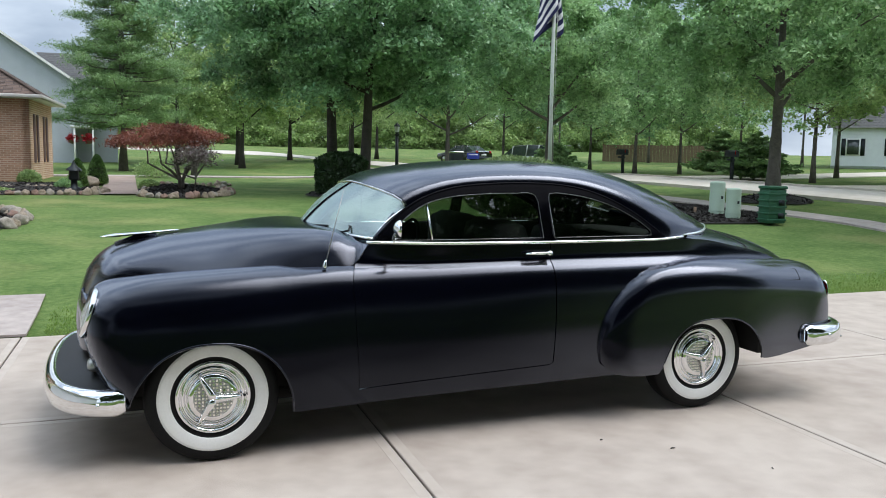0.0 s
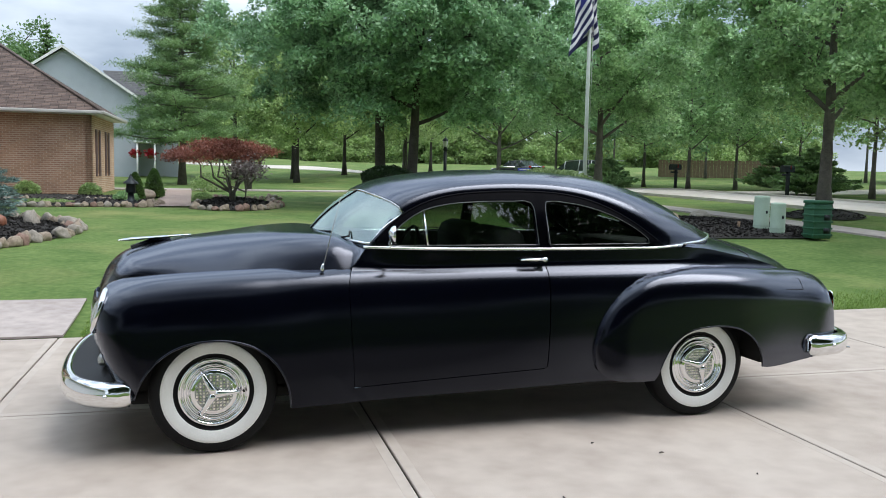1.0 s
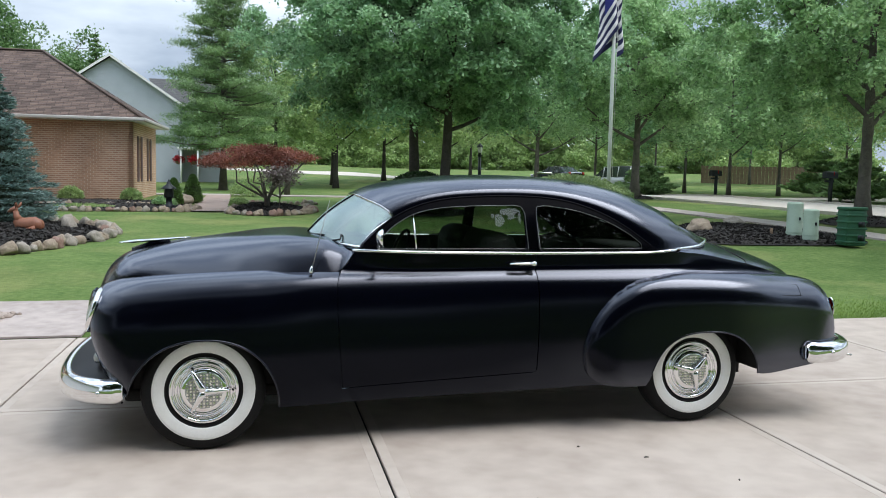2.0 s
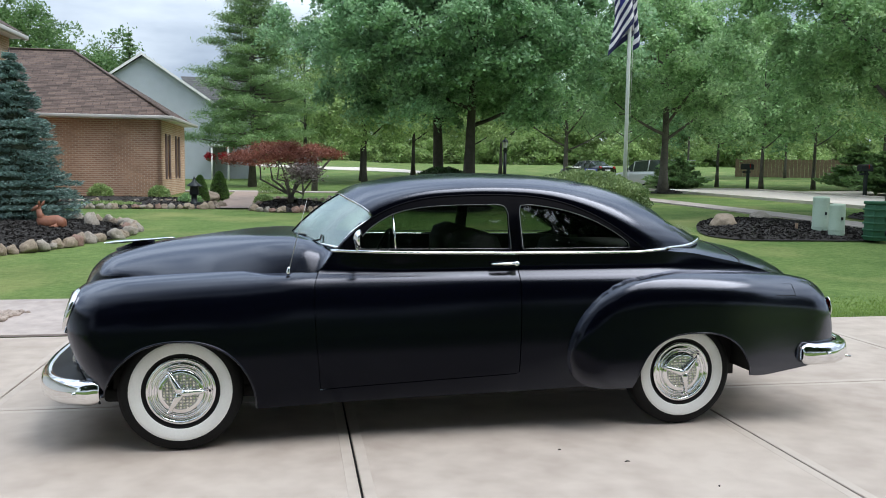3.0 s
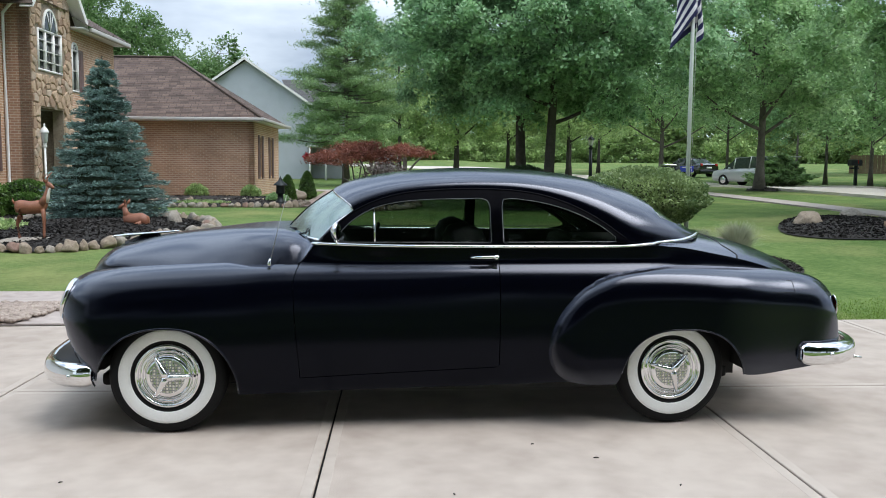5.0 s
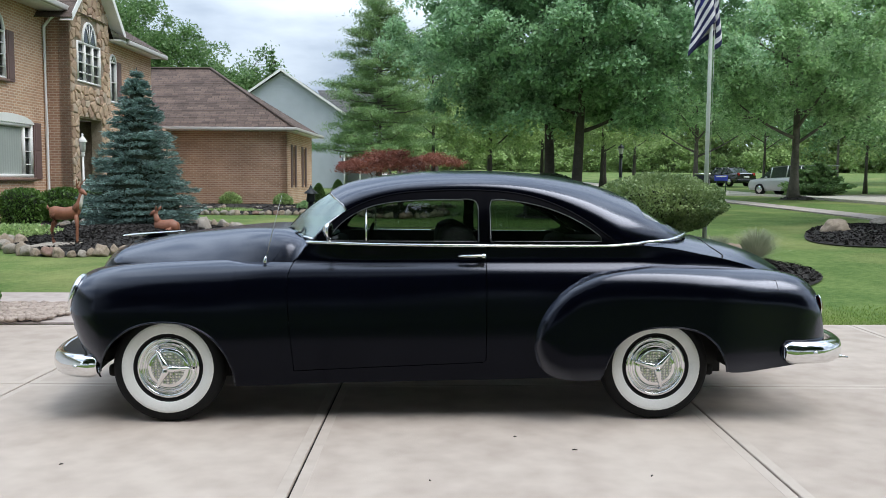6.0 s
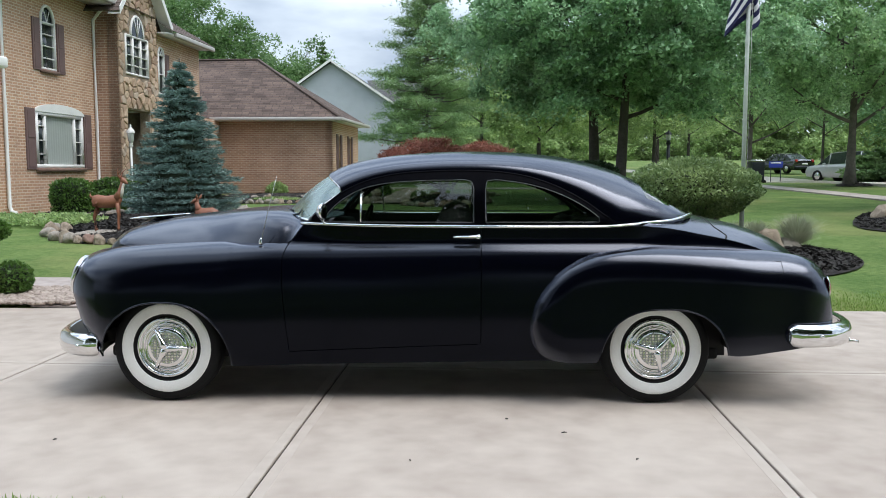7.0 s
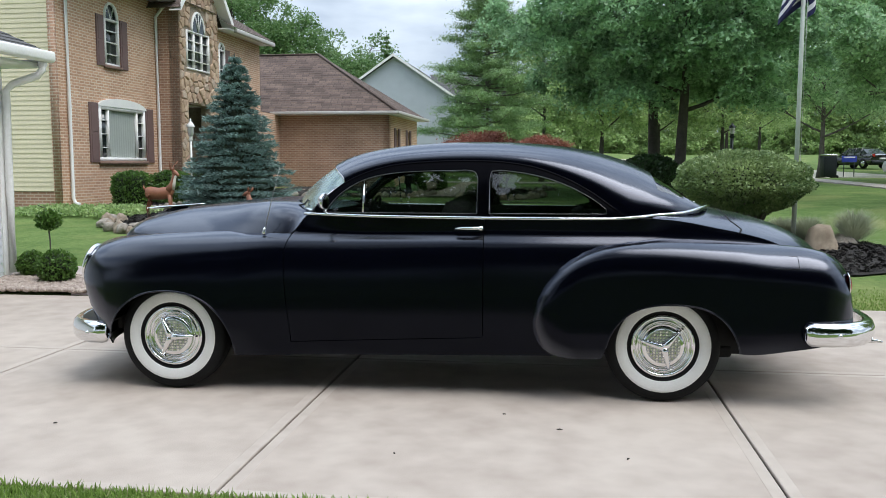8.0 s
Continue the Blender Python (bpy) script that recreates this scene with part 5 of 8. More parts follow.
def win(axis, at, u0, u1, z0, z1, out, parent, bars=(), cross=(), name="window", frame_w=0.05, arch=0.0, label="white framed window"):
    """A window unit: frame, panes, glazing bars, set in its opening."""
    def P(u, o, z):
        return (u, at + out * o, z) if axis == 0 else (at + out * o, u, z)

    def slab(u_a, u_b, z_a, z_b, o0, o1):
        p, q = P(u_a, o0, z_a), P(u_b, o1, z_b)
        return boxm(min(p[0], q[0]), max(p[0], q[0]), min(p[1], q[1]), max(p[1], q[1]), z_a, z_b)

    w = part(name, slab(u0, u1, z0, z0 + frame_w, -0.08, 0.03), WHITE, parent, label)
    part("window_frame", slab(u0, u0 + frame_w, z0 + frame_w, z1, -0.08, 0.03), WHITE, w)
    part("window_frame", slab(u1 - frame_w, u1, z0 + frame_w, z1, -0.08, 0.03), WHITE, w)
    part("window_frame", slab(u0 + frame_w, u1 - frame_w, z1 - frame_w, z1, -0.08, 0.03), WHITE, w)
    for b in bars:
        part("mullion", slab(b - 0.026, b + 0.026, z0 + frame_w, z1 - frame_w, -0.07, 0.025), WHITE, w)
    for ua, ub, z in cross:
        part("glazing_bar", slab(ua, ub, z - 0.010, z + 0.010, -0.06, 0.012), WHITE, w)
    part("pane", slab(u0 + 0.02, u1 - 0.02, z0 + 0.02, z1 - 0.02, -0.10, -0.05), PANE, w, "dark reflecting pane")
    if arch:
        cu, hw = (u0 + u1) / 2, (u1 - u0) / 2
        rim, fan = [], [P(cu, -0.05, z1)]
        for k in range(17):
            a = math.pi * k / 16
            rim.append(P(cu + (hw - 0.03) * math.cos(a), 0.0, z1 + (arch - 0.03) * math.sin(a)))
            fan.append(P(cu + hw * math.cos(a), -0.05, z1 + arch * math.sin(a)))
        mesh_ob("arch_frame", *tube_data(rim, 0.04, 6, up=(0, 1, 0) if axis == 0 else (1, 0, 0)), WHITE, w, "white arched frame")
        mesh_ob("arch_pane", fan, [(0, k, k + 1) for k in range(1, 17)], PANE, w, "dark reflecting pane", False, solid=0.01)
        for ang in (60, 120):
            a = radians(ang)
            mesh_ob("glazing_bar", *tube_data([P(cu, 0.0, z1), P(cu + hw * 0.9 * math.cos(a), 0.0, z1 + arch * 0.9 * math.sin(a))], 0.012, 5), WHITE, w)
    return w


# window front, facing the street
FX = -0.28
wall("front_wall", 1, FX, -3.78, 0.95, 0.15, 5.75, [(-2.21, -0.03, 1.32, 2.70, 0.0), (-1.84, -1.19, 3.68, 4.82, 0.42)], BRICK_Y_LIT, house, -1, label="tan brown brick front wall")
w1 = win(1, FX, -2.21, -0.03, 1.32, 2.66, 1, house, (-1.80, -0.44), [(-2.2, -1.8, 1.98), (-0.44, -0.05, 1.98), (-2.2, -1.8, 1.65), (-2.2, -1.8, 2.32), (-0.44, -0.05, 1.65), (-0.44, -0.05, 2.32)], frame_w=0.085, label="wide white picture window")
cv = [(FX - 0.045 + 0.006 * math.sin(k * 1.9), lerp(-1.76, -0.48, k / 40), z) for k in range(41) for z in (1.40, 2.58)]
mesh_ob("curtain", cv, grid_faces(41, 2), CURTAIN, w1, "pale sheer pleated curtain", solid=0.004)
hood = [(FX + 0.05, -1.12 + 1.14 * math.cos(math.pi * k / 20), 2.66 + 0.22 * math.sin(math.pi * k / 20)) for k in range(21)]
hv2 = hood + [(FX - 0.03, y, z) for _, y, z in hood] + [(FX + 0.05, -1.12, 2.66)]
mesh_ob("arch_panel", hv2, [(42, k, k + 1) for k in range(20)] + [(k, 21 + k, 22 + k, k + 1) for k in range(20)], WHITE, w1, "white arched panel over the window", False)
win(1, FX, -1.84, -1.19, 3.68, 4.82, 1, house, (), [(-1.8, -1.23, 4.25), (-1.8, -1.23, 4.53), (-1.8, -1.23, 3.96)], arch=0.42, label="tall arched white window")
part("window_sill", boxm(FX, FX + 0.07, -2.25, 0.02, 1.23, 1.32), STONE_RED, house, "brick window sill")
part("window_sill", boxm(FX, FX + 0.07, -1.90, -1.12, 3.60, 3.68), STONE_RED, house, "brick window sill")


def shutter(y0, y1, z0, z1, x=FX):
    s = part("shutter", boxm(x, x + 0.035, y0, y1, z0, z1, bevel=0.006), SHUTTER, house, "mauve louvred shutter", smooth=False)
    zm = (z0 + z1) / 2
    for za, zb in ((z0 + 0.06, zm - 0.03), (zm + 0.03, z1 - 0.06)):
        part("shutter_panel", boxm(x + 0.03, x + 0.045, y0 + 0.06, y1 - 0.06, za, zb, bevel=0.004), SHUTTER, s, smooth=False)


for a, b, z0, z1 in ((-2.63, -2.25, 1.28, 2.72), (0.02, 0.40, 1.28, 2.72), (-2.20, -1.88, 3.64, 4.86), (-1.13, -0.80, 3.64, 4.86)):
    shutter(a, b, z0, z1)
for y in (-3.45, 0.66):
    tube("downspout", [(FX + 0.40, y, 5.60), (FX + 0.22, y, 5.45), (FX + 0.055, y, 5.25), (FX + 0.055, y, 2.5), (FX + 0.055, y, 0.45), (FX + 0.10, y, 0.34), (FX + 0.22, y, 0.30)], 0.045, WHITE, house, 8, label="white metal downspout")
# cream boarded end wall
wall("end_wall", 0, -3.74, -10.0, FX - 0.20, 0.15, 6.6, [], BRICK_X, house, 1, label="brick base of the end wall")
siding("end_siding", 0, -3.75, -10.0, FX - 0.16, 0.62, 6.6, 0.108, SIDING_Y, house, -1, label="cream lapped siding")
part("corner_board", boxm(FX - 0.16, FX, -3.81, -3.76, 0.15, 5.7), BRICK_X, house)

# stone entry bay
BX, BY0, BY1, BYC = 0.36, 0.80, 3.24, 1.98


def bay_top(u):
    return 5.60 + 1.55 * (1 - abs(u - BYC) / 1.62)


bay = wall("entry_bay", 1, BX, BY0, BY1, 0.15, 5.6, [(1.28, 2.69, 0.15, 2.95, 0.0), (1.23, 2.67, 3.91, 5.0, 0.0)], STONE2, house, -1, 0.3, label="rough tan stone entry bay", top=bay_top)
wall("bay_return", 0, BY0, FX, BX, 0.15, 5.75, [], BRICK_X, house, 1, 0.25, label="brick return of the bay")
wb = win(1, BX, 1.23, 2.67, 3.91, 5.0, 1, house, (1.70, 2.20), [(1.23, 2.67, 4.18), (1.23, 2.67, 4.45), (1.23, 2.67, 4.72)], label="white three-light arched window")
cu = 1.95
rim = [(BX + 0.02, cu + 0.40 * math.cos(math.pi * k / 16), 5.0 + 0.56 * math.sin(math.pi * k / 16)) for k in range(17)]
mesh_ob("arch_frame", *tube_data(rim, 0.04, 6, up=(1, 0, 0)), WHITE, wb, "white arched frame")
mesh_ob("arch_pane", [(BX + 0.025, cu, 5.0)] + [(BX + 0.025, y, z) for _, y, z in rim], [(0, k, k + 1) for k in range(1, 17)], PANE, wb, "dark reflecting pane", False, solid=0.02)
for ang in (60, 90, 120):
    mesh_ob("glazing_bar", *tube_data([(BX + 0.045, cu, 5.0), (BX + 0.045, cu + 0.38 * math.cos(radians(ang)), 5.0 + 0.53 * math.sin(radians(ang)))], 0.012, 5), WHITE, wb)
part("porch_back", boxm(-1.2, -1.1, 0.9, 2.9, 0.3, 2.98), STONE2, house, "shaded stone porch back")
for ys in (0.88, 2.90):
    part("porch_side", boxm(-1.1, 0.04, ys, ys + 0.08, 0.15, 2.95), STONE2, house)
part("porch_ceiling", boxm(-1.1, 0.05, 0.9, 2.9, 2.955, 3.05), WHITE, house)
part("front_door", boxm(-1.10, -1.04, 1.35, 2.30, 0.42, 2.50, bevel=0.01), WHITE, house, "white panelled front door")
part("door_jamb", boxm(0.07, 0.13, 1.29, 1.38, 0.3, 2.95), WHITE, house)
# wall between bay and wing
wall("recess_wall", 1, 0.33, BY1 + 0.002, 6.75, 0.15, 5.32, [(3.42, 3.86, 3.55, 4.75, 0.22)], BRICK_Y_LIT, house, -1, 0.2, label="brick wall beside the entry")
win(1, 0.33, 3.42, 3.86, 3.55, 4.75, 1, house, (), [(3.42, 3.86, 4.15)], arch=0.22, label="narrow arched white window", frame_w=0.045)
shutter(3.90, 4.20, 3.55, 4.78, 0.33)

wall("link_wall", 1, 0.10, 6.76, 9.20, 0.15, 3.10, [], BRICK_Y_LIT, house, -1, 0.2, label="low brick link wall")

# main roof, with gutters
shingle_plane("main_roof", (0.45, -4.1, 5.72), (0.45, 3.0, 5.72), (-5.2, 3.0, 8.9), (-5.2, -4.1, 8.9), 30, SHINGLE, house, "brown shingled main roof")
shingle_plane("main_roof", (-10.8, -4.1, 5.72), (-10.8, 6.9, 5.72), (-5.2, 6.9, 8.9), (-5.2, -4.1, 8.9), 30, SHINGLE, house)
part("soffit", boxm(-0.2, 0.42, -4.1, 0.62, 5.60, 5.66), WHITE, house)
part("soffit", boxm(0.33, 0.74, 3.26, 6.9, 5.30, 5.35), WHITE, house)
part("gutter", boxm(0.40, 0.52, -4.1, 0.72, 5.62, 5.76, bevel=0.02), GUTTER, house, "white metal gutter")
part("gutter", boxm(0.72, 0.84, 3.7, 6.95, 5.27, 5.40, bevel=0.02), GUTTER, house, "white metal gutter")
shingle_plane("recess_roof", (0.82, 3.2, 5.41), (0.82, 6.95, 5.41), (-5.2, 6.95, 8.9), (-5.2, 3.0, 8.9), 26, SHINGLE, house)
for sg, ya in ((1, 3.70), (-1, 0.26)):
    shingle_plane("bay_roof", (0.72, ya, 5.42), (-3.0, ya, 5.42), (-3.0, BYC, 7.32), (0.72, BYC, 7.32), 16, SHINGLE, house)
    a, b = Vector((0.72, ya, 5.34)), Vector((0.72, BYC, 7.24))
    mesh_ob("bargeboard", [a, b, b + Vector((0, 0, 0.2)), a + Vector((0, 0, 0.2)), a - Vector((0.34, 0, 0)), b - Vector((0.34, 0, 0))], [(0, 1, 2, 3), (0, 4, 5, 1)], WHITE, house, "white bargeboard and soffit", False, solid=0.02)

# stones of the entry bay: irregular flat pieces, each proud of the wall
VEN = []
for c, d in (((0.56, 0.41, 0.29), (0.41, 0.285, 0.195)), ((0.50, 0.36, 0.255), (0.36, 0.25, 0.17)), ((0.61, 0.46, 0.335), (0.46, 0.33, 0.23)), ((0.44, 0.30, 0.215), (0.32, 0.215, 0.15)), ((0.55, 0.44, 0.345), (0.40, 0.31, 0.235))):
    VEN.append(mat("veneer_stone", c, 0.92, second=d, scale=6, bump=0.9, bscale=16))
rs = random.Random(5)
seeds, z = [], 0.22
while z < 7.1:
    y = BY0 - 0.1 + 0.2 * rs.random()
    while y < BY1 + 0.1:
        seeds.append((y + rs.uniform(-0.09, 0.09), z + rs.uniform(-0.08, 0.08)))
        y += 0.20 + 0.20 * rs.random()
    z += 0.185


def clip(poly, nx, ny, c):
    """The side of a polygon where nx*x + ny*y <= c."""
    out = []
    for k in range(len(poly)):
        p, q = poly[k], poly[(k + 1) % len(poly)]
        a, b = nx * p[0] + ny * p[1] - c, nx * q[0] + ny * q[1] - c
        if a <= 0:
            out.append(p)
        if a * b < 0:
            t = a / (a - b)
            out.append((lerp(p[0], q[0], t), lerp(p[1], q[1], t)))
    return out


for sy, sz in seeds:
    holes_ = ((1.21, 2.72, 0.0, 2.98), (1.15, 2.75, 3.84, 5.06), (1.45, 2.45, 5.0, 5.62))
    poly = [(BY0, 0.16), (BY1, 0.16), (BY1, 7.2), (BY0, 7.2)]
    for qy, qz in seeds:
        dy, dz = qy - sy, qz - sz
        dd = math.hypot(dy, dz)
        if 0 < dd < 0.9 and poly:
            poly = clip(poly, dy / dd, dz / dd, (dy * (sy + qy) + dz * (sz + qz)) / 2 / dd - 0.008)
    if poly:
        poly = clip(poly, 1.55 / 1.62, 1.0, bay_top(BYC) - 0.02 + 1.55 / 1.62 * BYC)
    if poly:
        poly = clip(poly, -1.55 / 1.62, 1.0, bay_top(BYC) - 0.02 - 1.55 / 1.62 * BYC)
    for a, b, c, d in holes_:
        if poly and a < sy < b and c < sz < d:
            poly = []
        if poly and c < sz < d and sy <= a:
            poly = clip(poly, 1, 0, a)
        elif poly and c < sz < d and sy >= b:
            poly = clip(poly, -1, 0, -b)
        elif poly and a < sy < b and sz >= d:
            poly = clip(poly, 0, -1, -d)
        elif poly and a < sy < b and sz <= c:
            poly = clip(poly, 0, 1, c)
    if len(poly) < 3:
        continue
    cy, cz = sum(p[0] for p in poly) / len(poly), sum(p[1] for p in poly) / len(poly)
    t = 0.03 + 0.03 * rs.random()
    vs = [(BX - 0.01, p[0], p[1]) for p in poly] + [(BX + t * rs.uniform(0.5, 0.8), lerp(p[0], cy, 0.05), lerp(p[1], cz, 0.05)) for p in poly] + [(BX + t * rs.uniform(0.85, 1.15), lerp(p[0], cy, 0.25), lerp(p[1], cz, 0.25)) for p in poly]
    n = len(poly)
    mesh_ob("stone", vs, grid_faces(3, n, wrap=True) + [tuple(range(2 * n, 3 * n))], VEN[rs.choice((0, 0, 1, 2, 2, 3, 4))], bay, smooth=False)

# low wing with a hipped roof
WX, WY0, WY1 = 4.33, 9.21, 14.4
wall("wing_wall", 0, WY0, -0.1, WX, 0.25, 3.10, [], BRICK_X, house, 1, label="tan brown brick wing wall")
wall("wing_end", 1, WX, WY0, WY1, 0.25, 3.10, [(10.25, 10.70, 1.10, 2.55, 0.0), (12.35, 12.80, 1.10, 2.55, 0.0)], BRICK_Y_LIT, house, -1, label="brick wing end with two windows")
for a in (9.95, 12.05):
    part("window", boxm(WX - 0.10, WX - 0.04, a + 0.28, a + 0.77, 1.08, 2.57), PANE, house, "narrow dark window between brown shutters")
    shutter(a + 0.02, a + 0.30, 1.02, 2.62, WX)
    shutter(a + 0.75, a + 1.03, 1.02, 2.62, WX)
ov, ez, rz_, ry_ = 0.38, 3.16, 5.62, (WY0 + WY1) / 2
R0, R1 = (-4.0, ry_, rz_), (0.84, ry_, rz_)
shingle_plane("wing_roof", (-4.0, WY0 - ov, ez), (WX + ov, WY0 - ov, ez), R1, R0, 26, TAB_X, house, "brown shingled hipped wing roof")
shingle_plane("wing_roof", (WX + ov, WY0 - ov, ez), (WX + ov, WY1 + ov, ez), R1, R1, 26, TAB_Y, house)
shingle_plane("wing_roof", (-4.0, WY1 + ov, ez), (WX + ov, WY1 + ov, ez), R1, R0, 26, SHINGLE, house)
mesh_ob("hip_cap", *tube_data([(WX + ov, WY0 - ov, ez + 0.03), (R1[0], R1[1], R1[2] + 0.03)], 0.07, 6, 0.5), SHINGLE, house)
mesh_ob("ridge_cap", *tube_data([(-4.0, ry_, rz_ + 0.03), (R1[0], R1[1], R1[2] + 0.03)], 0.07, 6, 0.5), SHINGLE, house)
part("gutter", boxm(-0.1, WX + ov + 0.10, WY0 - ov - 0.10, WY0 - ov + 0.01, ez - 0.09, ez + 0.02, bevel=0.02), GUTTER, house, "white metal gutter")
part("gutter", boxm(WX + ov - 0.01, WX + ov + 0.10, WY0 - ov + 0.012, WY1 + ov, ez - 0.09, ez + 0.02, bevel=0.02), GUTTER, house, "white metal gutter")
part("soffit", boxm(-0.1, WX + ov, WY0 - ov + 0.012, WY0, ez - 0.10, ez - 0.06), WHITE, house)
part("soffit", boxm(WX, WX + ov - 0.012, WY0 + 0.002, WY1, ez - 0.10, ez - 0.06), WHITE, house)

# porch lantern on a white post
lamp = empty("porch_lantern", -7.12, 17.45, h_ground(-7.12, 17.45), 0, "white lantern on a slim white post", "lantern")
part("post", cyl(bmesh.new(), (0, 0, 0), (0, 0, 1.62), 0.03, 0.026), WHITE, lamp)
lathe_z("base", [(0.03, 1.60), (0.06, 1.64), (0.04, 1.68), (0.06, 1.72)], WHITE, lamp, 12)
lathe_z("globe", [(0.055, 1.72), (0.085, 1.80), (0.095, 1.98)], LENS, lamp, 8, "clear glass panes")
lathe_z("cap", [(0.11, 1.98), (0.115, 2.0), (0.07, 2.08), (0.03, 2.12), (0.02, 2.16), (0.03, 2.18), (0.002, 2.22)], WHITE, lamp, 12)

# ---- near garage corner ----
garage = empty("garage", -4.0, 4.42, 0, HT, "white sided garage corner with grey shingled eave", "garage")
siding("wall", 1, 0.0, -9.0, -0.06, 0.02, 2.46, 0.10, SIDING_W, garage, 1, label="white lapped siding")
part("wall_core", boxm(-0.2, -0.004, -9.0, -0.01, 0.0, 2.5), SIDING_W, garage)
part("end_wall", boxm(-7.0, -0.2, -0.12, -0.01, 0.0, 2.5), SIDING_W, garage)
part("corner_board", boxm(-0.09, 0.03, -0.09, 0.02, 0.0, 2.5, bevel=0.005), WHITE, garage, "white corner board")
shingle_plane("roof", (0.45, -9.0, 2.68), (0.45, 0.30, 2.68), (-4.0, 0.30, 4.6), (-4.0, -9.0, 4.6), 28, SHINGLE_G, garage, "grey weathered roof shingles")
part("soffit", boxm(-0.19, 0.42, -9.0, 0.28, 2.50, 2.54), WHITE, garage)
part("gutter", boxm(0.42, 0.55, -9.0, 0.30, 2.56, 2.69, bevel=0.03), WHITE, garage, "white metal gutter")
part("bargeboard", boxm(-4.0, 0.42, 0.26, 0.31, 2.52, 2.60), WHITE, garage)
tube("downspout", [(0.46, 0.16, 2.57), (0.46, 0.15, 2.47), (0.42, 0.12, 2.40), (0.14, 0.06, 2.30), (0.075, 0.02, 2.22), (0.07, 0.01, 1.0), (0.07, 0.01, 0.1)], 0.045, WHITE, garage, 8, label="white metal downspout")

# ---- pale blue house behind ----
blue = empty("house", HX, HY, 0, HT, "two-storey pale blue sided house behind trees", "house")
BY = 33.4


def gable(z):
    t = max(0.0, (z - 5.75) / 2.65)
    return (lerp(-5.0, -0.95, t), lerp(3.1, -0.95, t))


siding("gable_wall", 0, BY, -5.0, 3.1, 0.6, 8.4, 0.2, SIDING_B, blue, -1, gable, "pale blue lapped siding")
part("gable_core", boxm(-5.0, 3.1, BY + 0.01, BY + 8, 0.5, 5.7), SIDING_B, blue)
for sg, xe in ((-1, -5.45), (1, 3.55)):
    shingle_plane("roof", (xe, BY - 0.35, 5.45), (xe, BY + 8, 5.45), (-0.95, BY + 8, 8.5), (-0.95, BY - 0.35, 8.5), 20, SHINGLE_G, blue, "grey shingled roof")
    a, b = Vector((xe, BY - 0.36, 5.36)), Vector((-0.95, BY - 0.36, 8.42))
    mesh_ob("bargeboard", [a, b, b + Vector((0, 0, 0.17)), a + Vector((0, 0, 0.17))], [(0, 1, 2, 3)], WHITE, blue, "white bargeboard", False, solid=0.04)
shingle_plane("roof", (2.0, BY + 1.0, 5.6), (7.5, BY + 1.0, 5.6), (7.5, BY + 5.0, 7.75), (0.5, BY + 5.0, 7.75), 16, SHINGLE_G, blue)
siding("side_wall", 0, BY + 1.6, 3.1, 5.4, 0.6, 5.6, 0.2, SIDING_B, blue, -1)
part("porch_roof", boxm(3.0, 4.3, BY - 0.9, BY + 1.6, 2.95, 3.07), WHITE, blue, "white porch roof edge")
for x in (3.2, 4.2):
    part("porch_post", boxm(x - 0.05, x + 0.05, BY - 0.85, BY - 0.75, 0.6, 2.95), WHITE, blue, "white porch post")


# ---- trees ----
LEAF_DARK = leaf_mat("dark_green_leaf", (0.022, 0.055, 0.018), (0.070, 0.130, 0.045), 0.3)


def limb_tubes(rng, base, height, r0, spread, n_limbs, fork, lean=(0, 0)):
    """A tapered trunk and bent limbs; gives tubes and the limb ends."""
    tubes, tips = [], []
    top = np.array([base[0] + lean[0], base[1] + lean[1], base[2] + height])
    trunk = [np.array(base) + (top - np.array(base)) * t + np.array([0.06 * math.sin(5 * t + base[0]), 0.06 * math.cos(4 * t), 0]) * t for t in np.linspace(0, 1, 9)]
    tubes.append((trunk, [r0 * (1.45 if k == 0 else 1.0) * (1 - 0.78 * t) for k, t in enumerate(np.linspace(0, 1, 9))], 9))
    for k in range(n_limbs):
        t = fork + (0.95 - fork) * (k + rng.random()) / n_limbs
        st = np.array(base) + (top - np.array(base)) * t
        az = k * 2.4 + rng.normal() * 0.4
        ln = spread * (1.15 - 0.65 * t) * (0.75 + 0.4 * rng.random())
        rise = ln * (0.45 + 0.5 * rng.random())
        end = st + np.array([math.cos(az) * ln, math.sin(az) * ln, rise])
        mid = st + (end - st) * 0.5 + np.array([0, 0, -0.10 * ln + 0.15 * rng.normal()])
        pts = [(1 - s) ** 2 * st + 2 * s * (1 - s) * mid + s * s * end for s in np.linspace(0, 1, 6)]
        rr = r0 * 0.42 * (1.1 - 0.6 * t)
        tubes.append((pts, [rr * (1 - 0.8 * s) for s in np.linspace(0, 1, 6)], 6))
        tips.append(end)
        for q in range(2):
            s0 = pts[3]
            e2 = s0 + (end - s0) * 0.8 + rng.normal(size=3) * ln * 0.22
            tubes.append(([s0, (s0 + e2) / 2 + np.array([0, 0, 0.05]), e2], [rr * 0.4, rr * 0.28, rr * 0.1], 5))
            tips.append(e2)
    return tubes, tips


def joined_tubes(name, tubes, material, parent):
    vs, fs = [], []
    for pts, rad, n in tubes:
        v, f = tube_data([tuple(p) for p in pts], list(rad), n)
        b = len(vs)
        vs += v
        fs += [tuple(b + i for i in q) for q in f]
    return mesh_ob(name, vs, fs, material, parent)


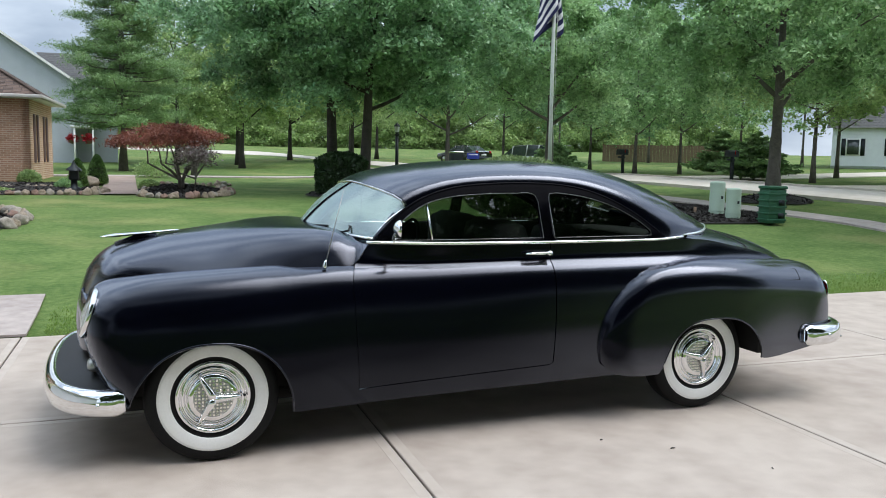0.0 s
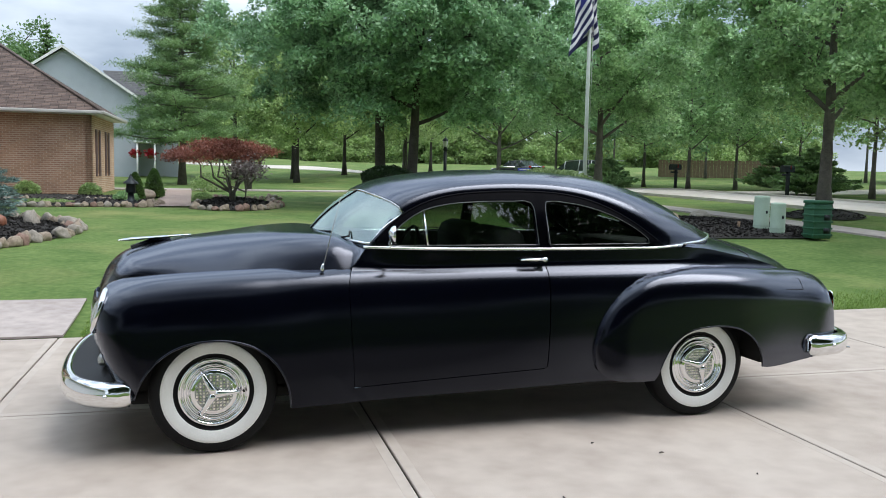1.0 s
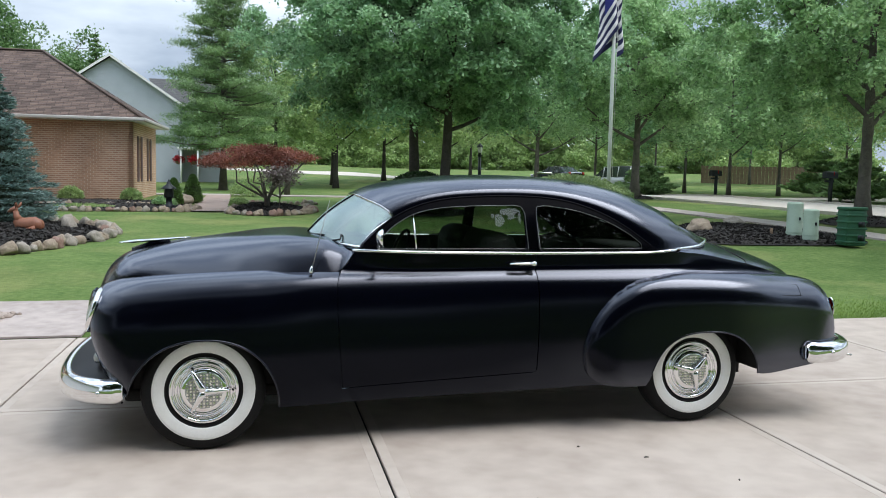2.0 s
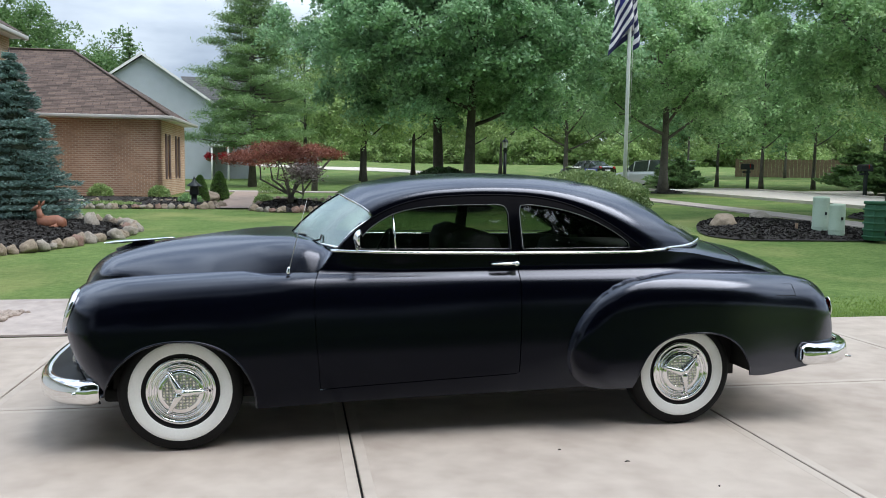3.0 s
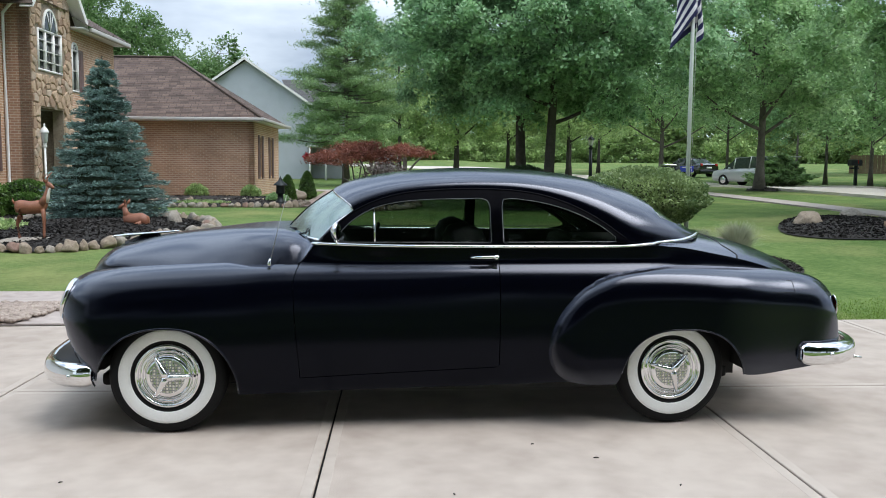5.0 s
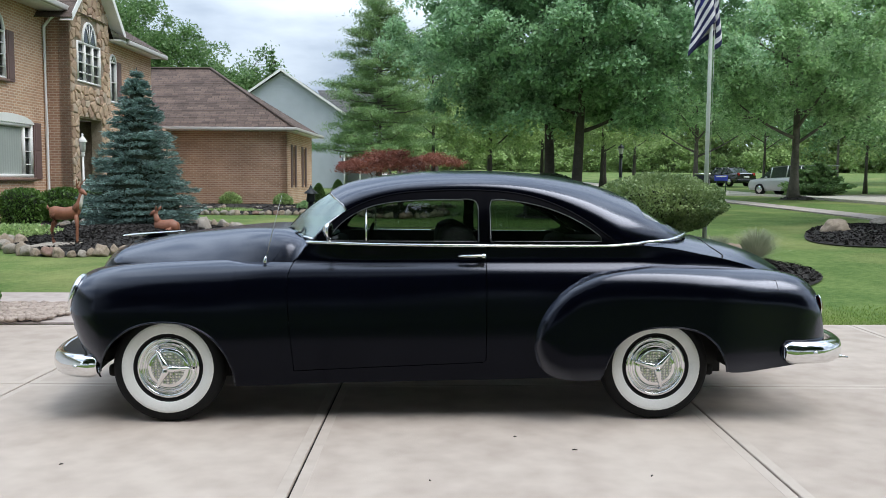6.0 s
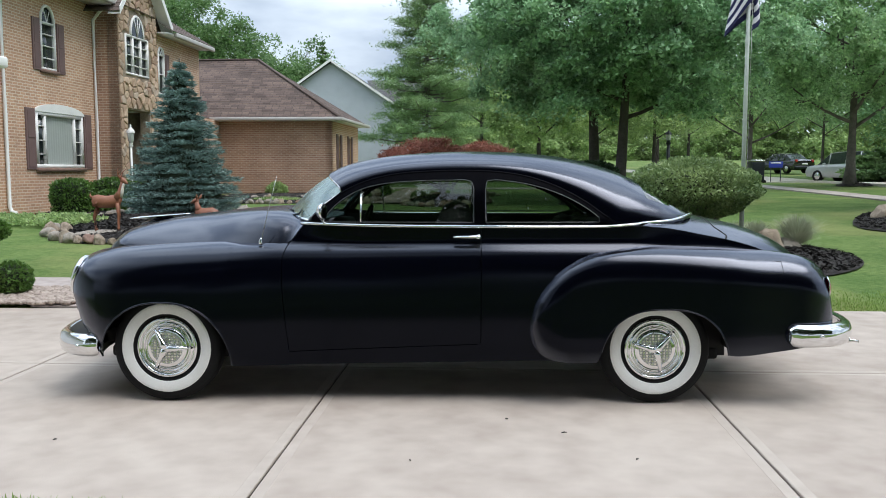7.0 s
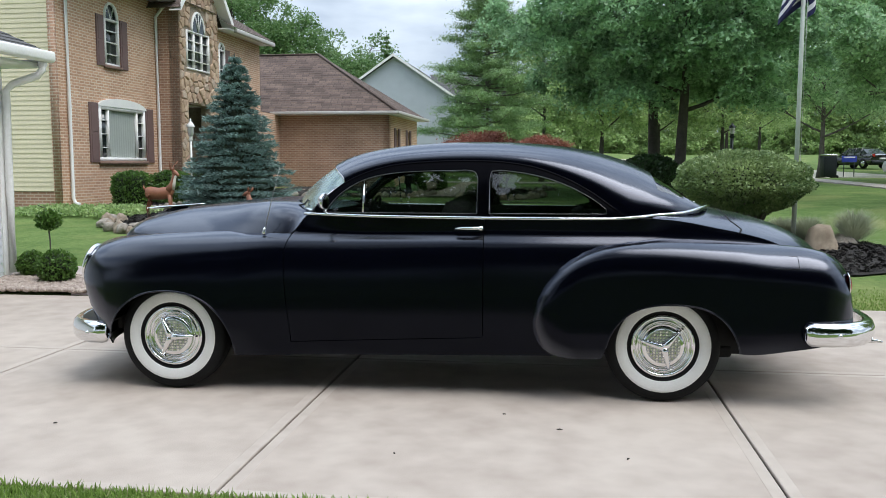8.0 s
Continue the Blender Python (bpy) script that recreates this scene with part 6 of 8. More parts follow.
def crown_points(rng, c, rad, n_clumps, per, clump, low_cut=-1.0, tips=()):
    """Leaf places in clumps spread through an uneven crown."""
    out = []
    ph = rng.random(6) * 6.28
    for k in range(n_clumps):
        d = rng.normal(size=3)
        d /= np.linalg.norm(d)
        if d[2] < low_cut:
            d[2] = low_cut * rng.random()
        az = math.atan2(d[1], d[0])
        lump = 1 + 0.13 * math.sin(3 * az + ph[0]) + 0.11 * math.sin(5 * az + ph[1] + 3 * d[2]) + 0.1 * math.sin(4 * d[2] + ph[2])
        r = (0.60 + 0.40 * rng.random() ** 0.55) * lump
        p = np.array(c) + d * np.array(rad) * r
        s = clump * (0.6 + 0.8 * rng.random())
        m = int(per * (0.5 + rng.random()))
        q = rng.normal(size=(m, 3))
        q /= np.linalg.norm(q, axis=1, keepdims=True)
        q *= (rng.random(m) ** 0.4)[:, None] * np.array([s, s, s * 0.75])
        q[:, 2] = np.where(rng.random(m) < 0.8, np.abs(q[:, 2]), q[:, 2])
        q[:, 2] -= 0.45 * (q[:, 0] ** 2 + q[:, 1] ** 2) / s
        out.append(p + q)
    for tp in tips:
        m = per
        q = rng.normal(size=(m, 3)) * clump * np.array([0.45, 0.45, 0.3])
        out.append(np.array(tp) + q)
    return np.concatenate(out)


def tree(name, x, y, height, r0, crown_z, rad, leaf, bark, seed, clumps, per, clump, size, label, category="tree", fork=0.3, limbs=11, low=-0.75, lean=(0, 0), z=None):
    rng = np.random.default_rng(seed)
    g = h_ground(x, y) if z is None else z
    root = empty(name, x, y, g - 0.05, 0, label, category)
    tubes, tips = limb_tubes(rng, (0, 0, 0), height, r0, max(rad[:2]) * 0.95, limbs, fork, lean)
    joined_tubes("trunk", tubes, bark, root)
    pts = crown_points(rng, (lean[0], lean[1], crown_z), rad, clumps, per, clump, low, tips)
    quad_cloud("crown", leaves(rng, pts, size, 0.52, 0.35), leaf, root)
    return root


# the two close trunks on the lawn
tree("shade_tree", 6.33, 19.9, 6.8, 0.185, 5.6, (3.9, 3.6, 3.5), LEAF_DEEP, BARK, 11, 400, 250, 0.52, 0.135, "tall deep green shade tree with dark trunk", low=-0.92, fork=0.36, lean=(0.25, 0.0))
tree("shade_tree", 6.02, 22.37, 7.2, 0.20, 5.95, (4.2, 3.6, 3.7), LEAF_DEEP, BARK, 12, 400, 250, 0.52, 0.135, "tall deep green shade tree with dark trunk", low=-0.92, fork=0.36, lean=(-0.3, 0.0))
# street trees
tree("street_tree", 15.3, 13.0, 6.2, 0.19, 5.2, (3.6, 3.4, 3.1), LEAF_MID, BARK_G, 21, 330, 230, 0.50, 0.125, "mid green street tree with grey trunk", fork=0.34, low=-0.85)
tree("street_tree", 16.15, 26.8, 6.0, 0.2, 5.2, (3.7, 3.4, 3.3), LEAF_MID, BARK_G, 22, 300, 180, 0.54, 0.150, "mid green street tree with grey trunk", fork=0.34, low=-0.85)
tree("street_tree", 17.0, 40.5, 6.5, 0.17, 6.0, (3.8, 3.6, 3.6), LEAF_MID, BARK_G, 23, 260, 120, 0.6, 0.17, "mid green street tree with grey trunk")
tree("street_tree", 15.9, 5.5, 6.5, 0.16, 6.0, (3.4, 3.4, 3.3), LEAF_LIGHT, BARK_G, 24, 260, 130, 0.52, 0.145, "light green street tree with grey trunk")
# across the street
for k, (x, y, hh, rr, lf) in enumerate(((24.5, 33.0, 6.5, 3.8, LEAF_MID), (27.0, 23.5, 7.5, 4.2, LEAF_LIGHT), (31.0, 38.0, 8.0, 4.6, LEAF_MID), (29.0, 45.0, 8.5, 4.8, LEAF_DEEP), (34.0, 29.0, 8.0, 4.2, LEAF_LIGHT), (38.0, 41.0, 9.0, 5.0, LEAF_MID), (25.5, 15.0, 7.0, 3.8, LEAF_LIGHT), (24.0, 48.0, 8.0, 4.5, LEAF_MID), (44, 60, 11, 6.0, LEAF_DEEP), (36, 62, 11, 6.0, LEAF_DEEP), (52, 50, 11, 6.0, LEAF_MID), (33, 20, 8, 4.4, LEAF_MID))):
    tree("garden_tree", x, y, hh, 0.11, hh * 0.74, (rr, rr, hh * 0.45), lf, BARK_G, 30 + k, 170, 130, 0.75, 0.20, "leafy garden tree across the street", low=-0.8)
# trees behind the cross walk, on the left
for k, (x, y, hh, rr, lf) in enumerate(((6.2, 45.2, 6.5, 3.3, LEAF_LIGHT), (6.6, 50.0, 8.5, 4.0, LEAF_MID), (2.9, 49.0, 8.5, 4.2, LEAF_LIGHT), (11.0, 56.0, 7.5, 3.4, LEAF_LIGHT), (14.5, 52.0, 7.0, 3.2, LEAF_LIGHT), (17.0, 62.0, 8.0, 3.8, LEAF_LIGHT), (21.0, 68.0, 8, 4.4, LEAF_LIGHT))):
    tree("lawn_tree", x, y, hh, 0.16, hh * 0.74, (rr, rr, hh * 0.46), lf, BARK, 50 + k, 170, 115, 0.62, 0.18, "leafy tree on the far lawn", low=-0.8, fork=0.34)
# woods on the skyline: one mass of many crowns
wr = np.random.default_rng(77)
wpts = []
for k in range(95):
    a = k / 94
    x = lerp(-60, 95, a) + wr.normal() * 2
    y = 108 + 18 * math.sin(a * 3.1) + wr.normal() * 5
    hh = (6.0 if x < 6 else 9.0) + 2.5 * wr.random()
    wpts.append(crown_points(wr, (x, y, h_ground(x, y) + hh * 0.52), (5.4, 3.6, hh * 0.5), 70, 60, 1.15, -1.0))
    wpts.append(crown_points(wr, (x, y - 2, h_ground(x, y) + 1.4), (5.0, 2.0, 1.9), 36, 60, 1.0, -1.0))
wpts = np.concatenate(wpts)
tagged(quad_cloud("far_woods", leaves(wr, wpts, 0.42, 0.6, 0.2), LEAF_LIGHT), "distant green woods closing the view", "woods", "", "stuff")
for k, (x, y, hh) in enumerate(((-12.0, 62, 8.5), (-15.5, 58, 10.5), (-19, 54, 12.5), (-24, 56, 14.5), (-21, 60, 13.5), (-29, 50, 15), (-35, 48, 15))):
    tree("back_tree", x, y, hh, 0.2, hh * 0.62, (4.2, 4.0, hh * 0.42), LEAF_WOOD, BARK, 80 + k, 190, 110, 0.85, 0.24, "tall green tree behind the houses")
# unseen trees added behind the camera, to block low sky from the car's reflections
for k, (x, y, hh) in enumerate(((-5.5, -14.5, 17), (0.5, -15.5, 16.5), (5.5, -14.5, 17), (11, -15.5, 16), (17, -15, 16), (24, -17, 16))):
    tree("unseen_backdrop_tree", x, y, hh, 0.2, hh * 0.5, (4.6, 3.6, hh * 0.5), LEAF_DARK, BARK, 100 + k, 210, 80, 1.05, 0.46, "added unseen leafy tree mirrored in the car", z=0.0)


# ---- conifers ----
# inner twigs as one solid, the shade among them put into its colour
TWIG_SHADE = mat("shaded_twig_core", (0.02, 0.03, 0.015), 0.95, var=0.5, scale=20, bump=1.0, bscale=60)


def conifer(name, x, y, height, radius, mat_, seed, tiers, per, needle, label, bare=0.05, droop=0.15, ragged=0.2, up=0.0):
    rng = np.random.default_rng(seed)
    g = h_ground(x, y)
    root = empty(name, x, y, g, 0, label, "conifer")
    tubes = [([(0, 0, 0), (0.02, 0.01, height * 0.5), (0, 0, height * 0.98)], [0.03 * height ** 0.9, 0.018 * height ** 0.9, 0.01], 8)]
    pts, dirs = [], []
    for t in range(tiers):
        f = (t + 0.5 * rng.random()) / tiers
        z = height * lerp(bare, 0.97, f)
        r = radius * (1 - f) ** 0.82 * (1 - ragged * rng.random()) + 0.05
        n = max(5, int(per * (0.35 + 0.65 * (1 - f))))
        for k in range(n):
            az = 2 * math.pi * (k + rng.random()) / n + t
            ln = r * (0.8 + 0.3 * rng.random())
            d = np.array([math.cos(az), math.sin(az), 0])
            tip = d * ln + np.array([0, 0, z - droop * ln + up * ln + 0.04 * rng.normal()])
            tubes.append(([(0, 0, z), tuple(tip * 0.5 + np.array([0, 0, z]) * 0.5 + np.array([0, 0, 0.02])), tuple(tip)], [0.012 + 0.006 * ln, 0.01, 0.004], 4))
            m = int(needle * (0.4 + ln / radius))
            s = rng.random(m) ** 0.6
            side = np.cross(d, [0, 0, 1.0])
            off = rng.normal(size=m) * 0.20 * ln * (1.15 - s * 0.7)
            p = np.array([0, 0, z]) + (tip - np.array([0, 0, z])) * s[:, None] + side * off[:, None] + rng.normal(size=(m, 3)) * np.array([0.02, 0.02, 0.022])
            p[:, 2] -= 0.1 * np.abs(off)
            pts.append(p)
            dirs.append(d + side * np.sign(off)[:, None] * 0.6 + np.array([0, 0, 0.25]))
    joined_tubes("trunk", tubes, BARK, root)
    pts, dirs = np.concatenate(pts), np.concatenate(dirs)
    return root, pts, dirs, rng


root, p, d, r_ = conifer("blue_spruce", -4.6, 14.0, 3.62, 1.44, NEEDLE_BLUE, 7, 24, 30, 190, "dense blue spruce in a mulch bed", 0.03, 0.02, 0.20, 0.0)
quad_cloud("needles", leaves(r_, p, 0.085, 0.20, 0.0, d), NEEDLE_BLUE, root)
lathe_z("shaded_twig_core", [(0.66, 0.12), (0.86, 0.5), (0.62, 1.3), (0.36, 2.2), (0.06, 3.2)], TWIG_SHADE, root, 18, "solid dark core for the shaded inner twigs")
# airy pine: boughs in loose layers with puffs of needles
rng = np.random.default_rng(18)
pine = empty("white_pine", -0.2, 39.5, h_ground(-0.2, 39.5), 0, "tall airy green pine with layered boughs", "conifer")
tubes, pts = [([(0, 0, 0), (0.05, 0, 5), (0, 0, 10.3)], [0.24, 0.15, 0.02], 9)], []
for k in range(96):
    f = (k + rng.random()) / 96
    z0_ = lerp(2.0, 10.1, f)
    ln = (3.4 * (1 - f) ** 0.62 + 0.25) * (0.45 + 0.65 * rng.random())
    az = k * 2.4 + 0.4 * rng.normal()
    dd = np.array([math.cos(az), math.sin(az), 0])
    tip = dd * ln + np.array([0, 0, z0_ + ln * (0.02 + 0.16 * rng.random())])
    st = np.array([0, 0, z0_])
    tubes.append(([st, (st + tip) / 2 - np.array([0, 0, 0.06 * ln]), tip], [0.05, 0.03, 0.01], 5))
    for q in range(int(2 + ln * 2.7)):
        s = 0.3 + 0.7 * rng.random() ** 0.7
        c0 = st + (tip - st) * s + rng.normal(size=3) * np.array([0.22, 0.22, 0.05]) * ln * 0.4
        pts.append(c0 + rng.normal(size=(125, 3)) * np.array([0.30, 0.30, 0.10]))
joined_tubes("trunk", tubes, BARK_G, pine)
quad_cloud("needles", leaves(rng, np.concatenate(pts), 0.19, 0.17, -0.3), NEEDLE, pine)
root, p, d, r_ = conifer("far_spruce", -9.2, 61, 10.6, 1.6, NEEDLE, 9, 26, 14, 60, "slender dark spruce on the skyline", 0.1, 0.1, 0.3)
quad_cloud("needles", leaves(r_, p, 0.3, 0.35, 0.0, d), NEEDLE, root)
for k, (x, y) in enumerate(((22.8, 38.5), (26.5, 26.5), (30, 33))):
    root, p, d, r_ = conifer("spreading_yew", x, y, 1.9 + 0.3 * k, 2.2, NEEDLE, 15 + k, 10, 16, 60, "low spreading evergreen across the street", 0.05, 0.0, 0.3, 0.15)
    quad_cloud("needles", leaves(r_, p, 0.26, 0.4, 0.0, d), NEEDLE, root)


# ---- shrubs ----
def shrub(name, x, y, rad, zc, leaf, n, size, seed, label, stems=3, shell=0.25, flat_top=0.0, turn=0.0, box_like=2.0, taper=0.0):
    """A clipped or loose shrub: leaves over a superellipsoid skin and some inside, on a few stems."""
    rng = np.random.default_rng(seed)
    g = h_ground(x, y)
    root = empty(name, x, y, g, turn, label, "shrub")
    d = rng.normal(size=(n, 3))
    d /= np.linalg.norm(d, axis=1, keepdims=True)
    k = (np.abs(d) ** box_like).sum(1) ** (-1 / box_like)
    r = 1 - shell * rng.random(n) ** 1.5
    p = d * (k * r)[:, None]
    bump = 1 + 0.05 * np.sin(d[:, 0] * 9 + seed) * np.sin(d[:, 1] * 8) + 0.035 * np.sin(d[:, 2] * 12 + 2)
    p = p * bump[:, None] * np.array(rad) + np.array([0, 0, zc])
    if taper:
        p[:, :2] *= (1 - taper * np.clip((zc - p[:, 2]) / rad[2], 0, 1))[:, None]
    keep = p[:, 2] > 0.02
    quad_cloud("foliage", leaves(rng, p[keep], size, 0.55, -0.1, (d * 0.7)[keep]), leaf, root)
    tubes = []
    for q in range(stems):
        az = 2.4 * q
        e = np.array([math.cos(az) * rad[0] * 0.75, math.sin(az) * rad[1] * 0.75, zc - rad[2] * 0.15 + 0.2 * rng.random()])
        tubes.append(([(0.08 * math.cos(az), 0.08 * math.sin(az), -0.05), tuple(e * np.array([0.5, 0.5, 0.62])), tuple(e)], [0.022, 0.016, 0.008], 5))
    if tubes:
        joined_tubes("stems", tubes, BARK_G, root)
    return root


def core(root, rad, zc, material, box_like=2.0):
    """A solid core for the twiggy inside of a clipped shrub, its shade in the colour."""
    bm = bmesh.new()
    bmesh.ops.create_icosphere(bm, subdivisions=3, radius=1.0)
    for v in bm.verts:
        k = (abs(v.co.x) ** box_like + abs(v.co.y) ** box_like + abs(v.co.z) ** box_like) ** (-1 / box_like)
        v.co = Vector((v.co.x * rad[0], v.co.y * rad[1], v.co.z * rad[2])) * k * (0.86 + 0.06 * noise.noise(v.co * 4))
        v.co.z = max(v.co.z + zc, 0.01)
    part("shaded_twig_core", bm, material, root)


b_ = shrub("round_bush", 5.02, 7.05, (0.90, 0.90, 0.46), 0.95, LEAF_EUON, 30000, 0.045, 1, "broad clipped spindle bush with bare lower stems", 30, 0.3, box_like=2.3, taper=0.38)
core(b_, (0.72, 0.72, 0.30), 1.02, TWIG_SHADE, 2.3)
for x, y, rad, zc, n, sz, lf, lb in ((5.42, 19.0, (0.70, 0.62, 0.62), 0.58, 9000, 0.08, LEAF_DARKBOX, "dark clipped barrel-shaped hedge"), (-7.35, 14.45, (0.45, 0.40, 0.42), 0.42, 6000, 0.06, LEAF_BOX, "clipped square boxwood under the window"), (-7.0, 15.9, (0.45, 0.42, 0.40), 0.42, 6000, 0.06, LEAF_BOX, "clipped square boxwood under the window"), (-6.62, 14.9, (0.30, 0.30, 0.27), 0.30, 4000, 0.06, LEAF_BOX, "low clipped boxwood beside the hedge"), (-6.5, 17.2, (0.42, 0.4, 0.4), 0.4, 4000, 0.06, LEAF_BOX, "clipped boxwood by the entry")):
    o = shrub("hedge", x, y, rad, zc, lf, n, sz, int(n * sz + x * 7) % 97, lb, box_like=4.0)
    core(o, rad, zc, TWIG_SHADE, 4.0)
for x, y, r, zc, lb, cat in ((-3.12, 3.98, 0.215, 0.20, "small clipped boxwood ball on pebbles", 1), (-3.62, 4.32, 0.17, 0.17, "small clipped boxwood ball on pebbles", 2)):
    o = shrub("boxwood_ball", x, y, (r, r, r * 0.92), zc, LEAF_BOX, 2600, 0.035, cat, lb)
    core(o, (r * 0.95, r * 0.95, r * 0.9), zc, TWIG_SHADE)
o = shrub("standard_topiary", -4.27, 5.75, (0.17, 0.17, 0.14), 0.52, LEAF_BOX, 1100, 0.05, 5, "small ragged topiary tree on a thin stem", 0, 0.85)
tube("stem", [(0, 0, -0.03), (0.014, 0, 0.22), (0, 0.005, 0.36), (0.0, 0, 0.50)], 0.011, BARK_G, o, 6)
for x, y, rr, hh in ((-1.55, 22.6, 0.30, 0.85), (-1.05, 24.2, 0.33, 0.95)):
    rng = np.random.default_rng(int(y))
    o = empty("cone_shrub", x, y, h_ground(x, y), 0, "small clipped dark green cone shrub", "shrub")
    zz = rng.random(4000) ** 0.8
    az = rng.random(4000) * 6.283
    rad_ = rr * np.minimum(1.0, np.sqrt(1 - zz) * 1.1) * (0.85 + 0.15 * rng.random(4000)) * np.minimum(1, 0.5 + zz * 6)
    p = np.column_stack([np.cos(az) * rad_, np.sin(az) * rad_, zz * hh])
    quad_cloud("foliage", leaves(rng, p, 0.06, 0.5, -0.4), LEAF_BOX, o)
    lathe_z("shaded_twig_core", [(rr * 0.5, 0.0), (rr * 0.85, hh * 0.2), (rr * 0.7, hh * 0.55), (rr * 0.35, hh * 0.85), (0.01, hh * 0.95)], TWIG_SHADE, o, 14)
# low planting by the house
for k, (x, y, a, b, c, lf) in enumerate(((-6.8, 11.9, 1.0, 0.9, 0.16, LEAF_LIGHT), (-5.9, 11.4, 0.7, 0.6, 0.18, LEAF_LIGHT), (-7.9, 12.0, 0.8, 0.9, 0.15, LEAF_LIGHT), (-3.0, 24.6, 0.35, 0.3, 0.30, LEAF_LIGHT), (-4.9, 25.0, 0.4, 0.3, 0.32, LEAF_LIGHT), (-6.3, 18.6, 0.4, 0.3, 0.25, LEAF_LIGHT), (-3.8, 20.2, 0.9, 0.4, 0.10, LEAF_LIGHT), (-1.75, 21.4, 0.35, 0.35, 0.22, LEAF_MID), (0.4, 21.6, 0.3, 0.3, 0.2, LEAF_LIGHT), (0.9, 30.5, 0.8, 0.5, 0.5, LEAF_LIGHT))):
    shrub("ground_cover", x, y, (a, b, c), c * 0.5, lf, 2200, 0.075, 60 + k, "low bright green ground cover plant", shell=0.6)
# feather grasses behind the boulder
for k, (x, y, s) in enumerate(((6.15, 7.75, 0.36), (6.75, 7.7, 0.45), (5.85, 8.0, 0.33))):
    rng = np.random.default_rng(k)
    n = 1700
    az, ln = rng.random(n) * 6.283, s * (0.7 + 0.6 * rng.random(n))
    tilt = np.abs(rng.normal(size=n)) * 0.55
    d = np.column_stack([np.cos(az) * np.sin(tilt), np.sin(az) * np.sin(tilt), np.cos(tilt)])
    base = np.column_stack([np.cos(az) * 0.06, np.sin(az) * 0.06, np.zeros(n)])
    sd = np.cross(d, [0, 0, 1.0]) + 1e-6
    sd /= np.linalg.norm(sd, axis=1, keepdims=True)
    m = base + d * ln[:, None] * 0.6
    e = base + d * ln[:, None] + np.column_stack([np.cos(az), np.sin(az), -np.ones(n)]) * (0.12 * ln)[:, None]
    o = empty("feather_grass", x, y, h_ground(x, y) + 0.08, 0, "soft pale tuft of feather grass", "grass tuft")
    quad_cloud("blades", np.stack([base, m + sd * 0.004, e, m - sd * 0.004], axis=1), FEATHER, o)

# weeping red maple
rng = np.random.default_rng(41)
mx_, my_ = 1.15, 19.7
maple = empty("japanese_maple", mx_, my_, h_ground(mx_, my_) + 0.1, 0, "low umbrella-shaped red Japanese maple with twisted stems", "tree")
pts = []
for k, (az, ln) in enumerate(((2.9, 1.45), (3.5, 1.0), (0.2, 0.75), (5.8, 0.55), (2.2, 0.9), (4.2, 0.8))):
    c_, s_ = math.cos(az), math.sin(az)
    pth = [(0.03 * c_, 0.03 * s_, -0.1), (0.05 * c_, 0.05 * s_, 0.30), (0.28 * ln * c_, 0.28 * ln * s_, 0.48 + 0.05 * k), (0.58 * ln * c_ - 0.08 * s_, 0.58 * ln * s_ + 0.08 * c_, 0.72), (0.60 * ln * c_, 0.60 * ln * s_, 1.05), (0.72 * ln * c_ + 0.06 * s_, 0.72 * ln * s_, 1.22), (0.85 * ln * c_, 0.85 * ln * s_, 1.45)]
    tube("stem", pth, [0.05, 0.045, 0.032, 0.026, 0.021, 0.016, 0.008], BARK_G, maple, 6)
for k in range(105):
    az, q = rng.random() * 6.283, math.sqrt(rng.random())
    c = np.array([math.cos(az) * q * 1.18 - 0.50, math.sin(az) * q * 1.1, 1.68 - 0.48 * q ** 2.0 + 0.07 * rng.normal()])
    pts.append(c + rng.normal(size=(75, 3)) * np.array([0.15, 0.15, 0.04]))
quad_cloud("crown", leaves(rng, np.concatenate(pts), 0.09, 0.30, 0.7), LEAF_RED, maple)
second = empty("japanese_maple", 2.6, 33.5, h_ground(2.6, 33.5), 0, "wide dark red maple with short grey trunk", "tree")
joined_tubes("trunk", [([(0, 0, -0.1), (0.03, 0, 0.7), (0.05, 0, 1.5)], [0.15, 0.12, 0.08], 8), ([(0.02, 0, 0.6), (0.5, 0, 1.2), (0.9, 0, 1.6)], [0.07, 0.05, 0.02], 6), ([(0.02, 0, 0.7), (-0.5, 0, 1.2), (-0.9, 0, 1.6)], [0.07, 0.05, 0.02], 6)], BARK_G, second)
pts = []
for k in range(60):
    az, q = rng.random() * 6.283, math.sqrt(rng.random())
    pts.append(np.array([math.cos(az) * q * 1.15, math.sin(az) * q * 1.0, 1.95 - 0.4 * q ** 2 + 0.08 * rng.normal()]) + rng.normal(size=(60, 3)) * np.array([0.18, 0.18, 0.05]))
quad_cloud("crown", leaves(rng, np.concatenate(pts), 0.12, 0.32, 0.7), LEAF_RED, second)
pk = empty("dwarf_maple", 1.42, 18.9, h_ground(1.42, 18.9) + 0.1, 0, "small pink and grey variegated dwarf shrub tree", "tree")
joined_tubes("trunk", [([(0, 0, -0.1), (0.05, 0, 0.4), (0, 0, 0.8)], [0.04, 0.03, 0.02], 6), ([(0.04, 0, 0.4), (0.3, 0.1, 0.75), (0.4, 0.1, 0.95)], [0.03, 0.02, 0.01], 5), ([(0.04, 0, 0.35), (-0.35, 0.05, 0.5), (-0.42, 0.05, 0.9)], [0.025, 0.02, 0.01], 5)], BARK_G, pk)
quad_cloud("crown", leaves(rng, np.array([0.02, 0, 0.95]) + rng.normal(size=(1500, 3)) * np.array([0.24, 0.22, 0.12]), 0.08, 0.6, 0.2), LEAF_PINK, pk)


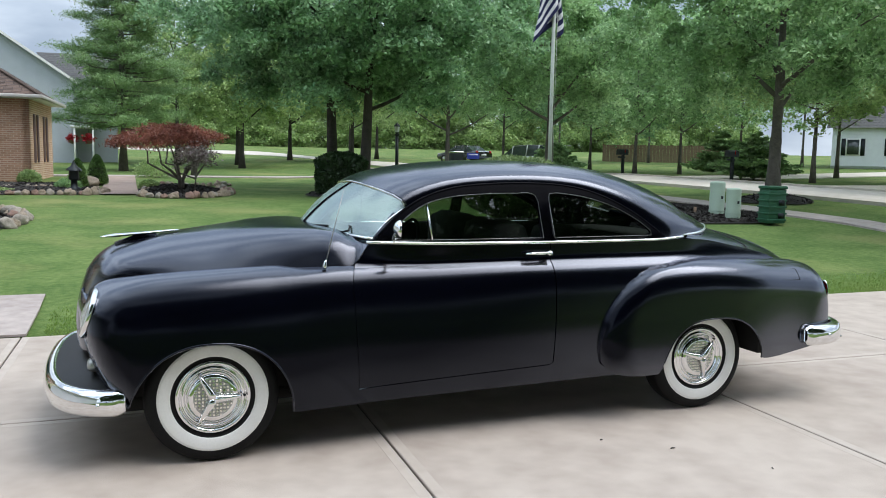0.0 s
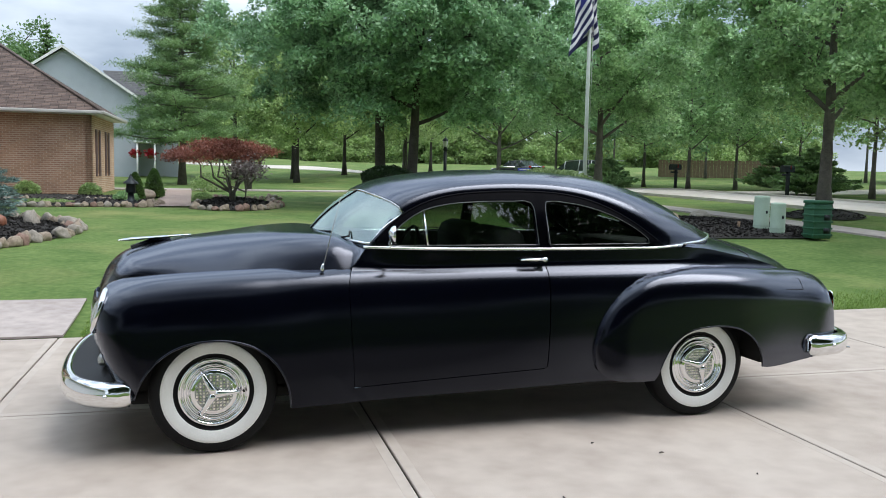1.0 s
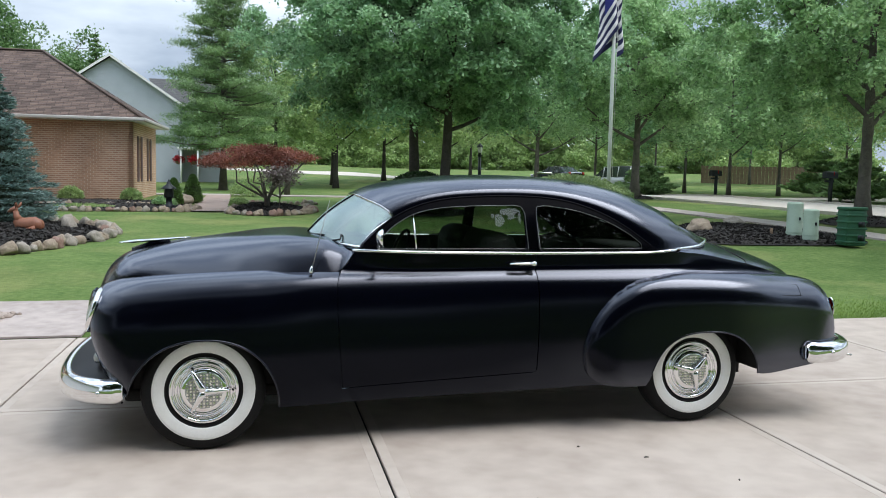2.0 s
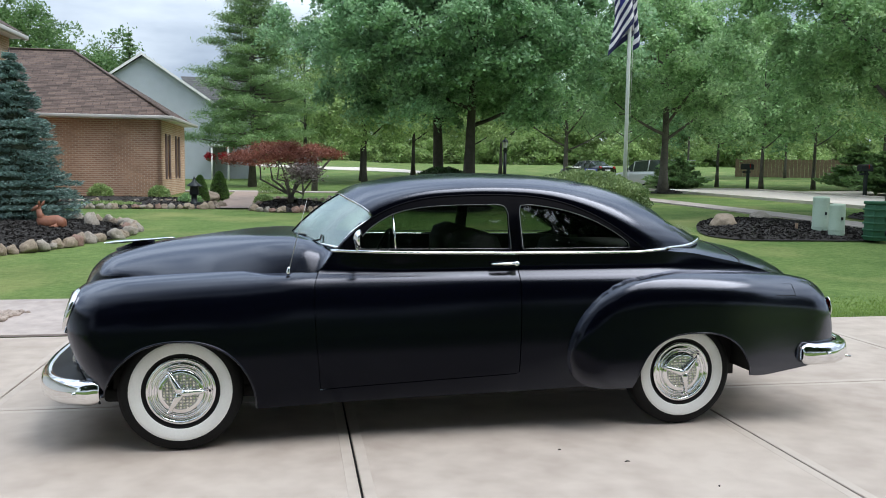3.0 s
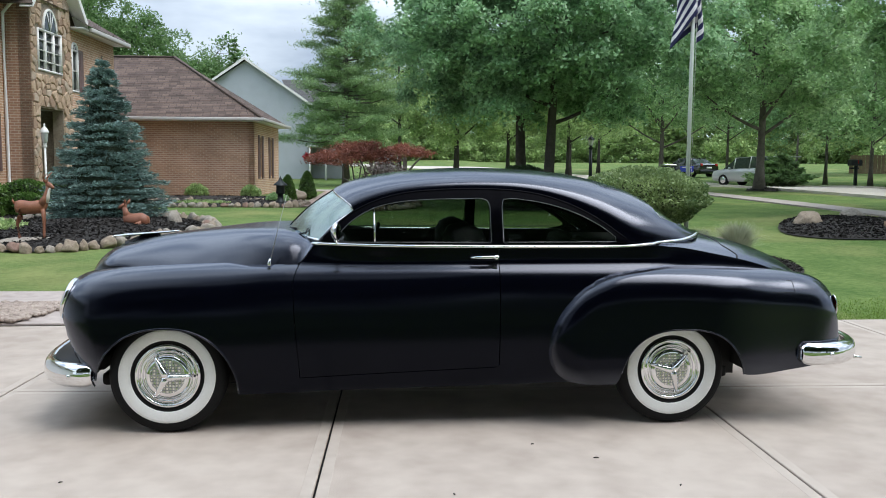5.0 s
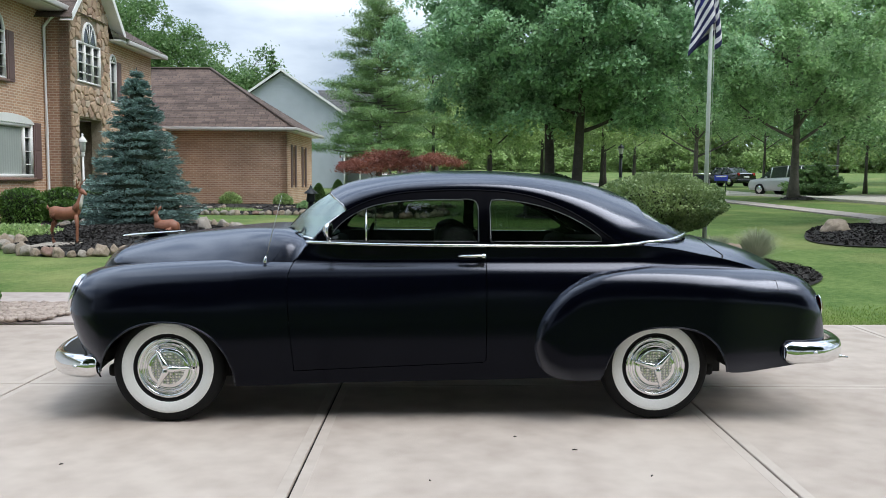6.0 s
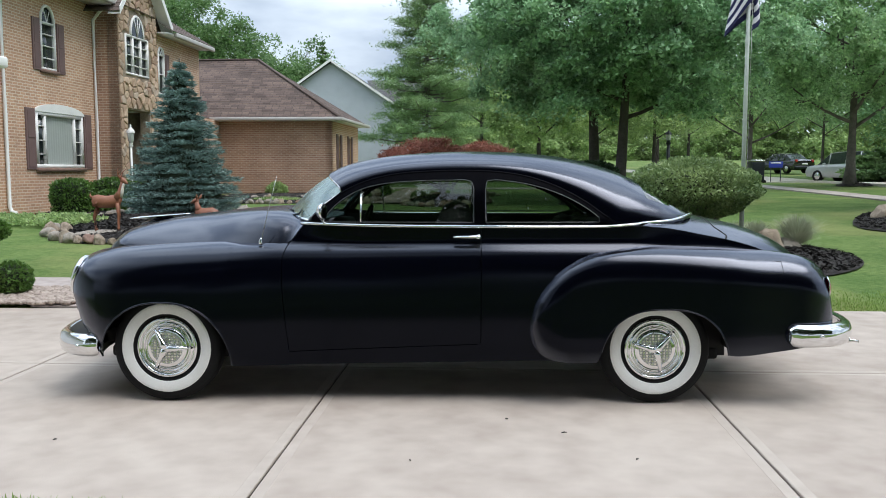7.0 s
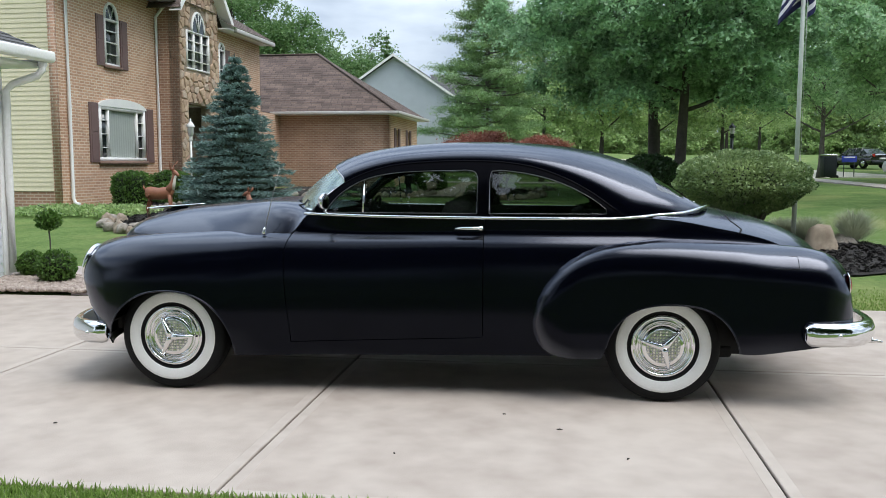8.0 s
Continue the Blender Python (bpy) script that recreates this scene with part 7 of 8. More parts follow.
# ---- grass ----
def blades(name, n, area, hgt, seed, label, keep=None):
    """Short upright blades over a patch of lawn."""
    rng = np.random.default_rng(seed)
    x, y = area[0] + (area[1] - area[0]) * rng.random(n), area[2] + (area[3] - area[2]) * rng.random(n)
    if keep is not None:
        k = keep(x, y)
        x, y = x[k], y[k]
    n = len(x)
    z = np.array([h_ground(a, b) for a, b in zip(x, y)]) - 0.012
    az, ln = rng.random(n) * 6.283, hgt * (0.5 + 0.9 * rng.random(n))
    lx, ly = np.cos(az), np.sin(az)
    w = 0.0035 + 0.003 * rng.random(n)
    b = np.column_stack([x, y, z])
    sd = np.column_stack([-ly, lx, np.zeros(n)]) * w[:, None]
    bend = rng.random(n) * 0.7
    top = b + np.column_stack([lx * ln * bend, ly * ln * bend, ln])
    mid = b + np.column_stack([lx * ln * bend * 0.35, ly * ln * bend * 0.35, ln * 0.6])
    tagged(quad_cloud(name, np.stack([b - sd, mid - sd * 0.8, top, b + sd], axis=1), BLADE), label, "grass", "", "stuff")


gd = np.random.default_rng(6)
blades("grass_blades", 90000, (-3.7, 9.0, -2.9, -1.525), 0.037, 1, "short green grass beside the drive", lambda x, y: (y < -1.555 - 0.03 * np.clip(x + 0.5, 0, 5)) & (gd.random(len(x)) < np.clip((y + 2.9) / 0.9, 0, 1)))


def lawn_area(x, y):
    return ~((x < -1.05) & (y < 5.9))


gr = np.random.default_rng(8)
blades("grass_blades", 70000, (-6, 11, 3.43, 4.6), 0.022, 2, "short green lawn grass behind the drive", lambda x, y: lawn_area(x, y) & (gr.random(len(x)) < np.clip((4.6 - y) / 1.0, 0, 1)) & ~(((x > -6.3) & (x < -1.7) & (y > 8.4)) | ((x > 3.7) & (x < 7.2) & (y > 5.4))))


# ---- litter on the drive ----
for x, y, ln, az in ((2.02, -0.33, 0.018, 20), (2.315, -0.57, 0.03, 5), (2.62, -0.98, 0.02, 60), (1.52, -1.02, 0.016, 110), (-0.35, -0.75, 0.02, 35), (4.3, -0.4, 0.022, 80)):
    tw = tube("twig", [(-ln / 2, 0, 0.004), (0, 0.003, 0.005), (ln / 2, -0.002, 0.004)], [0.0025, 0.004, 0.002], BARK, None, 5)
    tw.matrix_basis = pose(x, y, 0, 0, 0, az)
    tagged(tw, "tiny dark twig lying on the concrete", "twig", "bits of litter on the drive")


# ---- flag pole ----
fx_, fy_ = 5.90, 7.60
pole = empty("flag_pole", fx_, fy_, h_ground(fx_, fy_), 0, "pale aluminium flag pole on the lawn", "flag pole")
part("shaft", cyl(bmesh.new(), (0, 0, 0), (0, 0, 6.2), 0.034, 0.024, 14), POLE, pole)
lathe_z("base_collar", [(0.09, 0.0), (0.09, 0.02), (0.05, 0.06), (0.04, 0.10)], POLE, pole, 14)
lathe_z("finial", [(0.001, 6.32), (0.03, 6.30), (0.045, 6.26), (0.03, 6.22), (0.02, 6.19)], CHROME_DULL, pole, 12, "round finial")
tube("halyard", [(0.045, -0.02, 0.9), (0.05, -0.02, 3.0), (0.045, -0.02, 6.1)], 0.004, CLOTH_WHITE, pole, 5, label="thin halyard rope")
# hanging flag: folds of stripes
fl_root = empty("flag", fx_, fy_, h_ground(fx_, fy_), 0, "limp striped flag in navy and white hanging in folds", "flag")


FOLDS = ((0.0, 0.03, -0.045, 0.0), (0.10, -0.06, -0.075, -0.10), (0.24, -0.19, -0.05, -0.30), (0.38, -0.30, -0.02, -0.47), (0.46, -0.30, 0.03, -0.50), (0.56, -0.15, 0.055, -0.36), (0.70, 0.06, 0.05, -0.20), (0.80, 0.15, 0.01, -0.22), (0.88, 0.13, -0.04, -0.34), (1.0, 0.06, 0.02, -0.42))


def flag_point(u, v):
    """u along the fly, v down the hoist; the cloth falls to one side and doubles back."""
    x, y, dz = (curve1([(f[0], f[q]) for f in FOLDS], u) for q in (1, 2, 3))
    k = 0.75 + 0.25 * v
    return (x * k + 0.02 * math.sin(7 * v + 9 * u), y + 0.025 * math.sin(u * 21 + v * 4), 4.72 - 1.04 * v + dz * (0.9 + 0.15 * v))


for k in range(13):
    v0, v1 = k / 13, (k + 1) / 13
    vs = [flag_point(i / 40, lerp(v0, v1, j / 3)) for i in range(41) for j in range(4)]
    mesh_ob("stripe", vs, grid_faces(41, 4), NAVY if k % 2 == 0 else CLOTH_WHITE, fl_root, "navy stripe" if k % 2 == 0 else "white stripe", solid=0.003)
cv = [tuple(Vector(flag_point(i / 40, 7 / 13 * j / 8)) + Vector((0.0, -0.006, 0.0))) for i in range(11) for j in range(9)]
mesh_ob("canton", cv, grid_faces(11, 9), mat("blue_canton_cloth", (0.03, 0.035, 0.20), 0.9, var=0.1, scale=5), fl_root, "deep blue canton", solid=0.004)

# ---- utility boxes ----
for x, y, hgt, r in ((11.2, 10.1, 0.70, 0.155), (11.12, 9.5, 0.60, 0.145)):
    b = empty("utility_pedestal", x, y, h_ground(x, y) + 0.05, 0, "pale green plastic cable pedestal in mulch", "utility box", "utility boxes in the mulch bed")
    lathe_z("cover", [(r * 1.03, 0.0), (r * 1.03, 0.10), (r, 0.11), (r, hgt - 0.03), (r * 0.96, hgt), (r * 0.5, hgt + 0.012), (0.002, hgt + 0.014)], PED_GREEN, b, 24)
    lathe_z("seam_ring", [(r * 1.045, 0.09), (r * 1.055, 0.10), (r * 1.045, 0.115)], PED_GREEN, b, 24)
    part("latch", boxm(-0.02, 0.02, -r * 1.08, -r * 0.95, hgt * 0.5, hgt * 0.5 + 0.06, bevel=0.004), IRON, b, "small dark latch")
cr = empty("green_crate", 11.42, 8.75, h_ground(11.42, 8.75) + 0.03, -8, "dark green ribbed plastic utility cover", "utility box", "utility boxes in the mulch bed")
part("body", boxm(-0.19, 0.19, -0.17, 0.17, 0.0, 0.66, bevel=0.02), CRATE_GREEN, cr)
part("lid", boxm(-0.205, 0.205, -0.185, 0.185, 0.66, 0.72, bevel=0.018), CRATE_GREEN, cr)
for k in range(5):
    part("rib", boxm(-0.205, 0.205, -0.185, 0.185, 0.05 + k * 0.125, 0.085 + k * 0.125, bevel=0.006), CRATE_GREEN, cr)
for k in range(2):
    part("vent_slot", boxm(0.02, 0.14, -0.192, -0.18, 0.10 + k * 0.25, 0.2 + k * 0.25), IRON, cr, "dark vent slot")
bin_ = empty("spigot_post", 10.85, 10.35, h_ground(10.85, 10.35), 0, "small rusty pipe stub in mulch", "pipe")
part("pipe", cyl(bmesh.new(), (0, 0, 0), (0, 0, 0.22), 0.03, 0.03, 10), WOOD, bin_)


# ---- mailboxes, lamp post, sign ----
def mailbox(x, y, turn, label):
    m = empty("mailbox", x, y, h_ground(x, y), turn, label, "mailbox", "mailboxes along the street")
    part("post", boxm(-0.06, 0.06, -0.06, 0.06, 0.0, 1.02, bevel=0.008), IRON, m, "square dark post")
    part("arm", boxm(-0.30, 0.12, -0.05, 0.05, 0.86, 0.94, bevel=0.006), IRON, m)
    prof = [(-0.13, 0.0), (-0.13, 0.16), (-0.11, 0.23), (-0.06, 0.275), (0.0, 0.29), (0.06, 0.275), (0.11, 0.23), (0.13, 0.16), (0.13, 0.0)]
    vs = [(xx, a, 1.02 + b) for xx in (-0.34, 0.24) for a, b in prof]
    n = len(prof)
    mesh_ob("box", vs, grid_faces(2, n, wrap=True) + [tuple(range(n)), tuple(range(2 * n - 1, n - 1, -1))], IRON, m, "black domed letter box", smooth=False)
    part("flag_arm", boxm(0.0, 0.03, -0.15, -0.135, 1.12, 1.30), RED_LENS, m, "small red signal flag")


mailbox(23.7, 32.9, 5, "black mailbox on a dark post by the kerb")
mailbox(24.6, 25.7, 5, "black double mailbox on a dark post")
lp = empty("lamp_post", 8.9, 24.7, h_ground(8.9, 24.7), 0, "slim black yard lamp post with lantern head", "lamp post")
part("shaft", cyl(bmesh.new(), (0, 0, 0), (0, 0, 1.78), 0.07, 0.055, 14), IRON, lp)
lathe_z("collar", [(0.055, 1.70), (0.10, 1.74), (0.05, 1.80), (0.07, 1.84)], IRON, lp, 12)
lathe_z("glass", [(0.07, 1.84), (0.105, 2.04)], LENS, lp, 6, "clear lantern glass")
lathe_z("cap", [(0.12, 2.04), (0.10, 2.10), (0.03, 2.16), (0.002, 2.22)], IRON, lp, 6)
sg = empty("yard_sign", 16.8, 37.6, h_ground(16.8, 37.6), -20, "blue yard sign beside a grey bin", "sign")
part("board", boxm(0.2, 0.85, -0.02, 0.02, 0.80, 1.10, bevel=0.004), BLUE, sg, "blue sign board")
part("bar", boxm(0.28, 0.77, -0.026, -0.021, 1.0, 1.06), CLOTH_WHITE, sg, "white bar")
for xx in (0.3, 0.75):
    part("stake", boxm(xx - 0.02, xx + 0.02, -0.018, 0.018, 0.0, 0.85), IRON, sg)
wb_ = empty("wheelie_bin", 16.5, 37.9, h_ground(16.5, 37.9), 0, "tall dark grey wheeled refuse bin", "bin")
part("body", boxm(-0.30, 0.30, -0.35, 0.35, 0.08, 1.10, bevel=0.05), IRON, wb_)
part("lid", boxm(-0.32, 0.32, -0.37, 0.37, 1.10, 1.20, bevel=0.04), CHROME_DULL, wb_, "pale grey lid")
for yy in (-0.28, 0.28):
    part("wheel", cyl(bmesh.new(), (0.3, yy - 0.03, 0.1), (0.3, yy + 0.03, 0.1), 0.1, 0.1, 12), RUBBER, wb_)


# ---- parked cars ----
def parked_car(name, x, y, turn, prof, cabin, width, paint, label):
    """A modern car lofted from a side profile: body, glass house, wheels, lamps."""
    c = empty(name, x, y, h_ground(x, y) + 0.02, turn, label, "car")
    hw = width / 2
    vs = []
    for xx, zb, zt in prof:
        for yy, zz in ((-hw * 0.93, zb), (-hw, lerp(zb, zt, 0.35)), (-hw * 0.99, lerp(zb, zt, 0.7)), (-hw * 0.90, zt), (0, zt + 0.03), (hw * 0.90, zt), (hw * 0.99, lerp(zb, zt, 0.7)), (hw, lerp(zb, zt, 0.35)), (hw * 0.93, zb)):
            vs.append((xx, yy, zz))
    n = len(prof)
    mesh_ob("body", vs, grid_faces(n, 9, wrap=True) + [tuple(range(9)), tuple((n - 1) * 9 + j for j in range(8, -1, -1))], paint, c, "painted body")
    vs = []
    for xx, zb, zt, k in cabin:
        for yy, zz in ((-hw * 0.92, zb), (-hw * 0.92 * k, zt), (hw * 0.92 * k, zt), (hw * 0.92, zb)):
            vs.append((xx, yy, zz))
    m = len(cabin)
    mesh_ob("glasshouse", vs, grid_faces(m, 4) + [tuple(range(4)), tuple((m - 1) * 4 + j for j in range(3, -1, -1))], PANE, c, "dark tinted windows", smooth=False)
    rv_ = []
    for xx, zb, zt, k in cabin[1:-1]:
        for yy in (-hw * 0.93 * k, -hw * 0.5, 0.0, hw * 0.5, hw * 0.93 * k):
            rv_.append((xx, yy, zt + 0.012 + 0.03 * (1 - (yy / hw) ** 2)))
    mesh_ob("roof", rv_, grid_faces(m - 2, 5), paint, c, "painted roof", solid=0.03)
    for s in (-1, 1):
        for q in range(1, m - 1):
            xx, zb, zt, k = cabin[q]
            mesh_ob("pillar", *tube_data([(xx, s * hw * 0.925, zb), (xx, s * hw * 0.925 * k, zt + 0.02)], 0.035, 5), paint, c)
        if name == "parked_suv":
            mesh_ob("roof_rail", *tube_data([(cabin[1][0] + 0.1, s * hw * 0.72, cabin[1][2] + 0.09), (cabin[-2][0] - 0.1, s * hw * 0.72, cabin[-2][2] + 0.09)], 0.02, 6), IRON, c, "black roof rail")
    x0, x1 = prof[0][0], prof[-1][0]
    for wx in (x0 + 0.85, x1 - 0.85):
        for s in (-1, 1):
            w = part("wheel", cyl(bmesh.new(), (wx, s * (hw - 0.2), 0.33), (wx, s * (hw + 0.012), 0.33), 0.33, 0.33, 24), RUBBER, c, "black tyre")
            part("rim", cyl(bmesh.new(), (wx, s * (hw - 0.02), 0.33), (wx, s * (hw + 0.02), 0.33), 0.22, 0.20, 16), CHROME_DULL, w, "alloy rim")
    for s in (-1, 1):
        part("tail_lamp", boxm(x1 - 0.10, x1 + 0.012, s * hw * 0.80 - 0.10, s * hw * 0.80 + 0.10, 0.80, 1.0, bevel=0.02), RED_LENS, c, "red tail lamp")
        part("headlamp", boxm(x0 - 0.012, x0 + 0.14, s * hw * 0.75 - 0.16, s * hw * 0.75 + 0.16, 0.62, 0.78, bevel=0.03), LENS, c, "clear headlamp")
        part("door_mirror", boxm(cabin[0][0] + 0.5, cabin[0][0] + 0.62, s * (hw + 0.06) - 0.07, s * (hw + 0.06) + 0.07, 0.95, 1.08, bevel=0.03), paint, c)
    if name == "parked_suv":
        part("tailgate", boxm(x1 - 0.22, x1 + 0.62, -hw * 0.72, hw * 0.72, 1.66, 1.72, bevel=0.02), paint, c, "raised open tailgate")
    part("number_plate", boxm(x1 + 0.004, x1 + 0.016, -0.26, 0.26, 0.62, 0.74), CLOTH_WHITE, c, "pale plate with plain bar")
    part("rear_bumper", boxm(x1 - 0.12, x1 + 0.05, -hw * 0.95, hw * 0.95, 0.32, 0.52, bevel=0.05), IRON, c, "dark rear bumper")


SUV_P = [(-2.2, 0.40, 0.72), (-2.15, 0.30, 0.86), (-1.4, 0.25, 0.98), (-1.0, 0.25, 1.02), (0.0, 0.25, 1.05), (1.6, 0.25, 1.08), (2.1, 0.28, 1.08), (2.22, 0.36, 1.0)]
SUV_C = [(-1.40, 0.98, 1.0, 0.9), (-0.62, 1.0, 1.60, 0.82), (0.5, 1.04, 1.68, 0.82), (1.4, 1.06, 1.67, 0.82), (1.95, 1.06, 1.60, 0.82), (2.16, 1.06, 1.08, 0.92)]
SED_P = [(-2.3, 0.40, 0.62), (-2.2, 0.28, 0.74), (-1.2, 0.22, 0.90), (0.0, 0.22, 0.93), (1.4, 0.22, 0.96), (2.1, 0.25, 0.98), (2.3, 0.36, 0.90)]
SED_C = [(-1.1, 0.88, 0.90, 0.9), (-0.3, 0.91, 1.38, 0.78), (0.5, 0.92, 1.42, 0.78), (1.1, 0.93, 1.38, 0.78), (1.75, 0.95, 0.98, 0.9)]
parked_car("parked_suv", 23.6, 43.5, -64, SUV_P, SUV_C, 1.82, SILVER, "silver estate wagon parked along the street")
parked_car("parked_sedan", 25.6, 58.8, -70, SED_P, SED_C, 1.80, SEDAN, "dark sedan parked along the street")


# ---- garden deer ----
def deer_mesh(rings):
    vs, n = [], 12
    for c, rx_, rz_, ax in rings:
        for j in range(n):
            w = 2 * math.pi * j / n
            u, v = rx_ * math.cos(w), rz_ * math.sin(w)
            vs.append((c[0] + v * ax[0], c[1] + u, c[2] + v * ax[1]))
    return vs, grid_faces(len(rings), n, wrap=True) + [tuple(range(n - 1, -1, -1)), tuple((len(rings) - 1) * n + j for j in range(n))]


def add_tube(vs, fs, path, rad, n=8):
    v, f = tube_data(path, rad, n)
    b = len(vs)
    return vs + v, fs + [tuple(b + i for i in q) for q in f]


def statue(name, x, y, z, turn, standing, label):
    """A painted garden deer, one plain mesh."""
    up, fw = (0.0, 1.0), (1.0, 0.0)
    if standing:
        body = [((-0.42, 0, 0.62), 0.03, 0.03, up), ((-0.40, 0, 0.62), 0.085, 0.11, up), ((-0.28, 0, 0.62), 0.115, 0.14, up), ((-0.05, 0, 0.60), 0.115, 0.13, up), ((0.15, 0, 0.62), 0.11, 0.135, up), ((0.28, 0, 0.66), 0.085, 0.13, up), ((0.34, 0, 0.70), 0.03, 0.06, up)]
        vs, fs = deer_mesh(body)
        vs, fs = add_tube(vs, fs, [(0.20, 0, 0.66), (0.30, 0, 0.80), (0.345, 0, 0.95), (0.36, 0, 1.03)], [0.115, 0.08, 0.058, 0.05], 10)
        vs, fs = add_tube(vs, fs, [(0.30, 0.015, 1.06), (0.35, 0, 1.065), (0.42, -0.035, 1.04), (0.475, -0.065, 1.005), (0.50, -0.08, 0.99)], [0.035, 0.062, 0.052, 0.034, 0.02], 10)
        for s in (-1, 1):
            vs, fs = add_tube(vs, fs, [(0.32, s * 0.04, 1.09), (0.29, s * 0.10, 1.14), (0.27, s * 0.14, 1.17)], [0.014, 0.026, 0.006], 6)
            vs, fs = add_tube(vs, fs, [(0.34, s * 0.025, 1.10), (0.29 + 0.03 * s, s * 0.09, 1.20), (0.36 + 0.08 * s, s * 0.13, 1.31)], [0.019, 0.016, 0.008], 6)
            vs, fs = add_tube(vs, fs, [(0.30 + 0.03 * s, s * 0.085, 1.19), (0.37 + 0.03 * s, s * 0.08, 1.27)], [0.015, 0.007], 6)
            vs, fs = add_tube(vs, fs, [(0.22, s * 0.06, 0.58), (0.24, s * 0.065, 0.32), (0.225, s * 0.065, 0.05), (0.24, s * 0.065, 0.0)], [0.055, 0.03, 0.019, 0.026])
            vs, fs = add_tube(vs, fs, [(-0.32, s * 0.06, 0.60), (-0.30, s * 0.065, 0.42), (-0.37, s * 0.065, 0.28), (-0.34, s * 0.065, 0.04), (-0.32, s * 0.065, 0.0)], [0.085, 0.055, 0.028, 0.019, 0.026])
        vs, fs = add_tube(vs, fs, [(-0.41, 0, 0.68), (-0.46, 0, 0.74), (-0.45, 0, 0.80)], [0.03, 0.03, 0.008])
        pale = len(fs)
        vs, fs = add_tube(vs, fs, [(0.32, -0.03, 0.70), (0.355, -0.045, 0.83), (0.385, -0.04, 0.95), (0.42, -0.05, 1.005)], [0.045, 0.045, 0.035, 0.02], 8)
    else:
        pale = None
        body = [((-0.30, 0, 0.14), 0.03, 0.03, up), ((-0.28, 0, 0.14), 0.10, 0.11, up), ((-0.15, 0, 0.16), 0.13, 0.15, up), ((0.05, 0, 0.15), 0.12, 0.14, up), ((0.20, 0, 0.17), 0.09, 0.13, up), ((0.27, 0, 0.2), 0.03, 0.05, up)]
        vs, fs = deer_mesh(body)
        vs, fs = add_tube(vs, fs, [(0.15, 0, 0.20), (0.22, 0, 0.32), (0.24, 0, 0.42)], [0.09, 0.06, 0.045], 10)
        vs, fs = add_tube(vs, fs, [(0.20, 0, 0.44), (0.25, 0, 0.445), (0.32, 0, 0.42), (0.38, 0, 0.39)], [0.03, 0.055, 0.042, 0.018], 10)
        for s in (-1, 1):
            vs, fs = add_tube(vs, fs, [(0.21, s * 0.035, 0.47), (0.18, s * 0.08, 0.53), (0.17, s * 0.10, 0.58)], [0.014, 0.028, 0.005], 6)
            vs, fs = add_tube(vs, fs, [(0.15, s * 0.08, 0.08), (0.32, s * 0.09, 0.03), (0.22, s * 0.10, 0.02)], [0.04, 0.024, 0.018])
            vs, fs = add_tube(vs, fs, [(-0.2, s * 0.11, 0.10), (-0.02, s * 0.15, 0.05), (-0.14, s * 0.16, 0.03)], [0.06, 0.035, 0.02])
    o = mesh_ob(name, vs, fs, DEER_MAT)
    if pale is not None:
        o.data.materials.append(DEER_PALE)
        for f in o.data.polygons[pale:]:
            f.material_index = 1
    o.matrix_basis = pose(x, y, z, 0, 0, turn) @ Matrix.Diagonal((0.66 if standing else 0.92, 0.80 if standing else 0.92, 0.82 if standing else 0.95, 1))
    return tagged(o, label, "garden statue")


DEER_MAT = mat("painted_deer", (0.29, 0.115, 0.062), 0.5, second=(0.20, 0.075, 0.042), scale=4, bump=0.1)
DEER_PALE = mat("painted_deer_throat", (0.66, 0.60, 0.54), 0.5, var=0.1, scale=9)
statue("deer_statue", -4.39, 9.50, h_ground(-4.47, 9.5) + 0.12, 12, True, "brown painted standing deer statue on a stone slab")
statue("fawn_statue", -3.38, 11.75, h_ground(-3.38, 11.75) + 0.07, 165, False, "brown painted lying fawn statue on mulch")
part_slab = new("stone_slab", ROCKS[1])
part_slab.matrix_basis = pose(-4.47, 9.50, h_ground(-4.47, 9.5) + 0.07, 0, 0, 12) @ Matrix.Diagonal((0.44, 0.24, 0.06, 1))
tagged(part_slab, "flat grey green stone slab under the deer", "stone")

# pagoda lantern beside the wing bed
pg = empty("garden_lantern", -1.55, 20.45, h_ground(-1.55, 20.45) + 0.06, 0, "dark iron pagoda garden lantern among stones", "lantern")
lathe_z("foot", [(0.17, 0.0), (0.17, 0.05), (0.09, 0.09), (0.08, 0.25), (0.14, 0.29)], IRON, pg, 8)
lathe_z("cage", [(0.13, 0.29), (0.135, 0.33), (0.12, 0.50), (0.13, 0.52)], IRON, pg, 8)
lathe_z("roof", [(0.21, 0.52), (0.19, 0.56), (0.08, 0.64), (0.05, 0.70), (0.02, 0.76), (0.002, 0.80)], IRON, pg, 8)
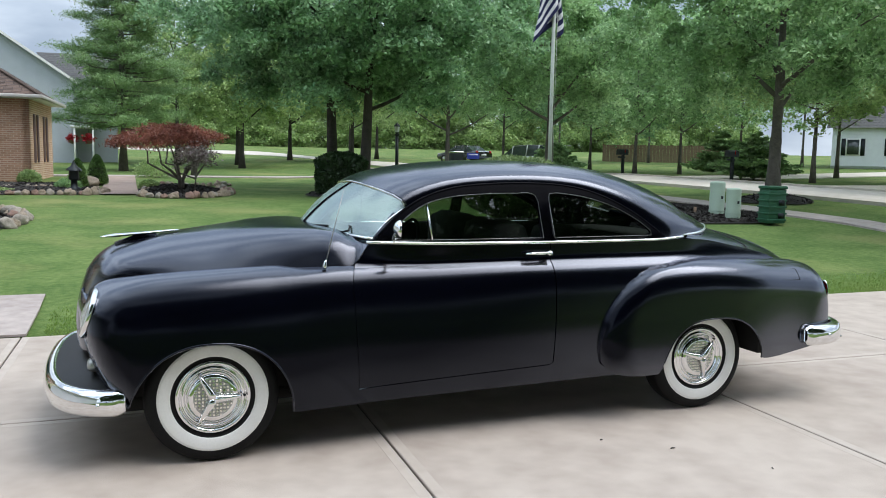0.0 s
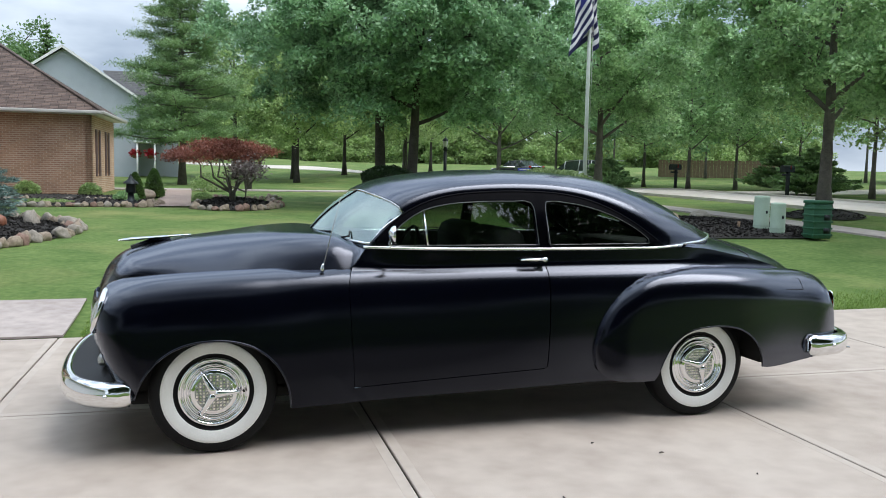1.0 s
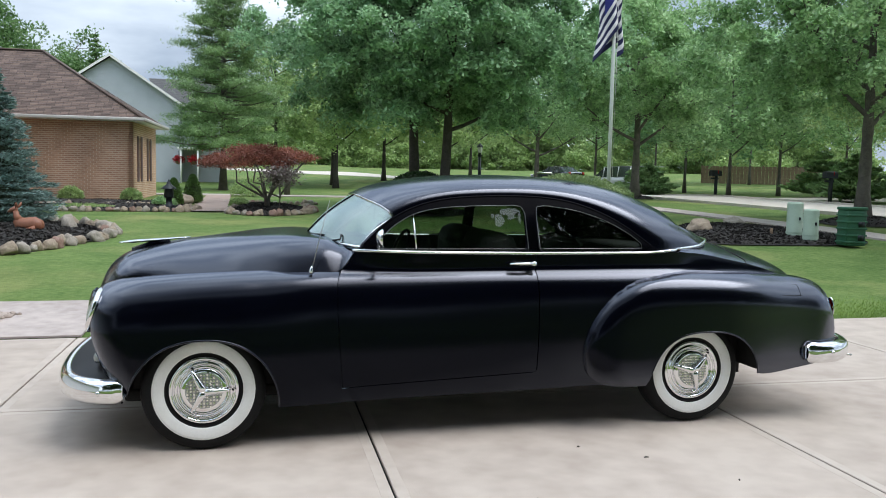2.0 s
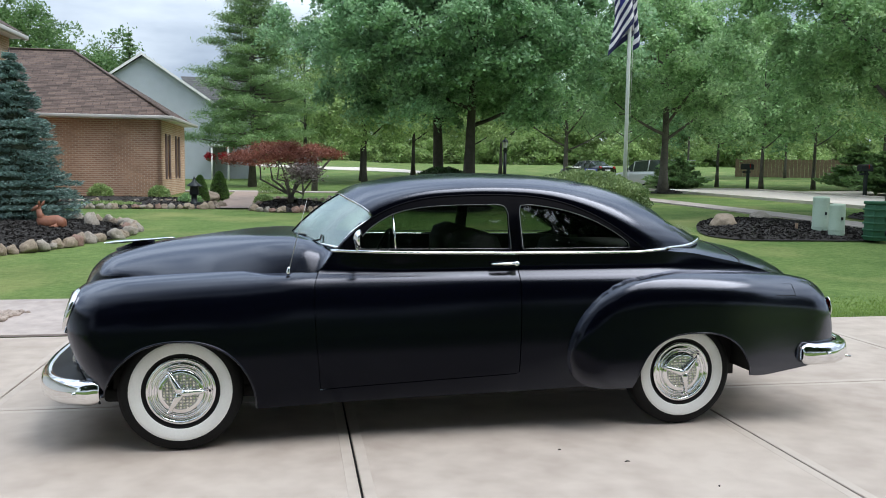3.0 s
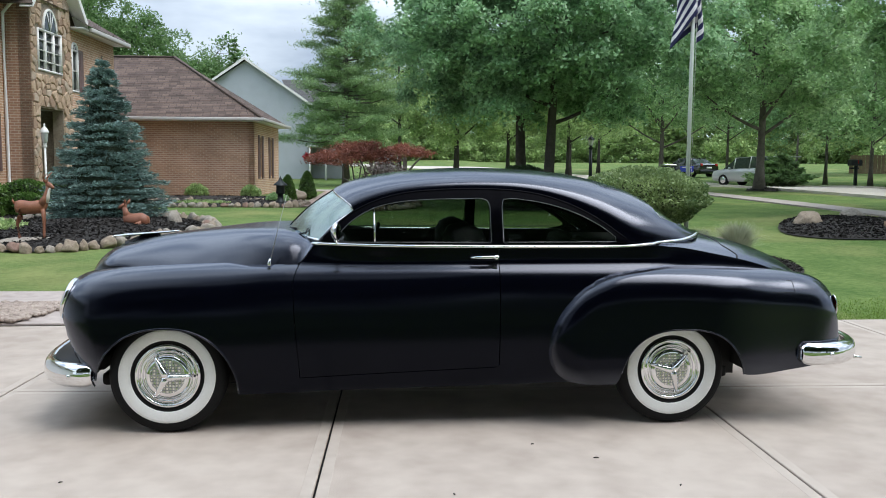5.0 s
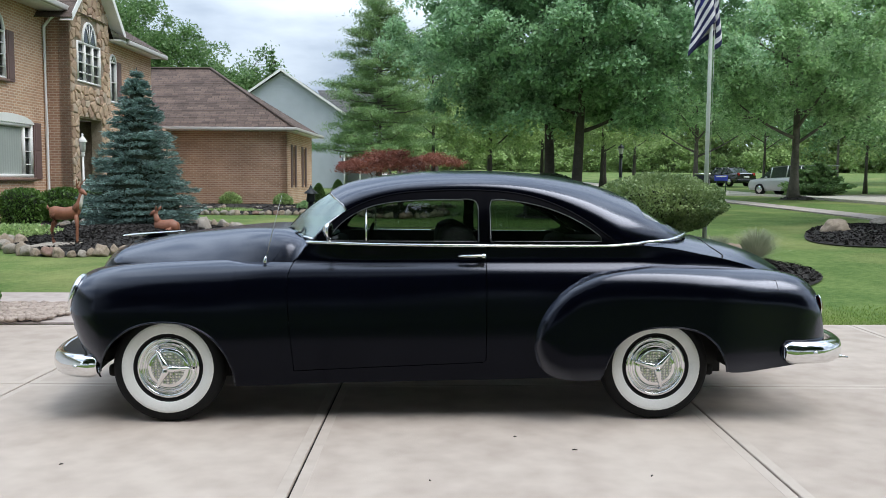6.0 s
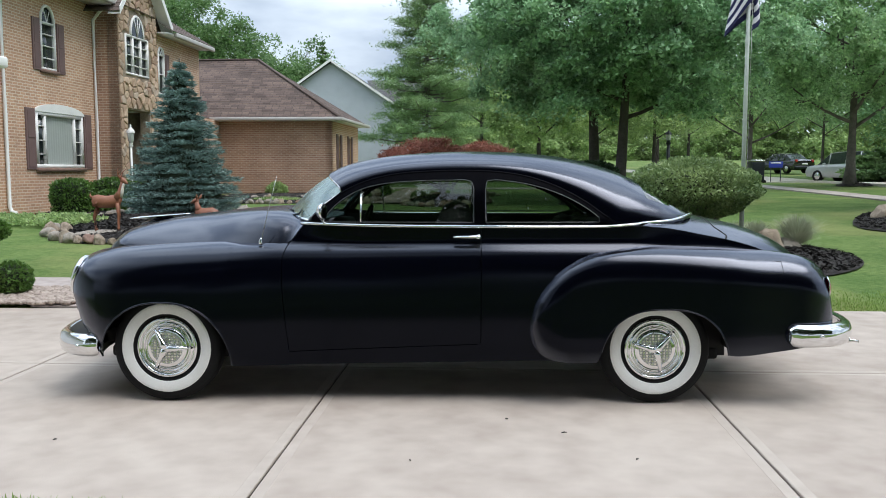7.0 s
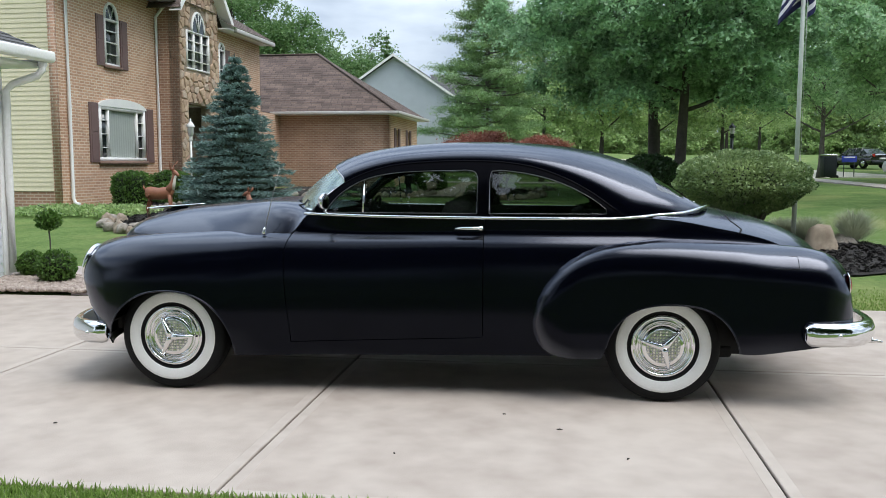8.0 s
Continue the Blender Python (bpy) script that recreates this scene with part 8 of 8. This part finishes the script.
# hanging flower baskets at the blue house
for x, y, zz in ((-2.9, 49.6, 2.35), (-2.0, 49.5, 2.35)):
    fb_ = empty("flower_basket", x, y, zz, 0, "hanging basket of red flowers on the porch", "flower basket")
    rng = np.random.default_rng(int(abs(x) * 10))
    quad_cloud("blossom", leaves(rng, rng.normal(size=(400, 3)) * np.array([0.14, 0.14, 0.10]), 0.13, 0.8, 0.0), FLOWER, fb_)
    lathe_z("basket", [(0.002, -0.34), (0.14, -0.30), (0.22, -0.12)], WOOD, fb_, 12)
    tube("hanger", [(0, 0, 0.0), (0, 0, 0.5)], 0.012, IRON, fb_, 5)


# ---- houses across the street ----
def far_house(x, y, turn, w, d, hgt, ridge, mat_wall, label):
    o = empty("house", x, y, h_ground(x, y) - 0.1, turn, label, "house")
    siding("wall", 0, -d / 2, -w / 2, w / 2, 0.2, hgt, 0.22, mat_wall, o, -1)
    part("core", boxm(-w / 2, w / 2, -d / 2 + 0.01, d / 2, 0.0, hgt), mat_wall, o)
    for s in (-1, 1):
        shingle_plane("roof", (-w / 2 - 0.4, s * (d / 2 + 0.4), hgt - 0.1), (w / 2 + 0.4, s * (d / 2 + 0.4), hgt - 0.1), (w / 2 + 0.4, 0, ridge), (-w / 2 - 0.4, 0, ridge), 14, SHINGLE_G, o, "grey shingled roof")
    for k in range(int(w // 3)):
        u = -w / 2 + 1.5 + 3 * k
        wd = part("window", boxm(u - 0.5, u + 0.5, -d / 2 - 0.05, -d / 2 + 0.02, 1.0, 2.3), WHITE, o, "white framed window")
        part("pane", boxm(u - 0.42, u + 0.42, -d / 2 - 0.06, -d / 2 - 0.051, 1.08, 2.22), PANE, wd)
        for s in (-1, 1):
            part("shutter", boxm(u + s * 0.68 - 0.15, u + s * 0.68 + 0.15, -d / 2 - 0.05, -d / 2 - 0.02, 1.0, 2.3), IRON, o, "black shutter")


far_house(60.0, 43.0, -52, 16, 9, 3.2, 6.0, SIDING_W, "white single-storey house across the street")
fence = empty("fence", 47.0, 60.0, h_ground(47, 60), -38, "weathered brown board fence among far trees", "fence")
for k in range(44):
    part("board", boxm(-6.6 + 0.3 * k, -6.32 + 0.3 * k, -0.015, 0.015, -0.3, 1.55 + 0.03 * math.sin(k * 2.3)), WOOD, fence, smooth=False)
for k in range(6):
    part("post", boxm(-6.66 + 2.62 * k, -6.56 + 2.62 * k, 0.016, 0.11, -0.3, 1.65), WOOD, fence, smooth=False)
for z in (0.4, 1.2):
    part("rail", boxm(-6.55, 6.5, 0.016, 0.06, z, z + 0.09), WOOD, fence, smooth=False)
